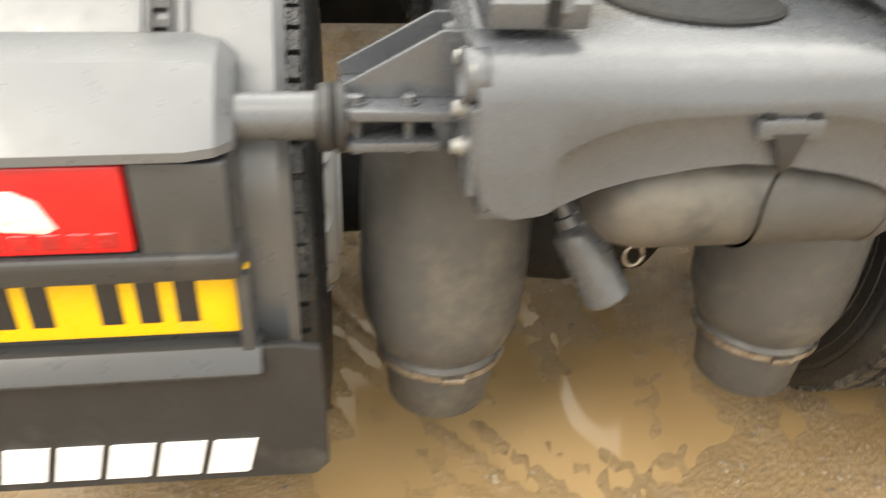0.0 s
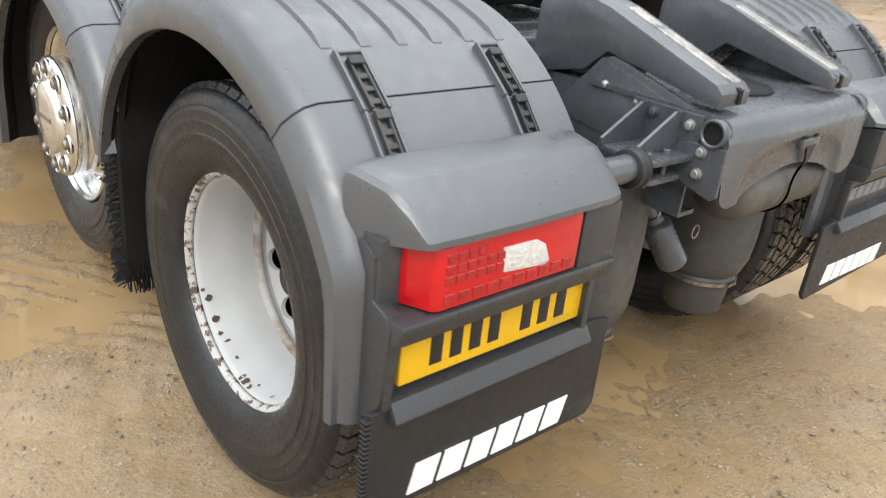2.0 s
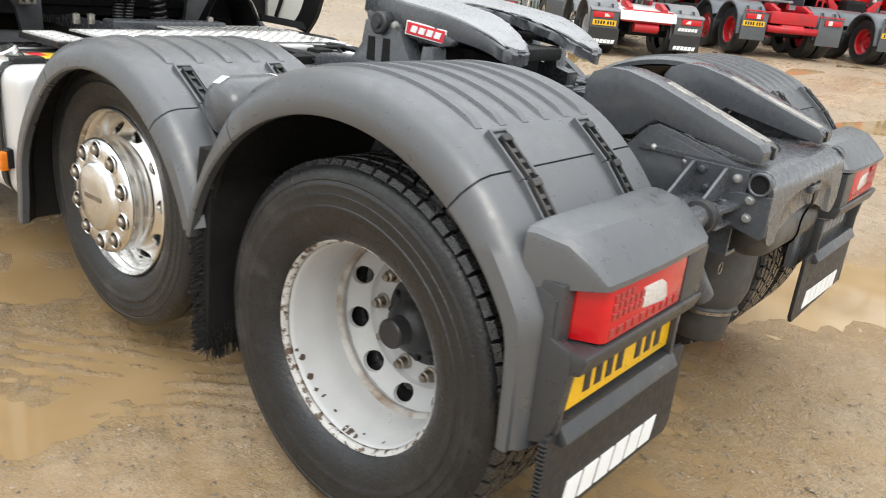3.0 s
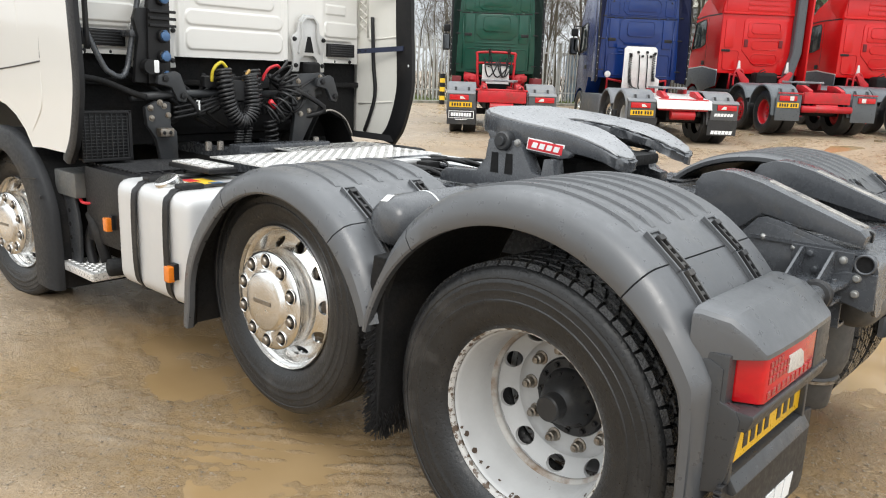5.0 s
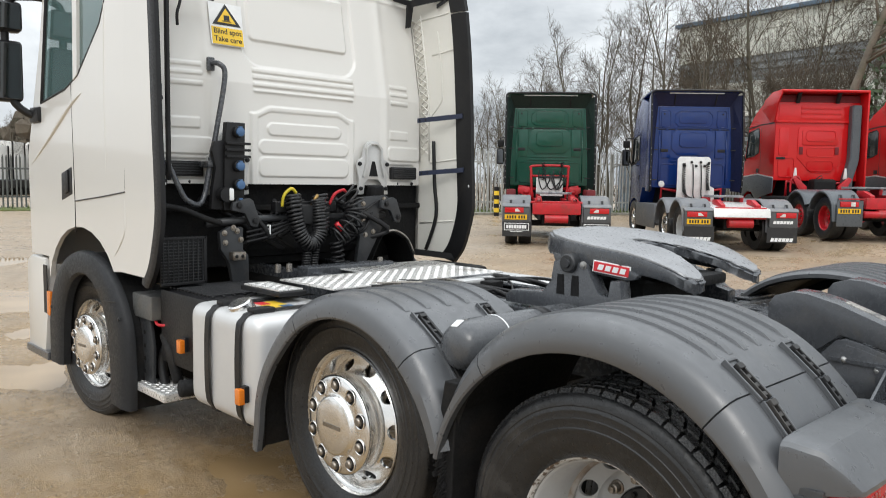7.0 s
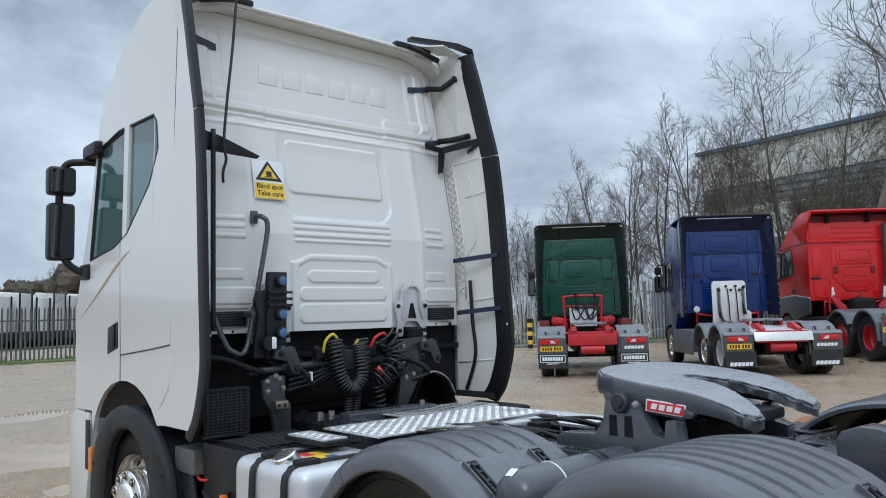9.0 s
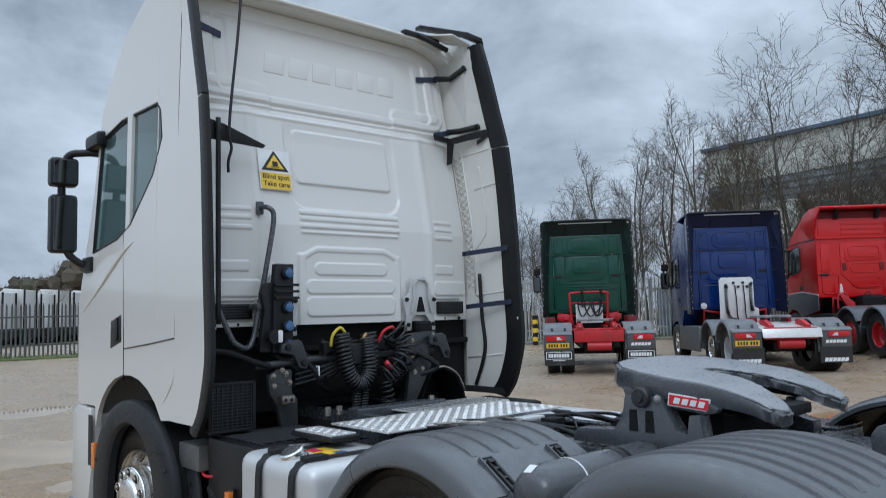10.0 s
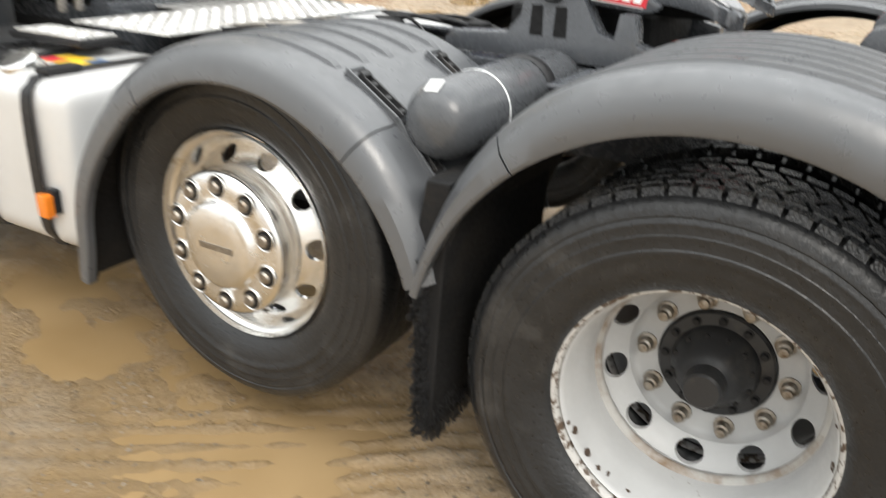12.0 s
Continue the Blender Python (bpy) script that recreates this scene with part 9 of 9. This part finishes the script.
for k in range(3200):
    b = radians(66.0 + 6.0 * rng.random())
    d = rng.uniform(31.5, 35)
    base = Vector((-3.1 + d * math.sin(b), 0.38 + d * math.cos(b), 0.4 + 5.4 * rng.random() ** 0.8))
    tip = base + Vector((rng.uniform(-0.6, 0.6), rng.uniform(-0.6, 0.6), rng.uniform(0.2, 0.9)))
    tube([base, base.lerp(tip, 0.5) + Vector((rng.uniform(-0.12, 0.12), rng.uniform(-0.12, 0.12), 0)), tip], lambda v: 0.006 * (1 - v) + 0.003, 3, bm, cap=False)
    for _ in range(4):
        q = base.lerp(tip, rng.random())
        tube([q, q + Vector((rng.uniform(-0.3, 0.3), rng.uniform(-0.3, 0.3), rng.uniform(0.0, 0.3)))], 0.0035, 3, bm, cap=False)
tagged(part("brushwood", bm, TWIG), "tangled bare brushwood behind the fence", "bushes", kind="stuff")
bm = bmesh.new()
rng = random.Random(33)
for k in range(2200):
    c = rng.choice(((74.8, 33.5, 3.4, 3.6), (75.6, 31, 2.6, 6.5), (73.6, 31, 1.6, 7.0), (72.2, 30, 0.7, 4.6)))
    b = radians(c[0])
    p = Vector((-3.1 + c[1] * math.sin(b), 0.38 + c[1] * math.cos(b), 0.4)) + Vector((rng.gauss(0, c[2] * 0.22), rng.gauss(0, c[2] * 0.22), rng.random() * c[3]))
    n = Vector((rng.uniform(-1, 1), rng.uniform(-1, 1), rng.uniform(-0.3, 1))).normalized() * rng.uniform(0.06, 0.13)
    o = n.orthogonal()
    bm.faces.new([bm.verts.new(p + n), bm.verts.new(p + o * 0.8), bm.verts.new(p - n), bm.verts.new(p - o * 0.8)])
tagged(part("ivy", bm, IVY), "dark evergreen ivy on the trunks by the fence", "ivy", kind="stuff")

# wooded bank far to the front
BANK = material("far_winter_woodland", (0.105, 0.085, 0.062), 0.95, vary=0.35, scale=0.35, bump=0.8, bump_scale=3, dirt=(0.05, 0.06, 0.03), dirt_amount=0.4, dirt_scale=0.3)
bm = bmesh.new()
rng = random.Random(41)
for k in range(1900):
    x = rng.uniform(-60, 70)
    y = rng.uniform(96, 112)
    top = 6.6 + 0.16 * max(-10, min(25, x - 14)) + 0.7 * math.sin(x * 0.21 + 1) + rng.uniform(-0.5, 0.5)
    r = rng.uniform(0.6, 1.3)
    z = rng.uniform(0.5, max(1.0, top - r * 0.6))
    pts = []
    for lat in range(4):
        for lon in range(6):
            a, b2 = math.pi * (lat + 0.5) / 4, 2 * math.pi * (lon + rng.random() * 0.6) / 6
            q = r * rng.uniform(0.7, 1.25)
            pts.append(bm.verts.new((x + q * math.sin(a) * math.cos(b2), y + q * math.sin(a) * math.sin(b2), z + q * math.cos(a))))
    for lat in range(3):
        for lon in range(6):
            bm.faces.new((pts[lat * 6 + lon], pts[lat * 6 + (lon + 1) % 6], pts[lat * 6 + 6 + (lon + 1) % 6], pts[lat * 6 + 6 + lon]))
    for _ in range(12):
        s0 = Vector((x + rng.uniform(-r, r), y - rng.uniform(0, r), z + r * 0.3))
        bm.faces.new([bm.verts.new(s0), bm.verts.new(s0 + Vector((0.05, 0, 0))), bm.verts.new(s0 + Vector((rng.uniform(-0.5, 0.5), 0, rng.uniform(0.5, 1.3))))])
tagged(part("backdrop", bm, BANK), "bare brown woodland on a far bank", "woodland", kind="structure")

# row of white cabs behind the front fence
def white_cab(x, y, turn, h):
    t = thing("parked_truck", (0, 0, 0), "white truck cab parked behind the fence", "truck", "white trucks behind the fence")
    out = [(-0.9, 0.7), (-0.9, h - 0.1), (0.4, h), (0.85, h - 0.5), (1.05, 1.9), (1.1, 0.5), (0.8, 0.5), (0.6, 0.95), (0.0, 0.95), (-0.2, 0.6)]
    b = part("cab_body", prism(out, "x", -1.15, 1.15, 0.06, segments=3), WHITE, t, auto=40)
    for s in (-1, 1):
        part("side_window", prism([(0.15, 1.85), (0.85, 1.8), (0.68, h - 0.75), (0.18, h - 0.7)], "x", *sorted((s * 1.13, s * 1.156)), 0.005), DARKGLASS, b)
        part("wheel", lathe([(0.001, 0.14), (0.3, 0.14), (0.5, 0.12), (0.5, -0.12), (0.3, -0.14)], (s * 1.0, 0.3, 0.5), "x", 24, s), RUBBER, t, auto=35)
        part("edge", box(*sorted((s * 1.10, s * 1.17)), -1.0, -0.88, 0.9, h - 0.1, 0.02), BLACK, b)
    part("chassis", box(-0.9, 0.9, -5.0, -0.6, 0.5, 1.0, 0.05), DEEP, t)
    for s in (-1, 1):
        part("wheel", lathe([(0.001, 0.14), (0.3, 0.14), (0.5, 0.12), (0.5, -0.12), (0.3, -0.14)], (s * 1.0, -3.6, 0.5), "x", 24, s), RUBBER, t, auto=35)
    t.matrix_basis = pose(x, y, 0.38, 0, 0, turn)


rng = random.Random(6)
for k in range(14):
    white_cab(-4 + 1.75 * k, 42 + 2.3 * k + rng.uniform(-0.2, 0.2), 56 + rng.uniform(-3, 3), rng.uniform(3.0, 3.4) + 0.05 * k)
lp = thing("lamp_post", (8.2, 62, 0.38), "slim grey lamp post", "lamp post")
part("pole", tube([(8.2, 62, 0.3), (8.2, 62, 6.6)], 0.07, 8), ZINC, lp)
part("lantern", box(8.0, 8.7, 61.85, 62.15, 6.5, 6.65, 0.04), ZINC, lp)
part("camera_dome", lathe([(0.001, -0.15), (0.13, -0.1), (0.15, 0.0), (0.1, 0.12), (0.001, 0.14)], (7.95, 62, 4.6), "z", 12), ZINC, lp, smooth=True)
